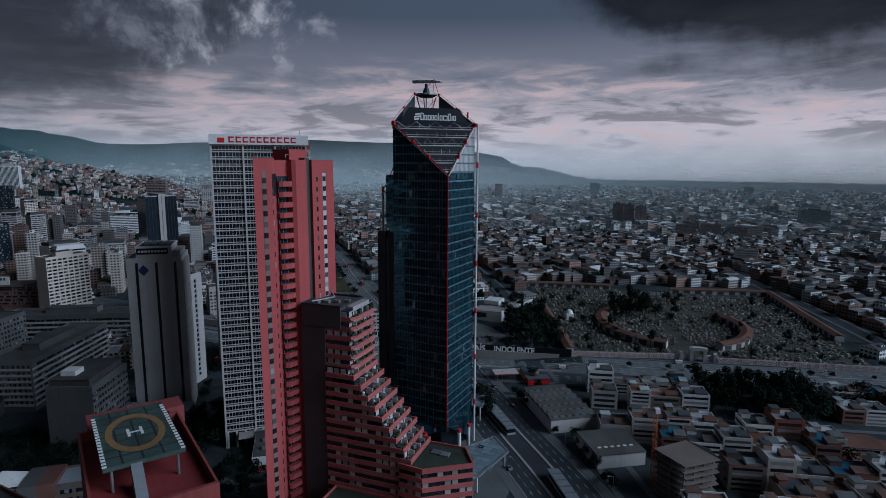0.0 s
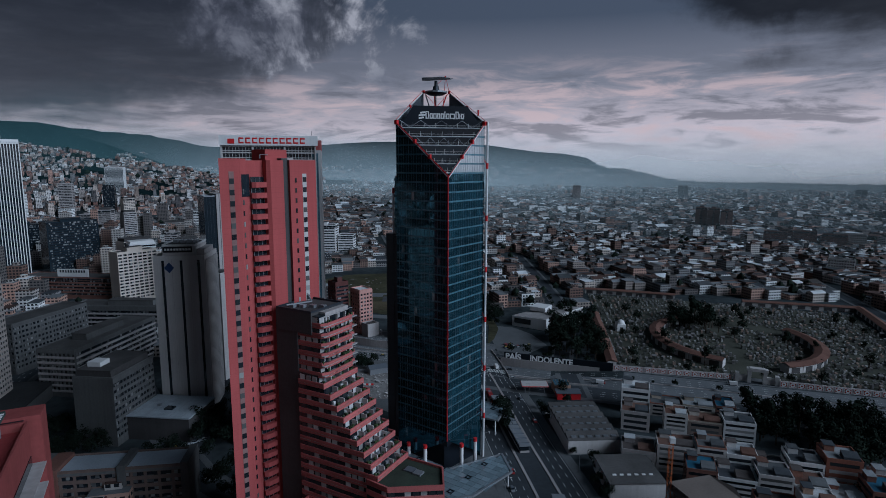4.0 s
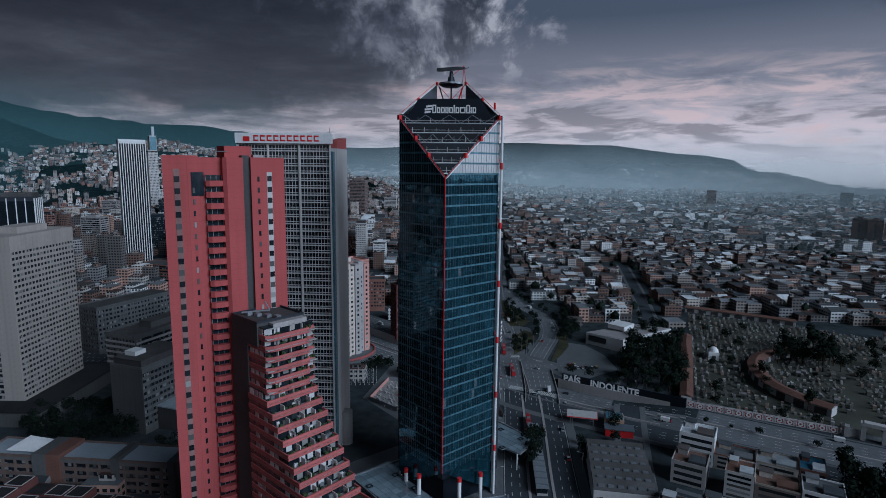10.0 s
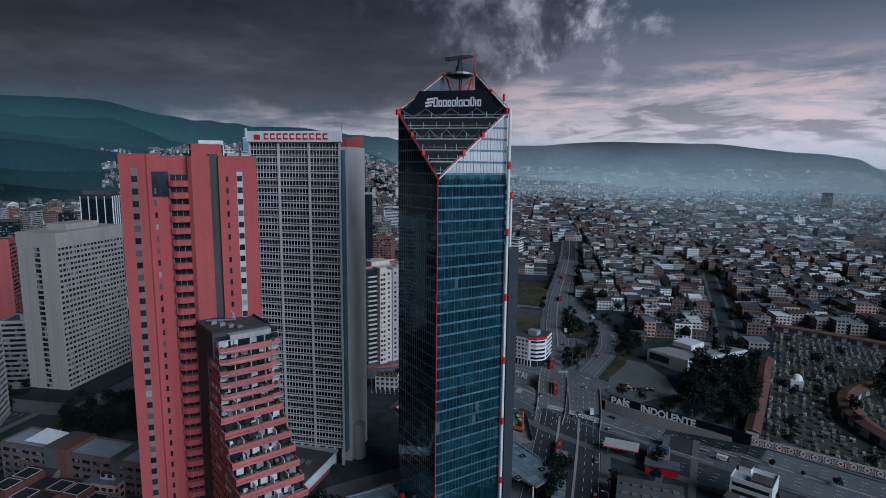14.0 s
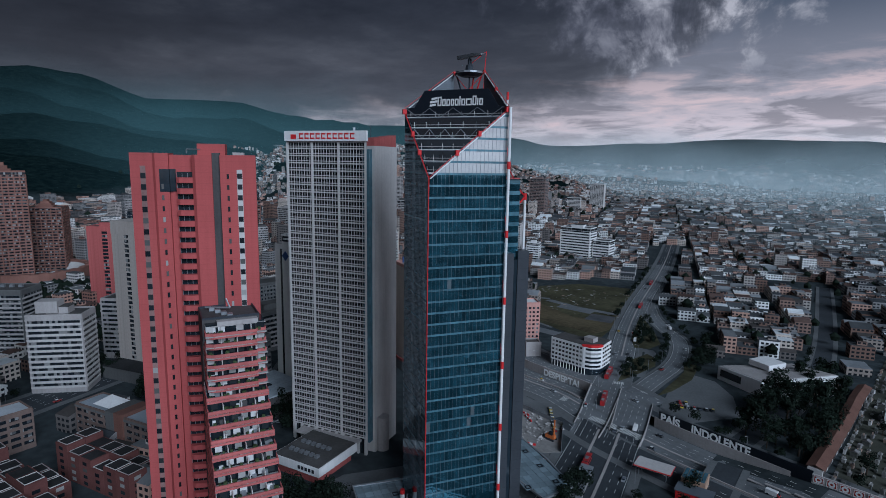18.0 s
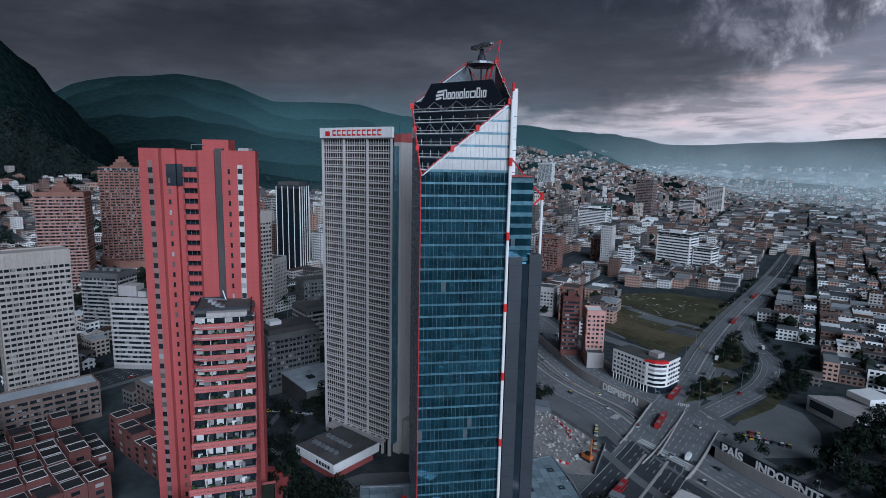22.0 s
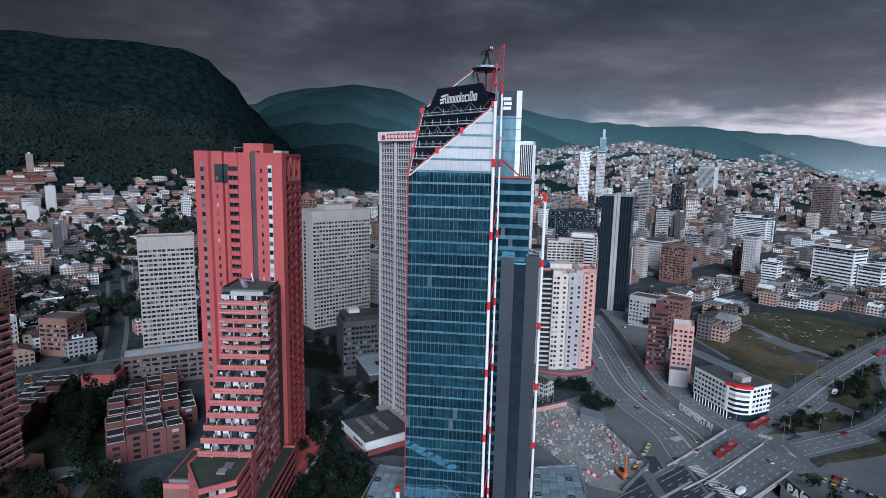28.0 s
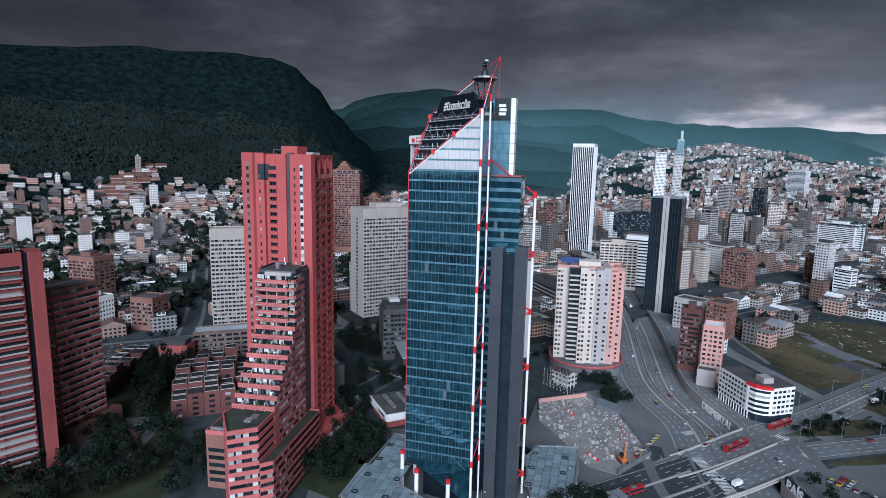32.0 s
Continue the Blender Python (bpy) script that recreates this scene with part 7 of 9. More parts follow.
part("roof_house", MB().box(21, 28, 8, 14, 20.5, 23.5), CONCRETE, t)
tower("slim_flats", "slim pink flats tower with a white roof", "apartment tower", -100.7, 457.8, 50, 12, 14, 36.5, PINK, ("grid", "slot", "", "grid"), 3.1, roof=WHITE)
tower("slim_flats", "slim brown brick tower beside pink flats", "apartment tower", -119.8, 454.2, 50, 11.5, 12, 43, DEEP_BRICK, ("band", "grid", "", "grid"), 3.1, top="house")
tower("old_flats", "old concrete flats with a painted blank gable", "apartment block", -215, 512, 30, 24, 16, 26, CONCRETE, ("grid", "", "", "grid"), 3.2)
tower("old_flats", "brown flats by the sunken avenue", "apartment block", -184, 521, 28, 16, 18, 30, BROWN_BRICK, ("grid", "grid", "", "grid"), 3.2)
tower("old_flats", "low painted annex of the pink flats", "annex", -92, 449.5, 50, 11, 9, 10, CONCRETE, ("", "grid", "", ""), 3.1)
t = thing("white_museum", pose(23, 505, 0, 0, 0, -24) @ Matrix.Diagonal((1.2, 0.8, 1.0, 1)), "white angular modern hall with dark strip windows", "museum")
part("wall", MB().prism([(0, 0), (27, -1), (40, 58), (14, 60)], -1, [9, 10, 13, 10]), WHITE, t)
part("roof", MB().prism([(0.9, 0.8), (26.2, 0), (39, 57), (14.4, 59.2)], [9, 10, 13, 10], [9.3, 10.3, 13.3, 10.3]), CONCRETE, t)
part("front_window", MB().box(2, 15, -0.75, -0.45, 3, 7.5), GLASS, t)
for k in range(3):
    part("strip_window", MB().prism([(28.0, 3), (28.15, 3), (39.2, 54), (39.0, 54)], 2.4 + 2.8 * k, 3.6 + 2.8 * k), GLASS, t)
part("roof_block", MB().box(8, 20, 20, 40, 11.5, 15), WHITE, t)

# ---- town houses near the path, copied from a few patterns ----
def gable(mb, w, d, z, rise, over=0.4):
    a, b, c, e = (-over, -over), (w + over, -over), (w + over, d + over), (-over, d + over)
    r0, r1 = (-over, d / 2), (w + over, d / 2)
    for dz in (0.0, 0.22):
        A = [(*a, z + dz), (*b, z + dz), (*r1, z + rise + dz), (*r0, z + rise + dz)]
        B = [(*c, z + dz), (*e, z + dz), (*r0, z + rise + dz), (*r1, z + rise + dz)]
        mb.quad(*A).quad(*B)
    mb.quad((*a, z), (*r0, z + rise), (*e, z)).quad((*b, z), (*c, z), (*r1, z + rise))


def house_pattern(i):
    r = random.Random(100 + i)
    w, d = 10.0, 12.0
    fl = (1, 2, 2, 3, 3, 4, 2, 3, 1, 2, 3, 2)[i]
    h = fl * 2.9 + 0.4
    kinds = ["gable", "flat", "tin", "flat", "terrace", "flat", "tin", "flat", "shed", "gable", "terrace", "tin"]
    k = kinds[i]
    names = {"gable": "tiled-roof plaster town house", "flat": "flat-roofed brick and plaster town house", "tin": "town house with a rusty sheet roof",
             "terrace": "town house with a set-back roof storey", "shed": "low workshop with a ridged sheet roof"}
    t = thing("workshop" if k == "shed" else "town_house", pose(0, 0, 0), names[k], "workshop" if k == "shed" else "house", "town houses")
    part("wall", MB().box(0, w, 0, d, -1.5, h), WALLMIX, t)
    roof = MB()
    if k == "gable":
        gable(roof, w, d, h, 2.2)
        part("roof", roof, TILE, t)
    elif k in ("tin", "shed"):
        n = 20
        for j in range(n + 1):
            dz = 0.22 * (j % 2)
            roof.v += [(w * j / n, -0.3, h + dz + 0.05), (w * j / n, d + 0.3, h + 1.25 + dz)]
        for j in range(n):
            roof.f.append((2 * j, 2 * j + 2, 2 * j + 3, 2 * j + 1))
            roof.mi.append(0)
        part("gable_wall", MB().prism([(0.05, 0.05), (w - 0.05, 0.05), (w - 0.05, d - 0.05), (0.05, d - 0.05)], h - 0.1, [h, h, h + 1.15, h + 1.15]), WALLMIX, t)
        part("roof", roof, ROOFMIX, t)
    else:
        part("parapet", MB().rim([(0, 0), (w, 0), (w, d), (0, d)], 0.25, h, h + 0.9), WALLMIX, t)
        part("roof", MB().box(0.2, w - 0.2, 0.2, d - 0.2, h, h + 0.12), ROOFMIX, t)
        if k == "terrace":
            part("roof_room", MB().box(1, w - 1, d * 0.45, d - 0.5, h, h + 2.7), WALLMIX, t)
            part("roof_cover", MB().box(0.6, w - 0.6, d * 0.4, d - 0.2, h + 2.7, h + 2.9), ROOFMIX, t)
        elif r.random() < 0.8:
            part("stair_hut", MB().box(1, 4, d - 4.2, d - 0.8, h, h + 2.4), WALLMIX, t)
        part("water_tank", MB().beam((w - 2.2, d - 2.5, h + 0.1), (w - 2.2, d - 2.5, h + 1.5), 0.7, 8), mat("tank_%d" % i, (0.03, 0.03, 0.035), 0.5), t)
    if k != "shed":
        for f in range(min(fl, 2) if fl < 4 else 4):
            z = 1.0 + 2.9 * f
            for u in (1.2, 5.6):
                part("window", MB().box(u, u + 2.6, -0.06, 0.1, z, z + 1.4), WINDOW, t)
            if f == 1:
                part("window", MB().box(-0.06, 0.1, 2.0, 4.6, z, z + 1.3), WINDOW, t)
    else:
        part("gate", MB().box(2, 7, -0.08, 0.1, -0.2, 2.9), ROOFMIX, t)
    return t


PATTERNS = [house_pattern(i) for i in range(12)]
used = set()
hr = random.Random(21)
for x, y, ang, w, d, h in NEAR_LOTS:
    opts = {True: (0, 8), False: (1, 2, 3, 4, 6, 7, 9, 10, 11)}[h < 6.4]
    i = hr.choice(opts if h < 11 else (3, 5, 7, 10))
    a = ang + (math.pi if hr.random() < 0.5 else 0.0)
    fx, fy = w * 0.97 / 10, d * 0.97 / 12
    m = Matrix.Translation((x, y, 0)) @ Matrix.Rotation(a, 4, "Z") @ Matrix.Diagonal((fx, fy, hr.uniform(0.9, 1.12), 1)) @ Matrix.Translation((-5, -6, 0))
    if i in used:
        copy_thing(PATTERNS[i], m @ Matrix.Diagonal((*(1 / q for q in PATTERNS[i].scale), 1)))
    else:
        used.add(i)
        PATTERNS[i].matrix_basis = m
for i, p in enumerate(PATTERNS):
    if i not in used:
        p.matrix_basis = pose(150 + 14 * i, 215, 0)


# ---- the packed quarter south of the avenue ----
def quarter_pattern(i):
    r = random.Random(300 + i)
    w, d, fl = 13.0, 15.0, (3, 4, 5, 4, 2, 3, 5)[i]
    h = fl * 2.95 + 0.3
    look_ = ("brick and plaster walk-up block with a stair hut", "white plaster walk-up block with ribbon windows", "tall narrow flats with dark roof", "office block with blue sheet roof", "old workshop house with tiled roof", "plain grey walk-up block with roof sheds", "flats with pale roof sheets")
    t = thing("walk_up_block", pose(0, 0, 0), look_[i], "apartment block", "quarter by the avenue")
    wall = (WALLMIX, WHITE, WALLMIX, BROWN_BRICK, WALLMIX, CONCRETE, PALE)[i]
    part("wall", MB().box(0, w, 0, d, -1.5, h), wall, t)
    if i == 4:
        g2 = MB()
        gable(g2, w, d, h, 2.6)
        part("roof", g2, TILE, t)
    else:
        part("parapet", MB().rim([(0, 0), (w, 0), (w, d), (0, d)], 0.3, h, h + 0.8), wall, t)
        part("roof", MB().box(0.25, w - 0.25, 0.25, d - 0.25, h, h + 0.12), BLUE_SHEET if i == 3 else ROOFMIX, t)
        part("stair_hut", MB().box(1.2, 5.0, d - 6, d - 1, h, h + 2.5), wall, t)
        part("hut_roof", MB().box(0.9, 5.3, d - 6.3, d - 0.7, h + 2.5, h + 2.7), ROOFMIX, t)
        part("roof_shed", MB().prism([(6.2, 1), (w - 0.8, 1), (w - 0.8, 6.5), (6.2, 6.5)], h + 0.1, [h + 1.5, h + 1.5, h + 2.3, h + 2.3]), ROOFMIX, t)
    for f in range(fl):
        z = 1.0 + 2.95 * f
        if i in (1, 3, 6):
            part("ribbon_window", MB().box(0.8, w - 0.8, -0.05, 0.1, z, z + 1.35), WINDOW, t)
            part("ribbon_window", MB().box(-0.05, 0.1, 0.8, d - 0.8, z, z + 1.35), WINDOW, t)
        else:
            part("ribbon_window", MB().box(1.2, w - 1.4, -0.05, 0.1, z, z + 1.4), WINDOW, t)
            if f % 2:
                part("window", MB().box(-0.05, 0.1, 3, 6, z, z + 1.4), WINDOW, t)
    return t


BLUE_SHEET = mat("blue_sheet", (0.035, 0.12, 0.19), 0.5, stain=0.2, amt=0.4)
QUART = [quarter_pattern(i) for i in range(7)]
seen = set()
qr = random.Random(77)
TAKEN = [[(52, 270), (84, 276), (78, 330), (44, 324)], [(68, 240), (100, 244), (98, 276), (66, 274)], [(92, 208), (122, 212), (124, 242), (88, 240)],
         [(146, 312), (183, 276), (218, 296), (228, 350), (156, 352)], [(84, 222), (96, 222), (96, 236), (84, 236)]]


def place_block(i, x, y, ang, fx, fy, fz):
    m = pose(x, y, 0, 0, 0, ang) @ Matrix.Diagonal((fx, fy, fz, 1))
    if i in seen:
        copy_thing(QUART[i], m @ Matrix.Diagonal((*(1 / q for q in QUART[i].scale), 1)))
    else:
        seen.add(i)
        QUART[i].matrix_basis = m


v, row = 0.0, 0
qa = radians(-8.4)
while v > -150:
    u = 0.0
    while u < 236:
        w = qr.uniform(9.5, 17)
        d = qr.uniform(12.5, 16)
        x, y = 90 + u * math.cos(qa) - v * math.sin(qa), 336 + u * math.sin(qa) + v * math.cos(qa)
        cx, cy = x + w / 2, y + d / 2
        u += w + (0.1 if qr.random() < 0.86 else 7)
        if not in_poly(cx, cy, QUARTER) or any(in_poly(cx + a, cy + b, p) for p in TAKEN for a in (-4, 4) for b in (-5, 5)) or seg_dist(cx, cy, SIDE[2]) < 12:
            continue
        far_side = cx > 190
        i = qr.choice((4, 4, 0, 5)) if far_side and row > 2 else qr.choice((0, 1, 2, 3, 5, 6, 0, 5))
        place_block(i, x, y, -8.4 + qr.uniform(-1, 1), w / 13 * 0.99, d / 15, qr.uniform(0.75, 1.15) if not far_side else qr.uniform(0.6, 0.9))
    v -= 16.2 if row % 2 else 23.0
    row += 1
for i, p in enumerate(QUART):
    if i not in seen:
        place_block(i, 232 + 16 * i, 226, -8, 1, 1, 0.8)

# ---- avenue walls, bridge, murals ----
def wall_run(name, label, pts, z0, z1, ma, thick=0.6):
    mb = MB()
    for (ax, ay), (bx, by) in zip(pts, pts[1:]):
        d = Vector((bx - ax, by - ay)).normalized()
        n = Vector((-d.y, d.x)) * thick / 2
        a, b = Vector((ax, ay)) - d * 0.1, Vector((bx, by)) + d * 0.1
        mb.prism([tuple(a - n), tuple(b - n), tuple(b + n), tuple(a + n)], z0, z1)
    return solid(name, mb, ma, label, "wall")


def lettering(name, text, label, x, y, z, rz, size, ma, wide=1.0):
    cu = bpy.data.curves.new(name, "FONT")
    cu.body, cu.size, cu.extrude, cu.offset = text, size, 0.05, 0.22
    cu.materials.append(ma)
    ob = new(name, cu)
    ob.matrix_basis = pose(x, y, z, 90, 0, rz) @ Matrix.Diagonal((wide, 1, 1, 1))
    return tagged(ob, label, "mural")


for side in (-1, 1):
    pts = []
    s = 0.0
    L = length(AVE26)
    while s < L:
        p, u, n = along(AVE26, s)
        q = p + n * (-17.2 if side < 0 else south_side(p.x) + 0.5)
        if -310 < p.x < 86 and seg_dist(q.x, q.y, NORTH) > 9.6 and seg_dist(q.x, q.y, DECK) > 10.4:
            pts.append((q.x, q.y))
        elif len(pts) > 1:
            wall_run("retaining_wall", "grey concrete retaining wall beside the sunken avenue", pts, -6, 1.0, CONCRETE)
            pts = []
        else:
            pts = []
        s += 4


def wall_point(x):
    """Point just before the north retaining wall at the given x."""
    q = 0.0
    while along(AVE26, q)[0].x > x:
        q += 1.0
    p, u, n = along(AVE26, q)
    return p - n * 16.1


p0, p1 = wall_point(-71), wall_point(-37)
lettering("mural_lettering", "DESPIERTA!", "white painted mural letters on the avenue wall", p0.x, p0.y, -4.2, math.degrees(math.atan2(p1.y - p0.y, p1.x - p0.x)), 6.0, MURALWHITE, 0.95)
# mural wall north of the avenue, in front of the trees
wall_run("mural_wall", "dark painted wall with white mural letters", [(20, 416), (95, 403.5)], -1, 5.2, SIGN_BLACK)
lettering("mural_lettering", "PAÍS", "white mural letters on a dark wall", 21.0, 415.4, 0.4, -9.46, 6.0, MURALWHITE, 1.0)
lettering("mural_lettering", "INDOLENTE", "white mural letters on a dark wall", 38.5, 412.5, 0.4, -9.46, 6.0, MURALWHITE, 0.92)
# cemetery wall with framed red and white panels
cw = [(95, 403.5), (170, 398), (196, 390), (303, 372)]
wall_run("cemetery_wall", "pale cemetery wall with painted panels", [cw[0], cw[1]], -1, 4.0, PALE)
wall_run("cemetery_wall", "pale cemetery wall with painted panels", [cw[2], cw[3]], -1, 4.0, PALE)
MURAL_RED = mat("mural_red", (0.30, 0.05, 0.04), 0.8, amt=0.4)
pan = MB().box(0, 4.2, -0.12, 0, 0, 3.4).mesh("wall_panel", MURAL_RED)
pin = MB()
for i in range(12):
    a0, a1 = 2 * math.pi * i / 12, 2 * math.pi * (i + 1) / 12
    pin.quad(*[(2.1 + r * 1.1 * math.cos(a), -0.16, 1.7 + r * math.sin(a)) for r, a in ((0.55, a0), (0.55, a1), (1.25, a1), (1.25, a0))])
pin.box(0.1, 4.1, -0.18, -0.1, 0.05, 0.4).box(0.1, 4.1, -0.18, -0.1, 3.0, 3.35).box(0.1, 0.4, -0.18, -0.1, 0.4, 3.0).box(3.8, 4.1, -0.18, -0.1, 0.4, 3.0)
pinm = pin.mesh("panel_ornament", WHITE)
for a, b in ((cw[0], cw[1]), (cw[2], cw[3])):
    L = math.hypot(b[0] - a[0], b[1] - a[1])
    ang = math.degrees(math.atan2(b[1] - a[1], b[0] - a[0]))
    for i in range(int(L // 5)):
        f = (i * 5 + 0.4) / L
        t = thing("wall_panel", pose(a[0] + (b[0] - a[0]) * f, a[1] + (b[1] - a[1]) * f, 0.3, 0, 0, ang) @ Matrix.Translation((0, -0.31, 0)), "red mural panel with white ring and frame", "mural", "cemetery wall panels")
        part("panel", pan, None, t)
        part("ornament", pinm, None, t)
t = thing("cemetery_gate", pose(172, 397.5, 0, 0, 0, -14), "pale neoclassical cemetery gate with arch", "gate")
for u in (0, 7, 16, 23):
    part("pier", MB().box(u, u + 2.2, -1.5, 2, -1, 8 if u in (7, 16) else 6), PALE, t)
part("lintel", MB().box(6.5, 18.7, -1.8, 2.3, 8, 9.6).prism([(8, -1.8), (17, -1.8), (17, 2.3), (8, 2.3)], 9.6, [10, 10, 10, 10]), PALE, t)
part("side_wall", MB().box(-1, 7, -0.4, 0.6, -1, 4.6), PALE, t)
part("side_wall", MB().box(18, 26, -0.4, 0.6, -1, 4.6), PALE, t)


# ---- cemetery ----
def gallery(name, pts, width, h, label):
    """Burial gallery: wall, arches and a clay-tiled roof along a line."""
    t = thing(name, pose(0, 0, 0), label, "gallery")
    for (ax, ay), (bx, by) in zip(pts, pts[1:]):
        d = Vector((bx - ax, by - ay))
        L = d.length
        d.normalize()
        n = Vector((-d.y, d.x)) * width / 2
        a, b = Vector((ax, ay)) - d * 0.06, Vector((bx, by)) + d * 0.06
        part("wall", MB().prism([tuple(a - n * 0.85), tuple(b - n * 0.85), tuple(b + n * 0.85), tuple(a + n * 0.85)], -1, h), PALE, t)
        rf = MB()
        for dz in (0.0, 0.3):
            for sg in (-1, 1):
                e0, e1 = a + n * sg * 1.1, b + n * sg * 1.1
                q = [(e0.x, e0.y, h - 0.1 + dz), (e1.x, e1.y, h - 0.1 + dz), (b.x, b.y, h + 1.3 + dz), (a.x, a.y, h + 1.3 + dz)]
                rf.quad(*(q if sg < 0 else reversed(q)))
        part("roof", rf, TILE, t)
        k = max(1, int(L / 9))
        for i in range(k):
            for sg in (-1, 1):
                c = a + d * (L * (i + 0.5) / k) + n * sg * 0.87
                e = d * 3.2
                m = n.normalized() * 0.12 * sg
                part("niche", MB().prism([tuple(c - e), tuple(c + e), tuple(c + e + m), tuple(c - e + m)] if sg < 0 else [tuple(c - e + m), tuple(c + e + m), tuple(c + e), tuple(c - e)], 0.3, h - 1.0), DARK, t)
    return t


def arc(cx, cy, rx, ry, a0, a1, n):
    return [(cx + rx * math.cos(radians(a0 + (a1 - a0) * i / n)), cy + ry * math.sin(radians(a0 + (a1 - a0) * i / n))) for i in range(n + 1)]


gallery("burial_gallery", arc(196, 480, 56, 62, 246, 112, 12), 9, 5.2, "curved burial gallery with clay-tile roof")
gallery("burial_gallery", arc(196, 480, 60, 64, 284, 388, 10), 9, 5.2, "curved burial gallery with clay-tile roof")
gallery("burial_gallery", [(95, 408), (96, 440), (97, 480), (97, 520), (98, 545)], 7, 4.6, "long straight burial gallery with clay-tile roof")
gallery("burial_gallery", [(99, 648), (130, 644), (160, 638), (190, 632)], 7, 4.6, "long straight burial gallery with clay-tile roof")
gallery("burial_gallery", [(250, 614), (285, 610), (320, 606), (352, 602)], 7, 4.6, "long straight burial gallery with clay-tile roof")
gallery("burial_gallery", [(352, 604), (343, 560), (332, 510), (318, 440)], 8, 4.6, "long straight burial gallery with clay-tile roof")
cem = [(101, 408), (196, 400), (303, 380), (340, 590), (190, 626), (101, 640)]
solid("cemetery_ground", MB().prism(cem, -0.4, 0.12), mat("cemetery_soil", (0.075, 0.075, 0.06), 0.95, stain=0.05, amt=0.6), "dark trodden soil of the cemetery", "ground")
cr = random.Random(4)
tm = MB()
vault = MB()
vault.box(0, 2.6, 0, 3.2, -0.2, 2.6)
gable(vault, 2.6, 3.2, 2.6, 0.8, 0.15)
vm = vault.mesh("wall", TOMB)
door = MB().box(0.9, 1.7, -0.06, 0.05, 0, 1.9).mesh("door", DARK)
nv = 0
for iy in range(60):
    for ix in range(60):
        x, y = 102 + ix * 4.2 + cr.uniform(-0.8, 0.8), 382 + iy * 4.4 + cr.uniform(-0.8, 0.8)
        if not in_poly(x, y, cem) or seg_dist(x, y, [(188, 396), (196, 480), (200, 625)]) < 5:
            continue
        e = ((x - 196) / 58) ** 2 + ((y - 480) / 63) ** 2
        if 0.72 < e < 1.25 or cr.random() < 0.22:
            continue
        a = 0.1 * cr.uniform(-1, 1) - 0.12
        if cr.random() < 0.04 and nv < 42:
            nv += 1
            v = thing("mausoleum", pose(x, y, 0, 0, 0, math.degrees(a) + cr.choice((0, 90, 180))), "small stone family tomb with pitched top", "tomb", "cemetery tombs")
            part("wall", vm, None, v)
            part("door", door, None, v)
            continue
        w, d, h = cr.uniform(0.9, 1.8), cr.uniform(1.8, 2.6), cr.choice((0.5, 0.8, 1.2, 1.8, 2.4))
        c, s_ = math.cos(a), math.sin(a)
        tm.prism([(x + px * c - py * s_, y + px * s_ + py * c) for px, py in ((-w / 2, -d / 2), (w / 2, -d / 2), (w / 2, d / 2), (-w / 2, d / 2))], 0, h)
        if cr.random() < 0.5:
            tm.box(x - 0.35, x + 0.35, y - d / 2, y - d / 2 + 0.3, h, h + cr.uniform(0.6, 1.5))
solid("gravestone_rows", tm, TOMB, "crowded pale and dark gravestones", "gravestones", kind="stuff")
t = thing("chapel", pose(112, 500, 0, 0, 0, 4), "small white domed cemetery chapel", "chapel")
part("wall", MB().box(0, 7, 0, 10, -1, 6), WHITE, t)
dm = MB()
for i in range(5):
    r0, r1 = 3.4 * math.cos(i * 0.31), 3.4 * math.cos((i + 1) * 0.31)
    dm.beam((3.5, 4, 6 + 3.4 * math.sin(i * 0.31)), (3.5, 4, 6 + 3.4 * math.sin((i + 1) * 0.31)), r0, 12, r2=max(r1, 0.05))
part("dome", dm, WHITE, t)
part("door", MB().box(2.2, 4.8, -0.1, 0.1, 0, 3.6), DARK, t)

# ---- open field, lawns, building site ----
FIELD = [(-72, 516), (-79, 556), (-93, 606), (-132, 726), (-192, 704), (-218, 660), (-163, 540)]
solid("field", MB().prism(FIELD, -0.4, 0.12), GRASS, "patchy grass field behind a kerb", "field")
solid("field_track", MB().prism([(-176, 606), (-136, 599), (-97, 604), (-98, 611), (-136, 607), (-172, 614)], -0.3, 0.22), CONCRETE_ROAD, "bare strip across the grass field", "track")
solid("dry_grass", MB().prism([(-152, 541), (-84, 536), (-80, 556), (-89, 592), (-122, 570), (-186, 598), (-183, 580)], -0.3, 0.18), mat("dry_grass", (0.086, 0.070, 0.042), 0.95, stain=0.04, grain=0.3, amt=1.0, bump=0.4), "dry brownish grass along the front of the field", "field")
solid("concrete_pad", MB().prism([(-112, 571), (-116, 593), (-94, 598), (-88, 576)], -0.3, 0.24), mat("old_pad", (0.085, 0.085, 0.09), 0.9, stain=0.08, amt=0.6), "old dark concrete pad on the field", "pad")
solid("concrete_pad", MB().prism([(-153, 591), (-154, 603), (-118, 601), (-117, 591)], -0.3, 0.26), CONCRETE_ROAD, "broken pale concrete pad on the field", "pad")
solid("field_track", MB().prism([(-198, 606), (-196, 612), (-178, 618), (-173, 613)], -0.3, 0.20), CONCRETE_ROAD, "bare strip at the edge of the field", "track")
solid("service_lane", MB().prism([(-160, 521), (-62, 519), (-60, 508), (-140, 509)], -0.3, 0.16), CONCRETE_ROAD, "narrow grey lane in front of the field", "road")
fr = random.Random(9)
db = MB()
for i in range(260):
    x, y, s = fr.uniform(-215, -90), fr.uniform(580, 700), fr.uniform(0.3, 1.5)
    if noise.noise(Vector((x / 24, y / 24, 4.4))) < 0.05:
        continue
    if in_poly(x, y, FIELD):
        db.box(x, x + s * 2, y, y + s, 0, fr.uniform(0.2, 0.5))
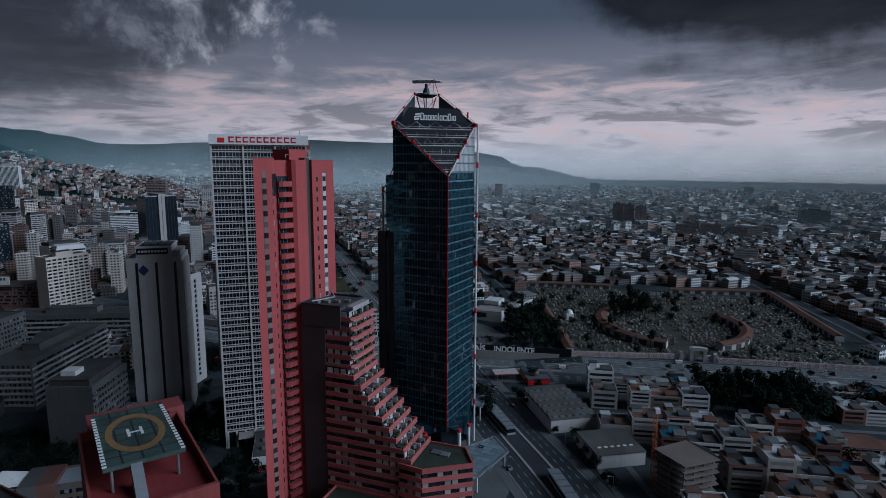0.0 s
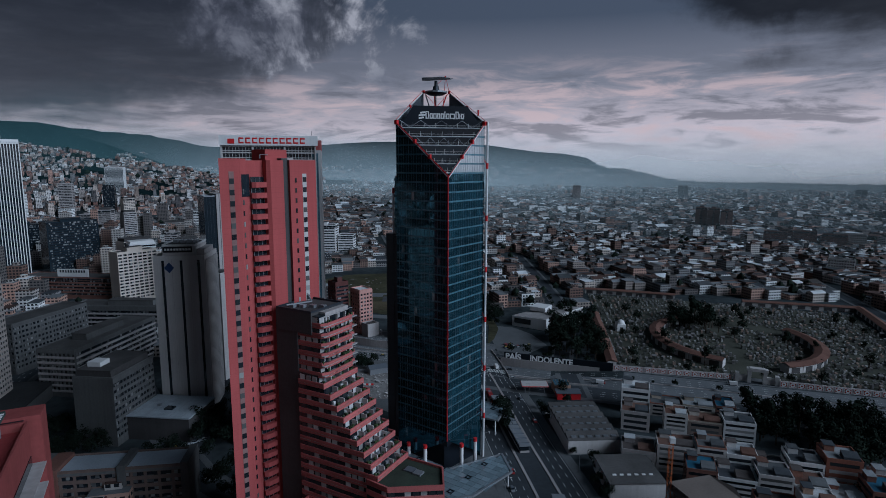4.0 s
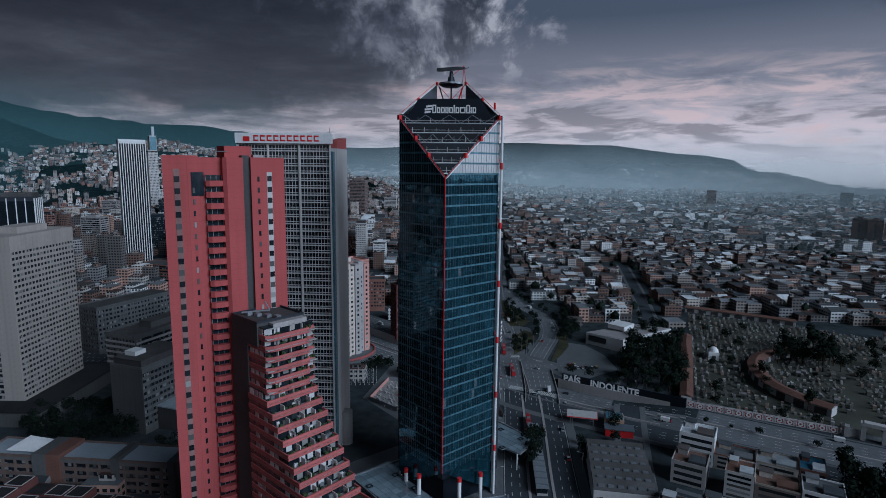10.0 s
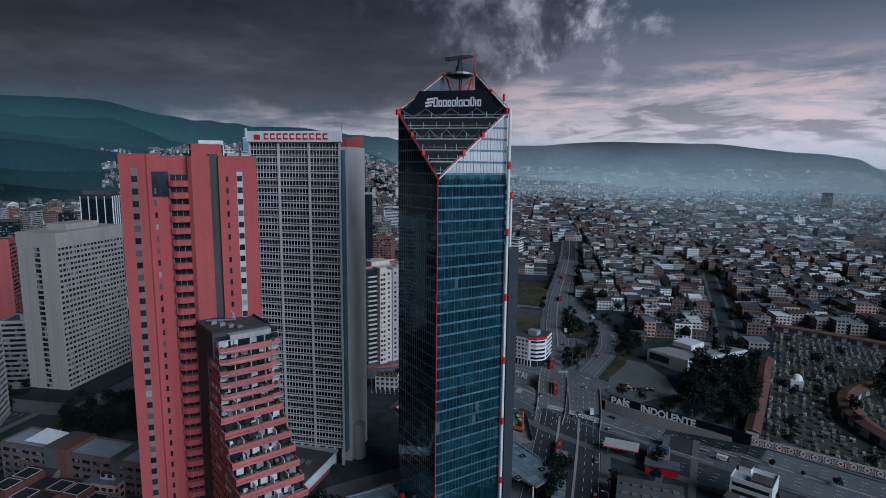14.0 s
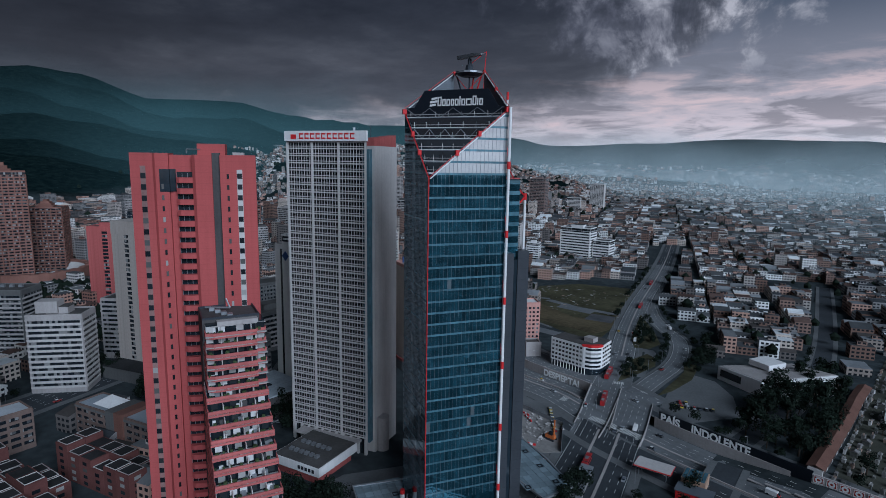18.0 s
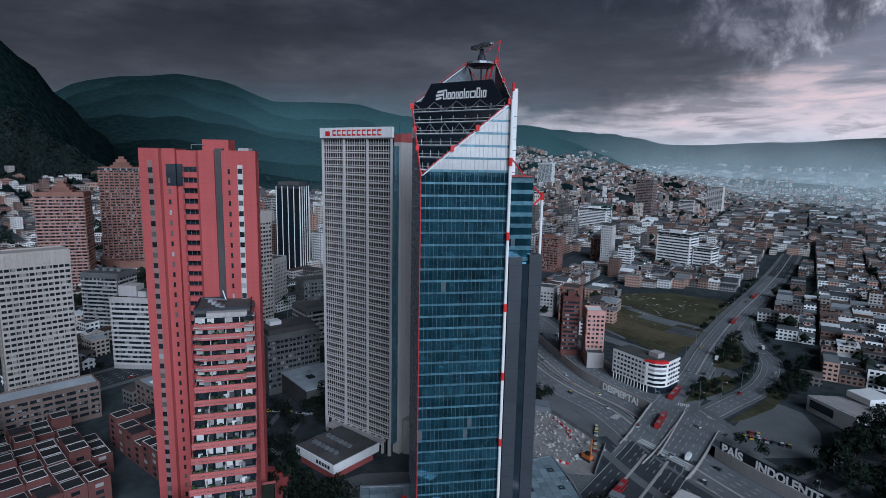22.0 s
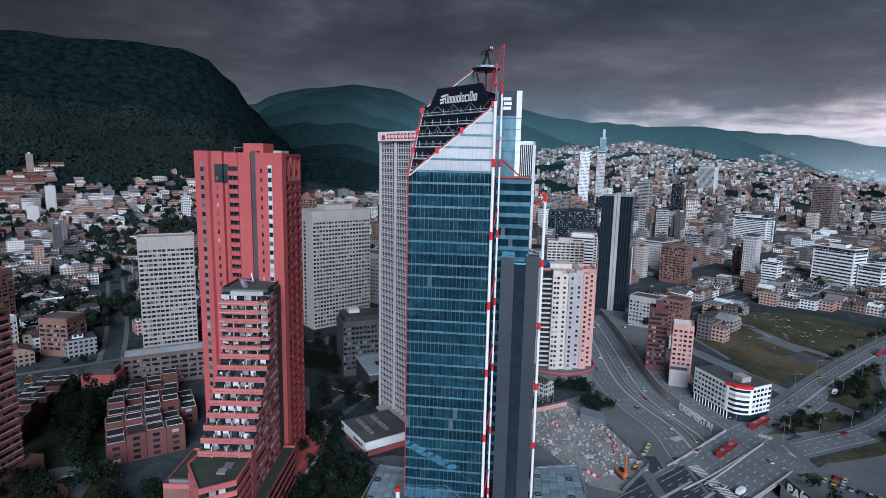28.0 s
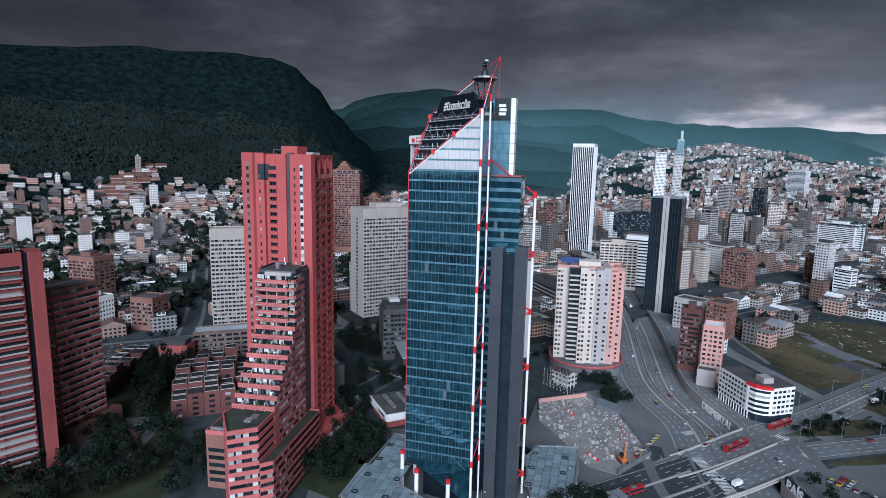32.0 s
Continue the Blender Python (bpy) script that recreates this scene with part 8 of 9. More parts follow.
solid("field_debris", db, TOMB, "scattered pale rubble on the field", "rubble", kind="stuff")
for pl_, nm in (([(-22, 452), (-19, 467), (-16, 498), (-22, 514), (-31, 519), (-34, 496)], "lawn"), ([(-56, 547), (-44, 526), (-35, 532), (-33, 549), (-51, 580), (-82, 624)], "lawn"), ([(6, 448), (3, 500), (-4, 520), (6, 520), (12, 490), (10, 462)], "lawn")):
    solid(nm, MB().prism(pl_, -0.3, 0.26), GRASS, "grass island between curving slip roads", "lawn")
dig = [(-58, 330), (-80, 338), (-84, 370), (-56, 377), (-14, 371), (0, 346), (-10, 336), (-36, 334)]
solid("site_ground", MB().prism(dig, -0.4, 0.3), mat("site_soil", (0.24, 0.225, 0.215), 0.95, stain=0.08, grain=0.5, amt=0.6, bump=0.6), "pale churned soil of a building site", "ground")
rub = MB()
for i in range(700):
    x, y = fr.uniform(-92, -12), fr.uniform(318, 376)
    if in_poly(x, y, dig):
        s = fr.uniform(0.15, 0.7) if i % 7 else fr.uniform(0.7, 1.4)
        rub.prism([(x - s, y - s * 0.6), (x + s * 0.7, y - s), (x + s, y + s * 0.5), (x - s * 0.4, y + s)], 0.2, [0.4 + s * fr.random(), 0.5 + s * 0.5, 0.4, 0.5 + s * fr.random()])
solid("site_rubble", rub, mat("rubble", (0.33, 0.31, 0.30), 0.9, amt=0.4, isl=0.6), "grey heaps of broken concrete and stone", "rubble", kind="stuff")
hut = [(-58, 330), (-80, 338), (-84, 370), (-56, 377), (-14, 371), (0, 346)]
for i, (a, b) in enumerate(zip(hut, hut[1:])):
    d = Vector((b[0] - a[0], b[1] - a[1]))
    n = int(d.length // 4)
    for k in range(n):
        f = k / n
        ob = part("hoarding_panel", MB().box(0, d.length / n - 0.1, -0.08, 0.08, 0, 2.6), PINK if i == 1 else METAL, None)
        ob.matrix_basis = pose(a[0] + d.x * f, a[1] + d.y * f, 0.1, 0, 0, math.degrees(math.atan2(d.y, d.x)))
        tagged(ob, "sheet hoarding panel round the building site", "hoarding", "site hoarding")
t = thing("site_hut", pose(-67, 368, 0, 0, 0, 33), "grey site hut with a pitched sheet roof", "hut")
part("wall", MB().box(0, 12, 0, 7, -0.5, 4), METAL, t)
g_ = MB()
gable(g_, 12, 7, 4, 1.8, 0.5)
part("roof", g_, ALU, t)
t = thing("drill_rig", pose(-11, 354, 0.3), "orange drilling rig on the building site", "drilling rig")
ORANGE = mat("orange_paint", (0.5, 0.14, 0.04), 0.5, amt=0.3)
part("body", MB().box(-2.5, 2.5, -1.2, 1.2, 0.8, 2.8), ORANGE, t)
part("track", MB().box(-2.6, 2.6, -1.8, -1.1, 0, 0.9), STEELDARK, t)
part("track", MB().box(-2.6, 2.6, 1.1, 1.8, 0, 0.9), STEELDARK, t)
part("mast", MB().box(1.6, 2.2, -0.3, 0.3, 1, 11), ORANGE, t)
part("cab", MB().box(-0.5, 1.4, -1.2, 0.2, 2.8, 4.4), GLASS, t)
for x, y, rz in ((-68, 350, 10), (-50, 372, -12), (-42, 370, -12), (-36, 367, -30), (-20, 340, 20)):
    t = thing("red_barrier", pose(x, y, 0.3, 0, 0, rz), "stack of red and white plastic site barriers", "barrier", "site barriers")
    for k in range(5):
        part("segment", MB().prism([(k * 1.6, 0), (k * 1.6 + 1.5, 0), (k * 1.6 + 1.5, 0.5), (k * 1.6, 0.5)], 0, 1.0), RED if k % 2 == 0 else WHITE, t)

# ---- petrol forecourt, sheds, half-built block and crane south of the avenue ----
t = thing("forecourt", pose(34, 352, 0, 0, 0, 8), "filling station with flat pale canopies", "filling station")
part("canopy", MB().box(0, 16, 0, 9, 4.6, 5.4), PALE, t)
part("canopy_edge", MB().box(-0.2, 16.2, -0.2, 9.2, 4.8, 5.2), RED, t)
for x, y in ((2, 2), (14, 2), (2, 7), (14, 7)):
    part("post", MB().beam((x, y, -0.5), (x, y, 4.7), 0.2), METAL, t)
part("shop", MB().box(20, 34, -8, -1, -0.5, 4), RED, t)
part("shop_roof", MB().box(19.5, 34.5, -8.5, -0.5, 4, 4.3), ALU, t)
part("annex", MB().box(20, 30, 2, 12, -0.5, 5), WALLMIX, t)
for i in range(5):
    part("solar_strip", MB().box(20.4 + i * 1.9, 21.9 + i * 1.9, 2.4, 11.6, 5, 5.25), GLASS_BAND, t)
t = thing("warehouse", pose(57, 281, 0, 0, 0, 12), "long grey warehouse with skylit ridged roof", "warehouse")
part("wall", MB().box(0, 26, 0, 42, -0.5, 7), PALE, t)
for i in range(6):
    part("roof_bay", MB().prism([(0, 7 * i), (26, 7 * i), (26, 7 * i + 6.8), (0, 7 * i + 6.8)], 7, [7.2, 7.2, 9.0, 9.0]), ROOFDARK, t)
    for k in range(6):
        part("skylight", MB().box(2 + k * 4, 4.4 + k * 4, 7 * i + 1.8, 7 * i + 3.4, 7.7, 8.25), METAL, t)
t = thing("warehouse", pose(72, 246, 0, 0, 0, 10), "dark low hall with a row of small skylights", "warehouse")
part("wall", MB().box(0, 24, 0, 24, -0.5, 6.5), PALE, t)
part("roof", MB().box(-0.3, 24.3, -0.3, 24.3, 6.5, 7), ROOFDARK, t)
for k in range(6):
    part("skylight", MB().box(3 + k * 3.2, 4.6 + k * 3.2, 6, 7, 7, 7.3), WHITE, t)
DARKCON = mat("raw_concrete", (0.20, 0.165, 0.145), 0.9, amt=0.4)
t = thing("half_built_block", pose(98, 214, 0, 0, 0, 24), "half-built concrete frame with bare floors", "construction")
for k in range(8):
    part("floor_slab", MB().prism([(0.4 * (k % 3), 0), (17 + 1.3 * (k % 2), -1.5), (21 - 0.9 * (k % 3), 6), (18.5, 17), (0, 17)], [k * 2.7] * 5, [k * 2.7 + 0.3, k * 2.7 + 0.3, k * 2.7 + (1.4 if k == 7 else 0.3), k * 2.7 + 0.3, k * 2.7 + 0.3]), DARKCON, t)
    if k < 7:
        for x in (1, 6.5, 12, 17):
            for y in (1, 8, 15):
                part("column", MB().box(x, x + 0.5, y, y + 0.5, k * 2.7 + 0.3, k * 2.7 + 2.7), DARKCON, t)
t = thing("tower_crane", pose(91, 229, 0), "thin red lattice tower crane", "crane")
for dx, dy in ((-0.7, -0.7), (0.7, -0.7), (0.7, 0.7), (-0.7, 0.7)):
    part("mast_chord", MB().beam((dx, dy, 0), (dx, dy, 38), 0.1, 4), ORANGE, t)
for k in range(19):
    a, b = (-0.7, -0.7, 2 * k), (0.7, -0.7, 2 * k + 2)
    part("lacing", MB().beam(a, b, 0.06, 4).beam((0.7, 0.7, 2 * k), (-0.7, 0.7, 2 * k + 2), 0.06, 4).beam((0.7, -0.7, 2 * k), (0.7, 0.7, 2 * k + 2), 0.06, 4), ORANGE, t)
part("cab", MB().box(-1, 1, -2, 0, 36, 38), WHITE, t)

# ---- bus lanes: stations, crossings ----
for s0, n in ((120, 2), (224, 2)):
    for off in (-2.2,):
        p, u, nn = along(CARACAS, s0)
        a = math.degrees(math.atan2(u.y, u.x))
        t = thing("bus_station", pose(p.x, p.y, 0, 0, 0, a), "long grey metal bus rapid transit station", "bus station", "bus stations")
        part("platform", MB().box(0, 62, -2.3, 2.3, 0, 1.0), CONCRETE, t)
        part("glazing", MB().box(0.5, 61.5, -2.1, 2.1, 1, 3.4), GLASS, t)
        part("roof", MB().prism([(0, -2.8), (62, -2.8), (62, 2.8), (0, 2.8)], [3.4] * 4, [3.8, 3.8, 4.3, 4.3]), METAL, t)
        for k in range(12):
            part("roof_rib", MB().box(2 + k * 5, 2.3 + k * 5, -2.9, 2.9, 3.9, 4.45), ALU, t)
bars = MB()
for cx, cy, rz, n, L in ((-18, 381, 8, 6, 5.0), (-9, 389, -4, 9, 5.5), (3, 388, -6, 16, 5.5), (24, 386, 108, 6, 4.0), (-30, 401, 100, 6, 4.0), (-105, 232, 20, 8, 4.0), (-22, 447, 30, 8, 4.0), (-4, 446, 8, 8, 4.0)):
    m = pose(cx, cy, 0.19, 0, 0, rz)
    for i in range(n):
        q = [m @ Vector(v) for v in ((i * 1.1, 0, 0), (i * 1.1 + 0.6, 0, 0), (i * 1.1 + 0.6, L, 0), (i * 1.1, L, 0))]
        bars.quad(*map(tuple, q))
solid("crossing_stripes", bars, PAINT, "worn white zebra crossings", "road marking")
# bridge sides and decks where the avenue passes under
for line, offs in ((NORTH, (-9.4, 9.0)), (DECK, (-9.6, 10.2))):
    for off in offs:
        pts = []
        s = 0.0
        while s < min(120, length(line)):
            p, u, n = along(line, s)
            if seg_dist(p.x, p.y, AVE26) < 24:
                q = p + n * off
                pts.append((q.x, q.y))
            s += 3
        wall_run("bridge_parapet", "concrete parapet of the avenue bridge", pts, -1.2, 1.1, CONCRETE, 0.4)

# ---- trees ----
def tree_pattern(i):
    r = random.Random(300 + i)
    tall = (9.0, 12.0, 7.0, 14.0, 10.0, 5.0)[i]
    wide = (4.2, 4.0, 3.6, 3.4, 5.5, 2.4)[i]
    t = thing("tree", pose(0, 0, 0), "dark green broad-crowned city tree", "tree", "city trees")
    tr = MB().beam((0, 0, -0.3), (0.15, 0.1, tall * 0.45), 0.34, 7, r2=0.2)
    for k in range(6):
        a = k * 1.05 + r.random()
        tr.beam((0.1, 0.1, tall * r.uniform(0.25, 0.42)), (wide * 0.6 * math.cos(a), wide * 0.6 * math.sin(a), tall * r.uniform(0.55, 0.8)), 0.15, 5, r2=0.05)
    part("trunk", tr, BARK, t)
    cr_ = MB()
    lumps = [(r.uniform(-0.55, 0.55) * wide, r.uniform(-0.55, 0.55) * wide, tall * r.uniform(0.45, 0.82), wide * r.uniform(0.32, 0.58)) for _ in range(11)]
    for lx, ly, lz, lr in lumps:
        for _ in range(46):
            a, b = r.uniform(0, 2 * math.pi), math.acos(r.uniform(-0.55, 1))
            rad = lr * r.uniform(0.75, 1.1)
            c = Vector((lx + rad * math.sin(b) * math.cos(a), ly + rad * math.sin(b) * math.sin(a), lz + rad * math.cos(b) * 0.85))
            s = r.uniform(0.28, 0.62)
            n = Vector((math.sin(b) * math.cos(a), math.sin(b) * math.sin(a), math.cos(b))) + Vector((r.uniform(-0.7, 0.7), r.uniform(-0.7, 0.7), r.uniform(-0.4, 0.7)))
            e = n.orthogonal().normalized()
            f = n.cross(e).normalized()
            q = r.uniform(0, 3)
            e2, f2 = e * math.cos(q) + f * math.sin(q), f * math.cos(q) - e * math.sin(q)
            cr_.quad(tuple(c - e2 * s), tuple(c + f2 * s * 0.7), tuple(c + e2 * s), tuple(c - f2 * s * 0.7))
    part("crown", cr_, LEAF, t)
    return t


TREES = [tree_pattern(i) for i in range(6)]
tr_ = random.Random(77)
placed = [0] * 6
FARWOOD = MB()


def plant(x, y, kinds=(0, 1, 2, 3, 4), size=1.0, z=0.0):
    i = tr_.choice(kinds)
    far = sum(placed) >= 165 or path_dist(x, y) > 420
    s = size * tr_.uniform(0.75, 1.25)
    m = pose(x, y, z, 0, 0, tr_.uniform(0, 360)) @ Matrix.Diagonal((s, s, s * tr_.uniform(0.9, 1.15), 1))
    if far:
        src = TREES[i].children[1].data if TREES[i].children[1].name.startswith("crown") else TREES[i].children[0].data
        b = len(FARWOOD.v)
        FARWOOD.v += [tuple(m @ v.co) for v in src.vertices]
        FARWOOD.f += [tuple(b + q for q in pl.vertices) for pl in src.polygons]
        FARWOOD.mi += [0] * len(src.polygons)
        return
    placed[i] += 1
    if placed[i] == 1:
        TREES[i].matrix_basis = m
    else:
        copy_thing(TREES[i], m @ Matrix.Diagonal((*(1 / q for q in TREES[i].scale), 1)))


def grove(poly, n, kinds=(0, 1, 2, 3, 4), size=1.0, gap=3.5):
    xs, ys = [p[0] for p in poly], [p[1] for p in poly]
    got = []
    for _ in range(n * 12):
        x, y = tr_.uniform(min(xs), max(xs)), tr_.uniform(min(ys), max(ys))
        if in_poly(x, y, poly) and all((x - a) ** 2 + (y - b) ** 2 > gap * gap for a, b in got):
            got.append((x, y))
            plant(x, y, kinds, size)
            if len(got) >= n:
                break


grove([(52, 426), (92, 418), (93, 530), (75, 560), (56, 520)], 60, (0, 1, 3, 4), 1.25, 4.0)
grove([(160, 505), (196, 500), (200, 560), (165, 560)], 22, (1, 3, 4), 1.3)
grove([(105, 420), (290, 400), (330, 580), (110, 620)], 46, (0, 1, 3, 5), 0.9, 9)
grove([(150, 312), (183, 282), (214, 300), (222, 344), (160, 346)], 62, (0, 1, 3, 4), 1.3, 4.2)
grove([(222, 300), (290, 280), (300, 318), (230, 330)], 26, (0, 1, 4), 1.2, 5)
grove([(170, 232), (196, 226), (200, 262), (172, 268)], 8, (0, 1), 0.8, 6)
grove([(-180, 92), (-108, 112), (-92, 126), (-170, 124)], 46, (0, 1, 4, 3), 1.15, 4.0)
grove([(-80, 96), (-14, 66), (20, 100), (-40, 150), (-90, 128)], 66, (0, 1, 4), 1.05, 4.2)
grove([(-62, 214), (-22, 202), (-4, 222), (-40, 244), (-66, 232)], 52, (0, 1, 3, 4), 1.1, 3.6)
grove([(-100, 222), (-66, 216), (-64, 234), (-98, 240)], 14, (0, 1), 0.9, 4)
grove([(-140, 236), (-112, 232), (-112, 300), (-140, 300)], 22, (0, 1), 1.0, 5)
grove([(-24, 456), (-20, 470), (-20, 496), (-32, 494)], 9, (0, 2, 5), 0.8, 4)
grove([(-54, 548), (-42, 532), (-38, 548), (-72, 606)], 18, (0, 2, 5), 0.85, 3.5)
grove([(6, 500), (16, 500), (6, 560), (-8, 574)], 18, (0, 1, 2), 0.9, 4)
grove([(-80, 378), (-70, 378), (-66, 388), (-76, 392)], 7, (0, 2), 0.9, 3)
grove([(-108, 378), (-96, 380), (-92, 392), (-104, 394)], 7, (0, 2), 0.9, 3)
grove([(24, 300), (28, 300), (22, 336), (18, 336)], 7, (0, 1), 0.9, 3)
grove([(-22, 300), (-6, 296), (-8, 306), (-22, 310)], 6, (0, 2), 0.9, 3)
for s in range(30, 290, 9):
    p, u, n = along(CARACAS, s)
    if seg_dist(p.x, p.y, AVE26) > 40 and tr_.random() < 0.6:
        plant(*(p + n * -22.5), (0, 2, 5), 0.75)
for s in range(20, 330, 13):
    p, u, n = along(AVE26, s)
    if p.x > 55 and tr_.random() < 0.7:
        plant(*(p + n * 0.0), (5, 2), 0.55)
for x0, y0, x1, y1, k in ((-420, 40, -300, 110, 34), (-640, 60, -430, 200, 40), (-760, 200, -690, 330, 30), (-600, 180, -470, 260, 26), (-420, 330, -330, 380, 16)):
    for _ in range(k):
        x, y = tr_.uniform(x0, x1), tr_.uniform(y0, y1)
        plant(x, y, (0, 1, 4), 1.25, land(x, y))

grove([(-70, 142), (-20, 122), (12, 150), (0, 176), (-46, 172)], 12, (0, 1, 4), 0.9, 4.5)
grove([(-254, 244), (-201, 271), (-158, 246), (-199, 225)], 44, (0, 1, 4), 0.85, 4)
grove([(-262, 196), (-258, 232), (-330, 226), (-330, 204)], 34, (0, 1, 4), 0.95, 4)
for line, off, gap, lo_, hi_ in ((LOOP, 10.5, 9, 20, 230), (LOOP, -10.0, 11, 60, 230), (NORTH, 14.5, 13, 250, 520), (SIDE[3], 8.0, 12, 10, 200), (SIDE[1], -8.5, 10, 20, 260), (AVE_EAST, -28.0, 16, 60, 420), (SEVENTH, 17.5, 15, 60, 560), (TENTH, -15.0, 14, 40, 420)):
    s = lo_
    while s < min(hi_, length(line) - 2):
        p, u, n = along(line, s)
        c = p + n * off
        if tr_.random() < 0.7 and seg_dist(c.x, c.y, AVE26) > (25 if c.x > 20 else 42) and seg_dist(c.x, c.y, CARACAS) > 19 and seg_dist(c.x, c.y, NORTH) > 12:
            plant(c.x, c.y, (0, 1, 2), 0.7)
        s += gap * tr_.uniform(0.7, 1.4)


solid("grove_foliage", FARWOOD, LEAF, "dark groves of city trees further off", "trees", kind="stuff")


# woods of the hillside and scattered far trees, joined
def woods():
    r = random.Random(55)
    mb = MB()
    n = 0
    for _ in range(90000):
        az = radians(r.uniform(78, 127))
        rad = 620 + r.random() ** 0.8 * 860
        x, y = -rad * math.sin(az), 150 + rad * math.cos(az)
        z = land(x, y)
        if z < 14 or z > 300:
            continue
        a = math.degrees(az)
        lim = 105 if a > 88 else 120 if a > 66 else 185 if a > 36 else 270
        if z < lim * 0.75 and r.random() > 0.16:
            continue
        s = r.uniform(2.0, 4.0) * (0.7 + rad / 1600)
        b = len(mb.v)
        k = 5
        ph = r.random() * 6
        for i in range(k):
            t_ = ph + 2 * math.pi * i / k
            q = s * r.uniform(0.75, 1.2)
            mb.v.append((x + q * math.cos(t_), y + q * math.sin(t_), z + s * r.uniform(0.1, 0.7)))
        mb.v.append((x + r.uniform(-1, 1), y + r.uniform(-1, 1), z + s * r.uniform(1.0, 1.6)))
        for i in range(k):
            mb.f.append((b + i, b + (i + 1) % k, b + k))
            mb.mi.append(0)
        n += 1
        if n > 26000:
            break
    solid("hill_woods", mb, mat("hill_foliage", (0.010, 0.0155, 0.0140), 0.95, stain=0.01, grain=0.05, amt=0.7, isl=0.7), "dark dense woods on the hillside", "woods", kind="stuff")
    mb = MB()
    for k_ in range(9000):
        az = radians(r.uniform(-50, 120) if k_ % 2 else r.uniform(66, 120))
        rad = 330 + r.random() * (2300 if k_ % 2 else 620)
        x, y = -rad * math.sin(az), 150 + rad * math.cos(az)
        if rad < 900 and blocked(x, y, -3) or noise.noise(Vector((x / 120, y / 120, 0))) < (0.12 if k_ % 2 else -0.05):
            continue
        z = land(x, y)
        if z > (190 if 24 < math.degrees(az) < 62 else 80):
            continue
        s = r.uniform(2.0, 4.6) * (1 + rad / 3000)
        b, k, ph = len(mb.v), 6, r.random() * 6
        for lev, f in ((0.6, 0.8), (1.5, 1.0)):
            for i in range(k):
                t_ = ph + 2 * math.pi * i / k + lev
                q = s * f * r.uniform(0.7, 1.2)
                mb.v.append((x + q * math.cos(t_), y + q * math.sin(t_), z + 2 + s * lev))
        mb.v.append((x, y, z + 2 + s * 2.4))
        for i in range(k):
            j = (i + 1) % k
            mb.f += [(b + i, b + j, b + k + j, b + k + i), (b + k + i, b + k + j, b + 2 * k)]
            mb.mi += [0, 0]
    solid("far_trees", mb, LEAF, "dark tree clumps scattered through the town", "trees", kind="stuff")


woods()

# brick terraces stepping up the wooded hill
rt = random.Random(4)
t = thing("terraced_housing", pose(0, 0, 0), "brown-roofed brick terraces stepping up the wooded hillside", "houses")
tile, facing = mat("hill_tiles", (0.17, 0.078, 0.062), 0.9, amt=0.4, rnd=0.2), mat("hill_facing", (0.40, 0.34, 0.31), 0.9, amt=0.3)
for k in range(9):
    for j in range(3):
        az, rr = radians(110.4 - 0.42 * k - j * 1.25 + 0.5 * (k % 2)), 1010 + 16.0 * k
        cx, cy = -rr * math.sin(az), 150 + rr * math.cos(az)
        if (k, j) in ((0, 2), (8, 0), (7, 0)):
            continue
        m = pose(cx, cy, land(cx, cy), 0, 0, math.degrees(az))
        part("house_row", MB().box(-11, 11, -6, 6, -8, 4.5 + rt.uniform(0, 1)), facing, t).matrix_basis = m
        part("roof", MB().prism([(-11.6, -7), (11.6, -7), (11.6, 7), (-11.6, 7)], 4.6, [5.6, 5.6, 9.4, 9.4]), tile, t).matrix_basis = m

# ---- vehicles ----
CARPAINT = mat("car_paint", (0.4, 0.4, 0.4), 0.35, 0.0, amt=0.1, spec=0.6, tint=[(0.65, 0.65, 0.66), (0.05, 0.05, 0.055), (0.25, 0.26, 0.28), (0.60, 0.60, 0.60), (0.55, 0.40, 0.05), (0.10, 0.11, 0.13), (0.30, 0.03, 0.03), (0.45, 0.46, 0.48)])
TYRE = mat("tyre", (0.012, 0.012, 0.012), 0.9)


def car_pattern():
    t = thing("car", pose(0, 0, 0), "small saloon car on the road", "car", "cars")
    part("body", MB().prism([(-2.1, -0.85), (2.1, -0.8), (2.15, 0.8), (-2.1, 0.85)], 0.35, [0.95, 0.85, 0.85, 0.95]), CARPAINT, t)
    part("roof", MB().prism([(-1.0, -0.7), (0.5, -0.7), (0.5, 0.7), (-1.0, 0.7)], 1.36, 1.46), CARPAINT, t)
    part("cabin_glass", MB().prism([(-1.55, -0.76), (1.0, -0.76), (1.0, 0.76), (-1.55, 0.76)], 0.86, 0.9).prism([(-1.3, -0.73), (0.75, -0.73), (0.75, 0.73), (-1.3, 0.73)], 0.88, 1.36), GLASS, t)
    wh = MB().beam((0, -0.1, 0), (0, 0.1, 0), 0.32, 10).mesh("wheel", TYRE)
    for x in (-1.35, 1.35):
        for y in (-0.82, 0.82):
            put(part("wheel", wh, None, t), x, y, 0.32)
    return t


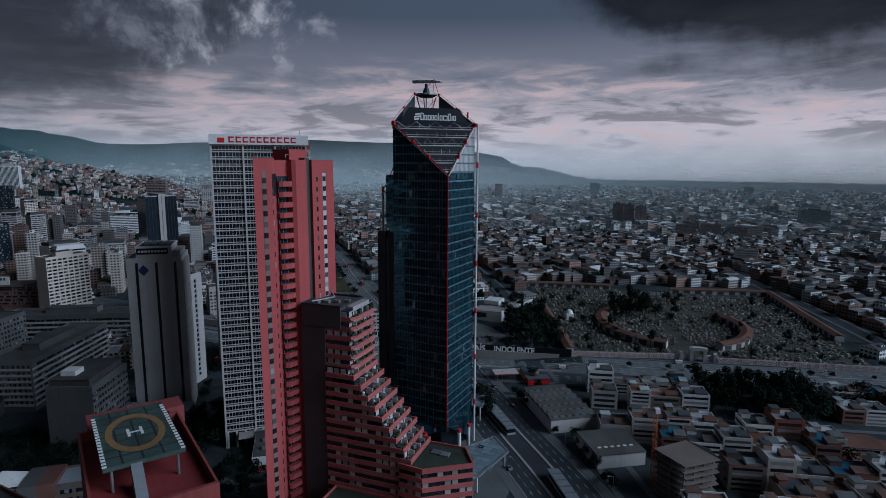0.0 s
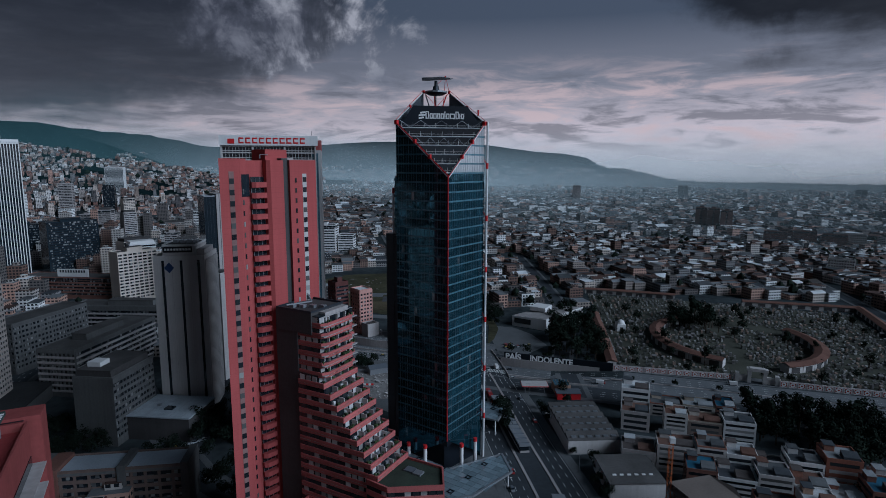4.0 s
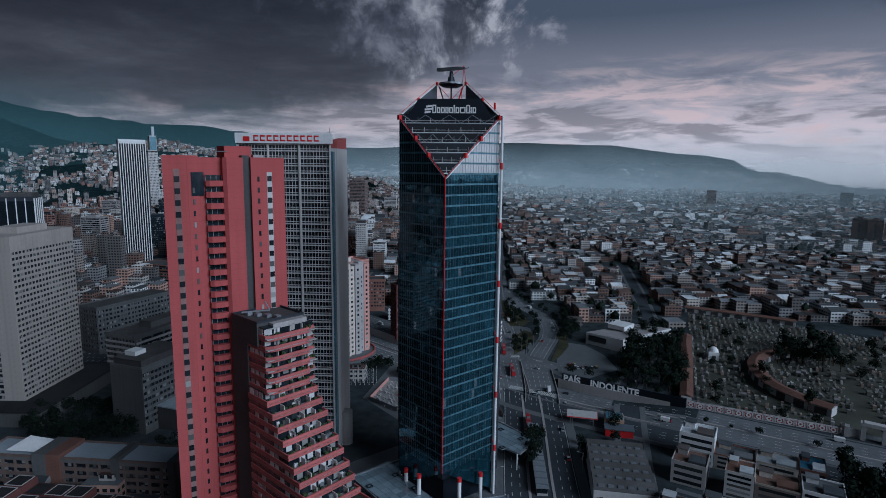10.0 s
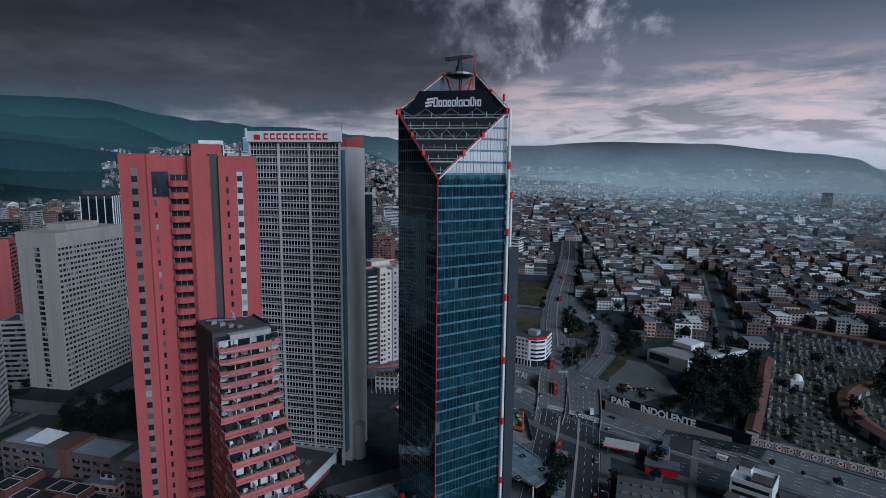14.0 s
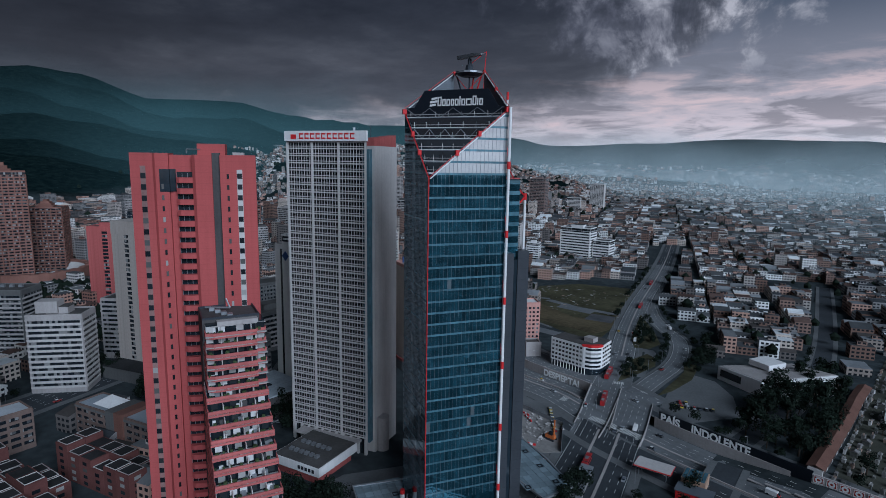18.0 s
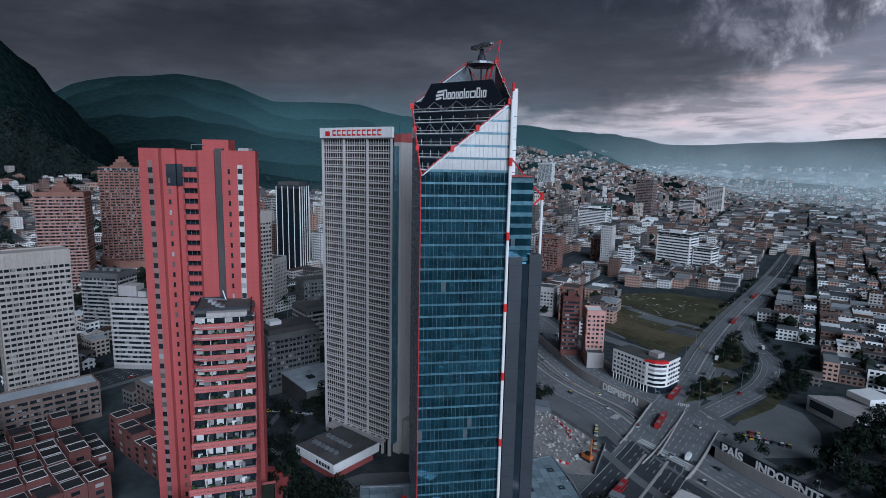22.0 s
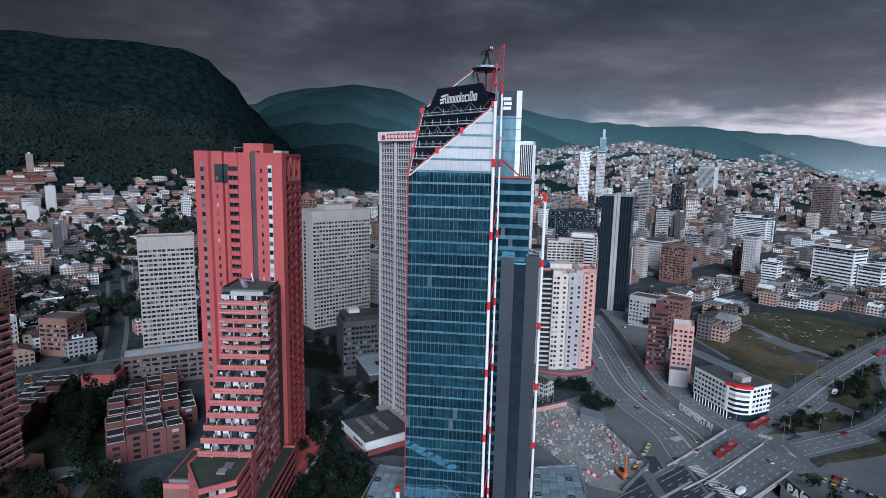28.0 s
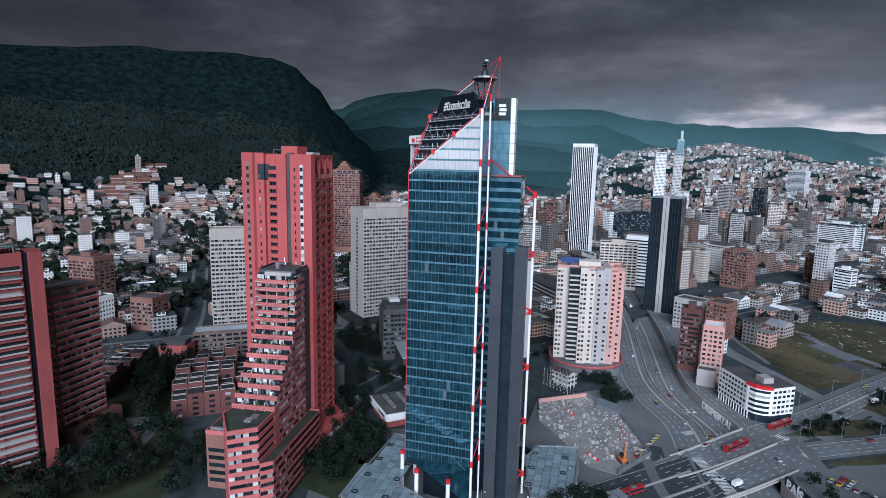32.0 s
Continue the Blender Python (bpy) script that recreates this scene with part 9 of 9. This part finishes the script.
def van_pattern():
    t = thing("van", pose(0, 0, 0), "boxy white delivery van", "van", "cars")
    part("body", MB().prism([(-2.8, -1), (2.0, -1), (2.0, 1), (-2.8, 1)], 0.45, 2.5), WHITE, t)
    part("cab", MB().prism([(2.0, -0.95), (3.0, -0.9), (3.0, 0.9), (2.0, 0.95)], 0.45, [2.1, 1.3, 1.3, 2.1]), CARPAINT, t)
    part("windscreen", MB().prism([(2.1, -0.85), (2.9, -0.82), (2.9, 0.82), (2.1, 0.85)], [1.5, 1.32, 1.32, 1.5], [2.12, 1.42, 1.42, 2.12]), GLASS, t)
    wh = MB().beam((0, -0.12, 0), (0, 0.12, 0), 0.4, 10).mesh("wheel", TYRE)
    for x in (-1.8, 2.1):
        for y in (-0.95, 0.95):
            put(part("wheel", wh, None, t), x, y, 0.4)
    return t


BUSRED = mat("bus_red", (0.30, 0.02, 0.022), 0.45, stain=0.2, amt=0.25)


def bus_pattern():
    t = thing("bus", pose(0, 0, 0), "long red articulated bus", "bus", "red buses")
    for x0, x1 in ((-9, -0.4), (0.4, 9)):
        part("body", MB().box(x0, x1, -1.28, 1.28, 0.5, 3.1), BUSRED, t)
        part("window_strip", MB().box(x0 + 0.3, x1 - 0.2, -1.31, 1.31, 1.5, 2.5), GLASS, t)
        part("roof_unit", MB().box(x0 + 2, x0 + 4.6, -0.8, 0.8, 3.1, 3.4), METAL, t)
    part("bellows", MB().box(-0.4, 0.4, -1.15, 1.15, 0.6, 3.0), STEELDARK, t)
    part("windscreen", MB().box(8.98, 9.05, -1.1, 1.1, 1.3, 2.8), GLASS, t)
    wh = MB().beam((0, -0.15, 0), (0, 0.15, 0), 0.48, 10).mesh("wheel", TYRE)
    for x in (-6.5, 2.4, 6.6):
        for y in (-1.2, 1.2):
            put(part("wheel", wh, None, t), x, y, 0.48)
    return t


vr = random.Random(31)
CAR, VAN, BUS = car_pattern(), van_pattern(), bus_pattern()
first = {CAR: True, VAN: True, BUS: True}


def park(kind, x, y, z, a):
    m = pose(x, y, z, 0, 0, a)
    if first[kind]:
        first[kind] = False
        kind.matrix_basis = m
    else:
        copy_thing(kind, m)


def on_line(kind, line, s, off, z=0.2, rev=False):
    p, u, n = along(line, s)
    c = p + n * off
    park(kind, c.x, c.y, z - (trench(c.x, c.y) if line is AVE_EAST or (line is AVE_WEST and -17 < off < 4) else 0.0), math.degrees(math.atan2(u.y, u.x)) + (180 if rev else 0))


for line, offs, lo, hi, n, z in ((AVE_EAST, (-13.3, -9.6, -6, 6, 9.6, 13.3), 20, 420, 14, 0.12), (AVE_WEST, (-11.6, -8.0, -4.2, -0.8), 6, 330, 11, 0.12), (AVE_WEST, (11.2, 14.2, 17.2), 6, 330, 8, 0.14), (AVE_WEST, (-20.4, -24, -31), 6, 300, 7, 0.14), (CARACAS, (-11.0, 11.0, -14.6, 14.6), 60, 300, 6, 0.18), (NORTH, (-7.2, -4.4, 4.4, 7.2), 20, 620, 10, 0.18), (DECK, (-4.4, 2.0, 5.0), 5, 70, 3, 0.17), (SEVENTH, (-10, -6, 6, 10), 60, 700, 5, 0.14), (LOOP, (-3.5, 3.5), 20, 230, 4, 0.15), (TENTH, (-6, 6, 9), 30, 500, 4, 0.13)):
    done = []
    for _ in range(n):
        s, off = vr.uniform(lo, hi), vr.choice(offs)
        if any(abs(s - a) < 8 and off == b for a, b in done):
            continue
        done.append((s, off))
        on_line(VAN if vr.random() < 0.1 else CAR, line, s, off, z, off > 0)
on_line(BUS, CARACAS, 290, 3.4, 0.18)
for s, off in ((52, -1.6), (96, 1.8), (300, -1.8), (420, 2.0)):
    on_line(BUS, NORTH, s, off, 0.18)
# parked cars by the hall and the site
for i in range(9):
    park(CAR, 20 + (i % 7) * 3.0, 440 + (i // 7) * 7 + (i % 7) * 1.5, 0.2, 115)
for i in range(7):
    park(CAR, -30 + i * 2.6, 384 - i * 3.4, 0.2, 130)
for i in range(10):
    park(CAR, -150 + i * 3.0, 240 + i * 3.4, 0.1, 45 + 5 * (i % 2))


# ---- street lamps ----
def lamp_pattern():
    t = thing("street_lamp", pose(0, 0, 0), "grey steel street lamp with one arm", "street lamp", "street lamps")
    part("pole", MB().beam((0, 0, 0), (0, 0, 10), 0.12, 6, r2=0.07), METAL, t)
    part("arm", MB().beam((0, 0, 9.8), (2.2, 0, 10.4), 0.06, 5), METAL, t)
    part("lamp_head", MB().box(1.9, 2.8, -0.16, 0.16, 10.3, 10.5), PALE, t)
    return t


LAMP = lamp_pattern()
one = True
for line, off, gap, lo, hi in ((AVE26, -18.2, 50, 10, 560), (AVE_WEST, 5.0, 48, 10, 330), (CARACAS, 19.5, 42, 60, 300), (CARACAS, -19.5, 42, 77, 300), (NORTH, 11.6, 40, 90, 500), (NORTH, -11.6, 40, 100, 500), (LOOP, 7.6, 26, 10, 230), (SEVENTH, 15, 40, 150, 640)):
    s = lo
    while s < min(hi, length(line)):
        p, u, n = along(line, s)
        c = p + n * off
        zz = 0.0
        m = pose(c.x, c.y, zz, 0, 0, math.degrees(math.atan2(u.y, u.x)) + (90 if off <= 0 else -90))
        if one:
            LAMP.matrix_basis, one = m, False
        else:
            copy_thing(LAMP, m)
        s += gap
# flagpoles by the round podium
pole = MB().beam((0, 0, 0), (0, 0, 11), 0.07, 6, r2=0.04).mesh("pole", WHITE)
for i in range(16):
    t = thing("flagpole", pose(-108 + (i % 8) * 2.6, 352 + (i // 8) * 4 + (i % 8) * 1.2, 0), "thin white flagpole without a flag", "flagpole", "flagpoles on the plaza")
    part("pole", pole, None, t)
    part("base", MB().box(-0.25, 0.25, -0.25, 0.25, 0, 0.3), CONCRETE, t)

# plaza steps and fountain in the park
t = thing("fountain", pose(-80, 121, 0), "shallow eight-sided park fountain", "fountain")
oct_ = [(5 * math.cos(radians(45 * i + 22)), 5 * math.sin(radians(45 * i + 22))) for i in range(8)]
part("rim", MB().rim(oct_, 0.5, 0, 0.7), CONCRETE, t)
part("basin", MB().prism([(x * 0.9, y * 0.9) for x, y in oct_], 0, 0.35), GLASS, t)
t = thing("plaza_steps", pose(-66, 112, 0, 0, 0, 20), "curved brick amphitheatre steps in the park", "steps")
for k in range(5):
    ring_ = arc(0, 0, 6 + k * 1.5, 6 + k * 1.5, 20, 160, 10)
    out = arc(0, 0, 7.4 + k * 1.5, 7.4 + k * 1.5, 160, 20, 10)
    mb = MB()
    for i in range(10):
        mb.prism([ring_[i], out[10 - i], out[9 - i], ring_[i + 1]], 0, 0.3 + 0.3 * k)
    part("step", mb, BROWN_BRICK, t)
solid("park_path", MB().prism([(-92, 100), (-60, 92), (-40, 108), (-50, 128), (-96, 134)], -0.3, 0.12), PAVING, "brown paved clearing in the park", "pavement")
solid("park_lawn", MB().prism([(-190, 86), (-20, 50), (40, 110), (-10, 150), (-100, 140), (-180, 128)], -0.4, 0.06), mat("park_grass", (0.035, 0.042, 0.022), 0.95, amt=0.6), "dark lawn under park trees", "lawn")
solid("garden_lawn", MB().prism([(-70, 212), (-20, 198), (2, 224), (-42, 248), (-70, 236)], -0.4, 0.2), mat("garden_grass", (0.032, 0.042, 0.022), 0.95, amt=0.6), "dark planted garden below the towers", "lawn")


# ---- tinted translucent sheets imitating mist and haze over plain and hills ----
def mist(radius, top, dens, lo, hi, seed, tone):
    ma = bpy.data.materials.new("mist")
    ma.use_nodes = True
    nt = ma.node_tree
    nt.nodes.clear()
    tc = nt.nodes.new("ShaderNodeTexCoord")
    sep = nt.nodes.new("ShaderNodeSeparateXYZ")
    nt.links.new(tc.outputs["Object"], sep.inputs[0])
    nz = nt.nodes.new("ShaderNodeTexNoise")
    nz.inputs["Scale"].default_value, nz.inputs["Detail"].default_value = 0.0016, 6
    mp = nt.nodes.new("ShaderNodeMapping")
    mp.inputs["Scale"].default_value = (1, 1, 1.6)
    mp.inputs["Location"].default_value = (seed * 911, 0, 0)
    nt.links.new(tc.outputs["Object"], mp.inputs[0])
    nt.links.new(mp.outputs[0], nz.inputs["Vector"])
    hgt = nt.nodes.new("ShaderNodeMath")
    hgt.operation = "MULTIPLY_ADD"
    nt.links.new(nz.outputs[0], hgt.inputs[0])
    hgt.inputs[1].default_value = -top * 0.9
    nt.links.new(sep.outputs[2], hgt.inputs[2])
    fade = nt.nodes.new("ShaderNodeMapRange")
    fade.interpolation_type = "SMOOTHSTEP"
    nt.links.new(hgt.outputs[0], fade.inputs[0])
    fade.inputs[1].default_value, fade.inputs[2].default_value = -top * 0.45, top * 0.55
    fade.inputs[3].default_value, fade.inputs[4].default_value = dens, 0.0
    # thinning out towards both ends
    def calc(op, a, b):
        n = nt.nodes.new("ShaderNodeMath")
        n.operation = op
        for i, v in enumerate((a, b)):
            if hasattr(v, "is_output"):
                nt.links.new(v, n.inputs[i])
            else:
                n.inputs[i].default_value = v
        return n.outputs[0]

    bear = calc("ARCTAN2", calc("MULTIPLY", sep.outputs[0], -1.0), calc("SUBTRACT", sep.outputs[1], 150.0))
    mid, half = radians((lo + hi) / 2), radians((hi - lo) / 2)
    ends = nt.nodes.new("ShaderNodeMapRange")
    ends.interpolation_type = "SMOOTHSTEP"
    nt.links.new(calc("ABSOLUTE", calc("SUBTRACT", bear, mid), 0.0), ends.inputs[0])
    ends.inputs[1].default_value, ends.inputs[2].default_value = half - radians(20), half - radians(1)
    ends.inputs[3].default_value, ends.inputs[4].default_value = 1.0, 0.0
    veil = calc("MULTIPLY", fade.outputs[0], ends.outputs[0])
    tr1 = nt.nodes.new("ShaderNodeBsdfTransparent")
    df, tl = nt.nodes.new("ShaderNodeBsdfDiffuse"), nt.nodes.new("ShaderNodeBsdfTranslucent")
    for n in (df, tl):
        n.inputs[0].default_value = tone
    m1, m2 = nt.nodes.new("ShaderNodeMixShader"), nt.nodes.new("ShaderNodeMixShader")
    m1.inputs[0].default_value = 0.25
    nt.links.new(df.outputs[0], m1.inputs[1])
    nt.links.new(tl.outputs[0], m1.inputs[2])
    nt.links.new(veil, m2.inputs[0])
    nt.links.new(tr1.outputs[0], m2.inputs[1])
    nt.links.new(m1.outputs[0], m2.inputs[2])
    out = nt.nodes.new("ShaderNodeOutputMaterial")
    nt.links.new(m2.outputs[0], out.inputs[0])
    mb = MB()
    n = 300
    for i in range(n):
        a0, a1 = (radians(lo + (hi - lo) * (i + j) / n) for j in (0, 1))
        r0, r1 = (radius * (1 + 0.02 * math.sin(a * 5 + seed)) for a in (a0, a1))
        p0, p1 = (-r0 * math.sin(a0), 150 + r0 * math.cos(a0)), (-r1 * math.sin(a1), 150 + r1 * math.cos(a1))
        # the sheet leans away as it rises
        f0, f1 = 1 + 1.3 * top / r0, 1 + 1.3 * top / r1
        q0, q1 = (p0[0] * f0, 150 + (p0[1] - 150) * f0), (p1[0] * f1, 150 + (p1[1] - 150) * f1)
        mb.quad((*p0, -5), (*p1, -5), (*q1, top * 1.3), (*q0, top * 1.3))
    ob = solid("mist_bank", mb, ma, "see-through tinted sheet imitating distant mist and haze", "mist", kind="structure")
    ob.visible_shadow = False


# haze put into the sheet colours: pale over the plain, teal before hills
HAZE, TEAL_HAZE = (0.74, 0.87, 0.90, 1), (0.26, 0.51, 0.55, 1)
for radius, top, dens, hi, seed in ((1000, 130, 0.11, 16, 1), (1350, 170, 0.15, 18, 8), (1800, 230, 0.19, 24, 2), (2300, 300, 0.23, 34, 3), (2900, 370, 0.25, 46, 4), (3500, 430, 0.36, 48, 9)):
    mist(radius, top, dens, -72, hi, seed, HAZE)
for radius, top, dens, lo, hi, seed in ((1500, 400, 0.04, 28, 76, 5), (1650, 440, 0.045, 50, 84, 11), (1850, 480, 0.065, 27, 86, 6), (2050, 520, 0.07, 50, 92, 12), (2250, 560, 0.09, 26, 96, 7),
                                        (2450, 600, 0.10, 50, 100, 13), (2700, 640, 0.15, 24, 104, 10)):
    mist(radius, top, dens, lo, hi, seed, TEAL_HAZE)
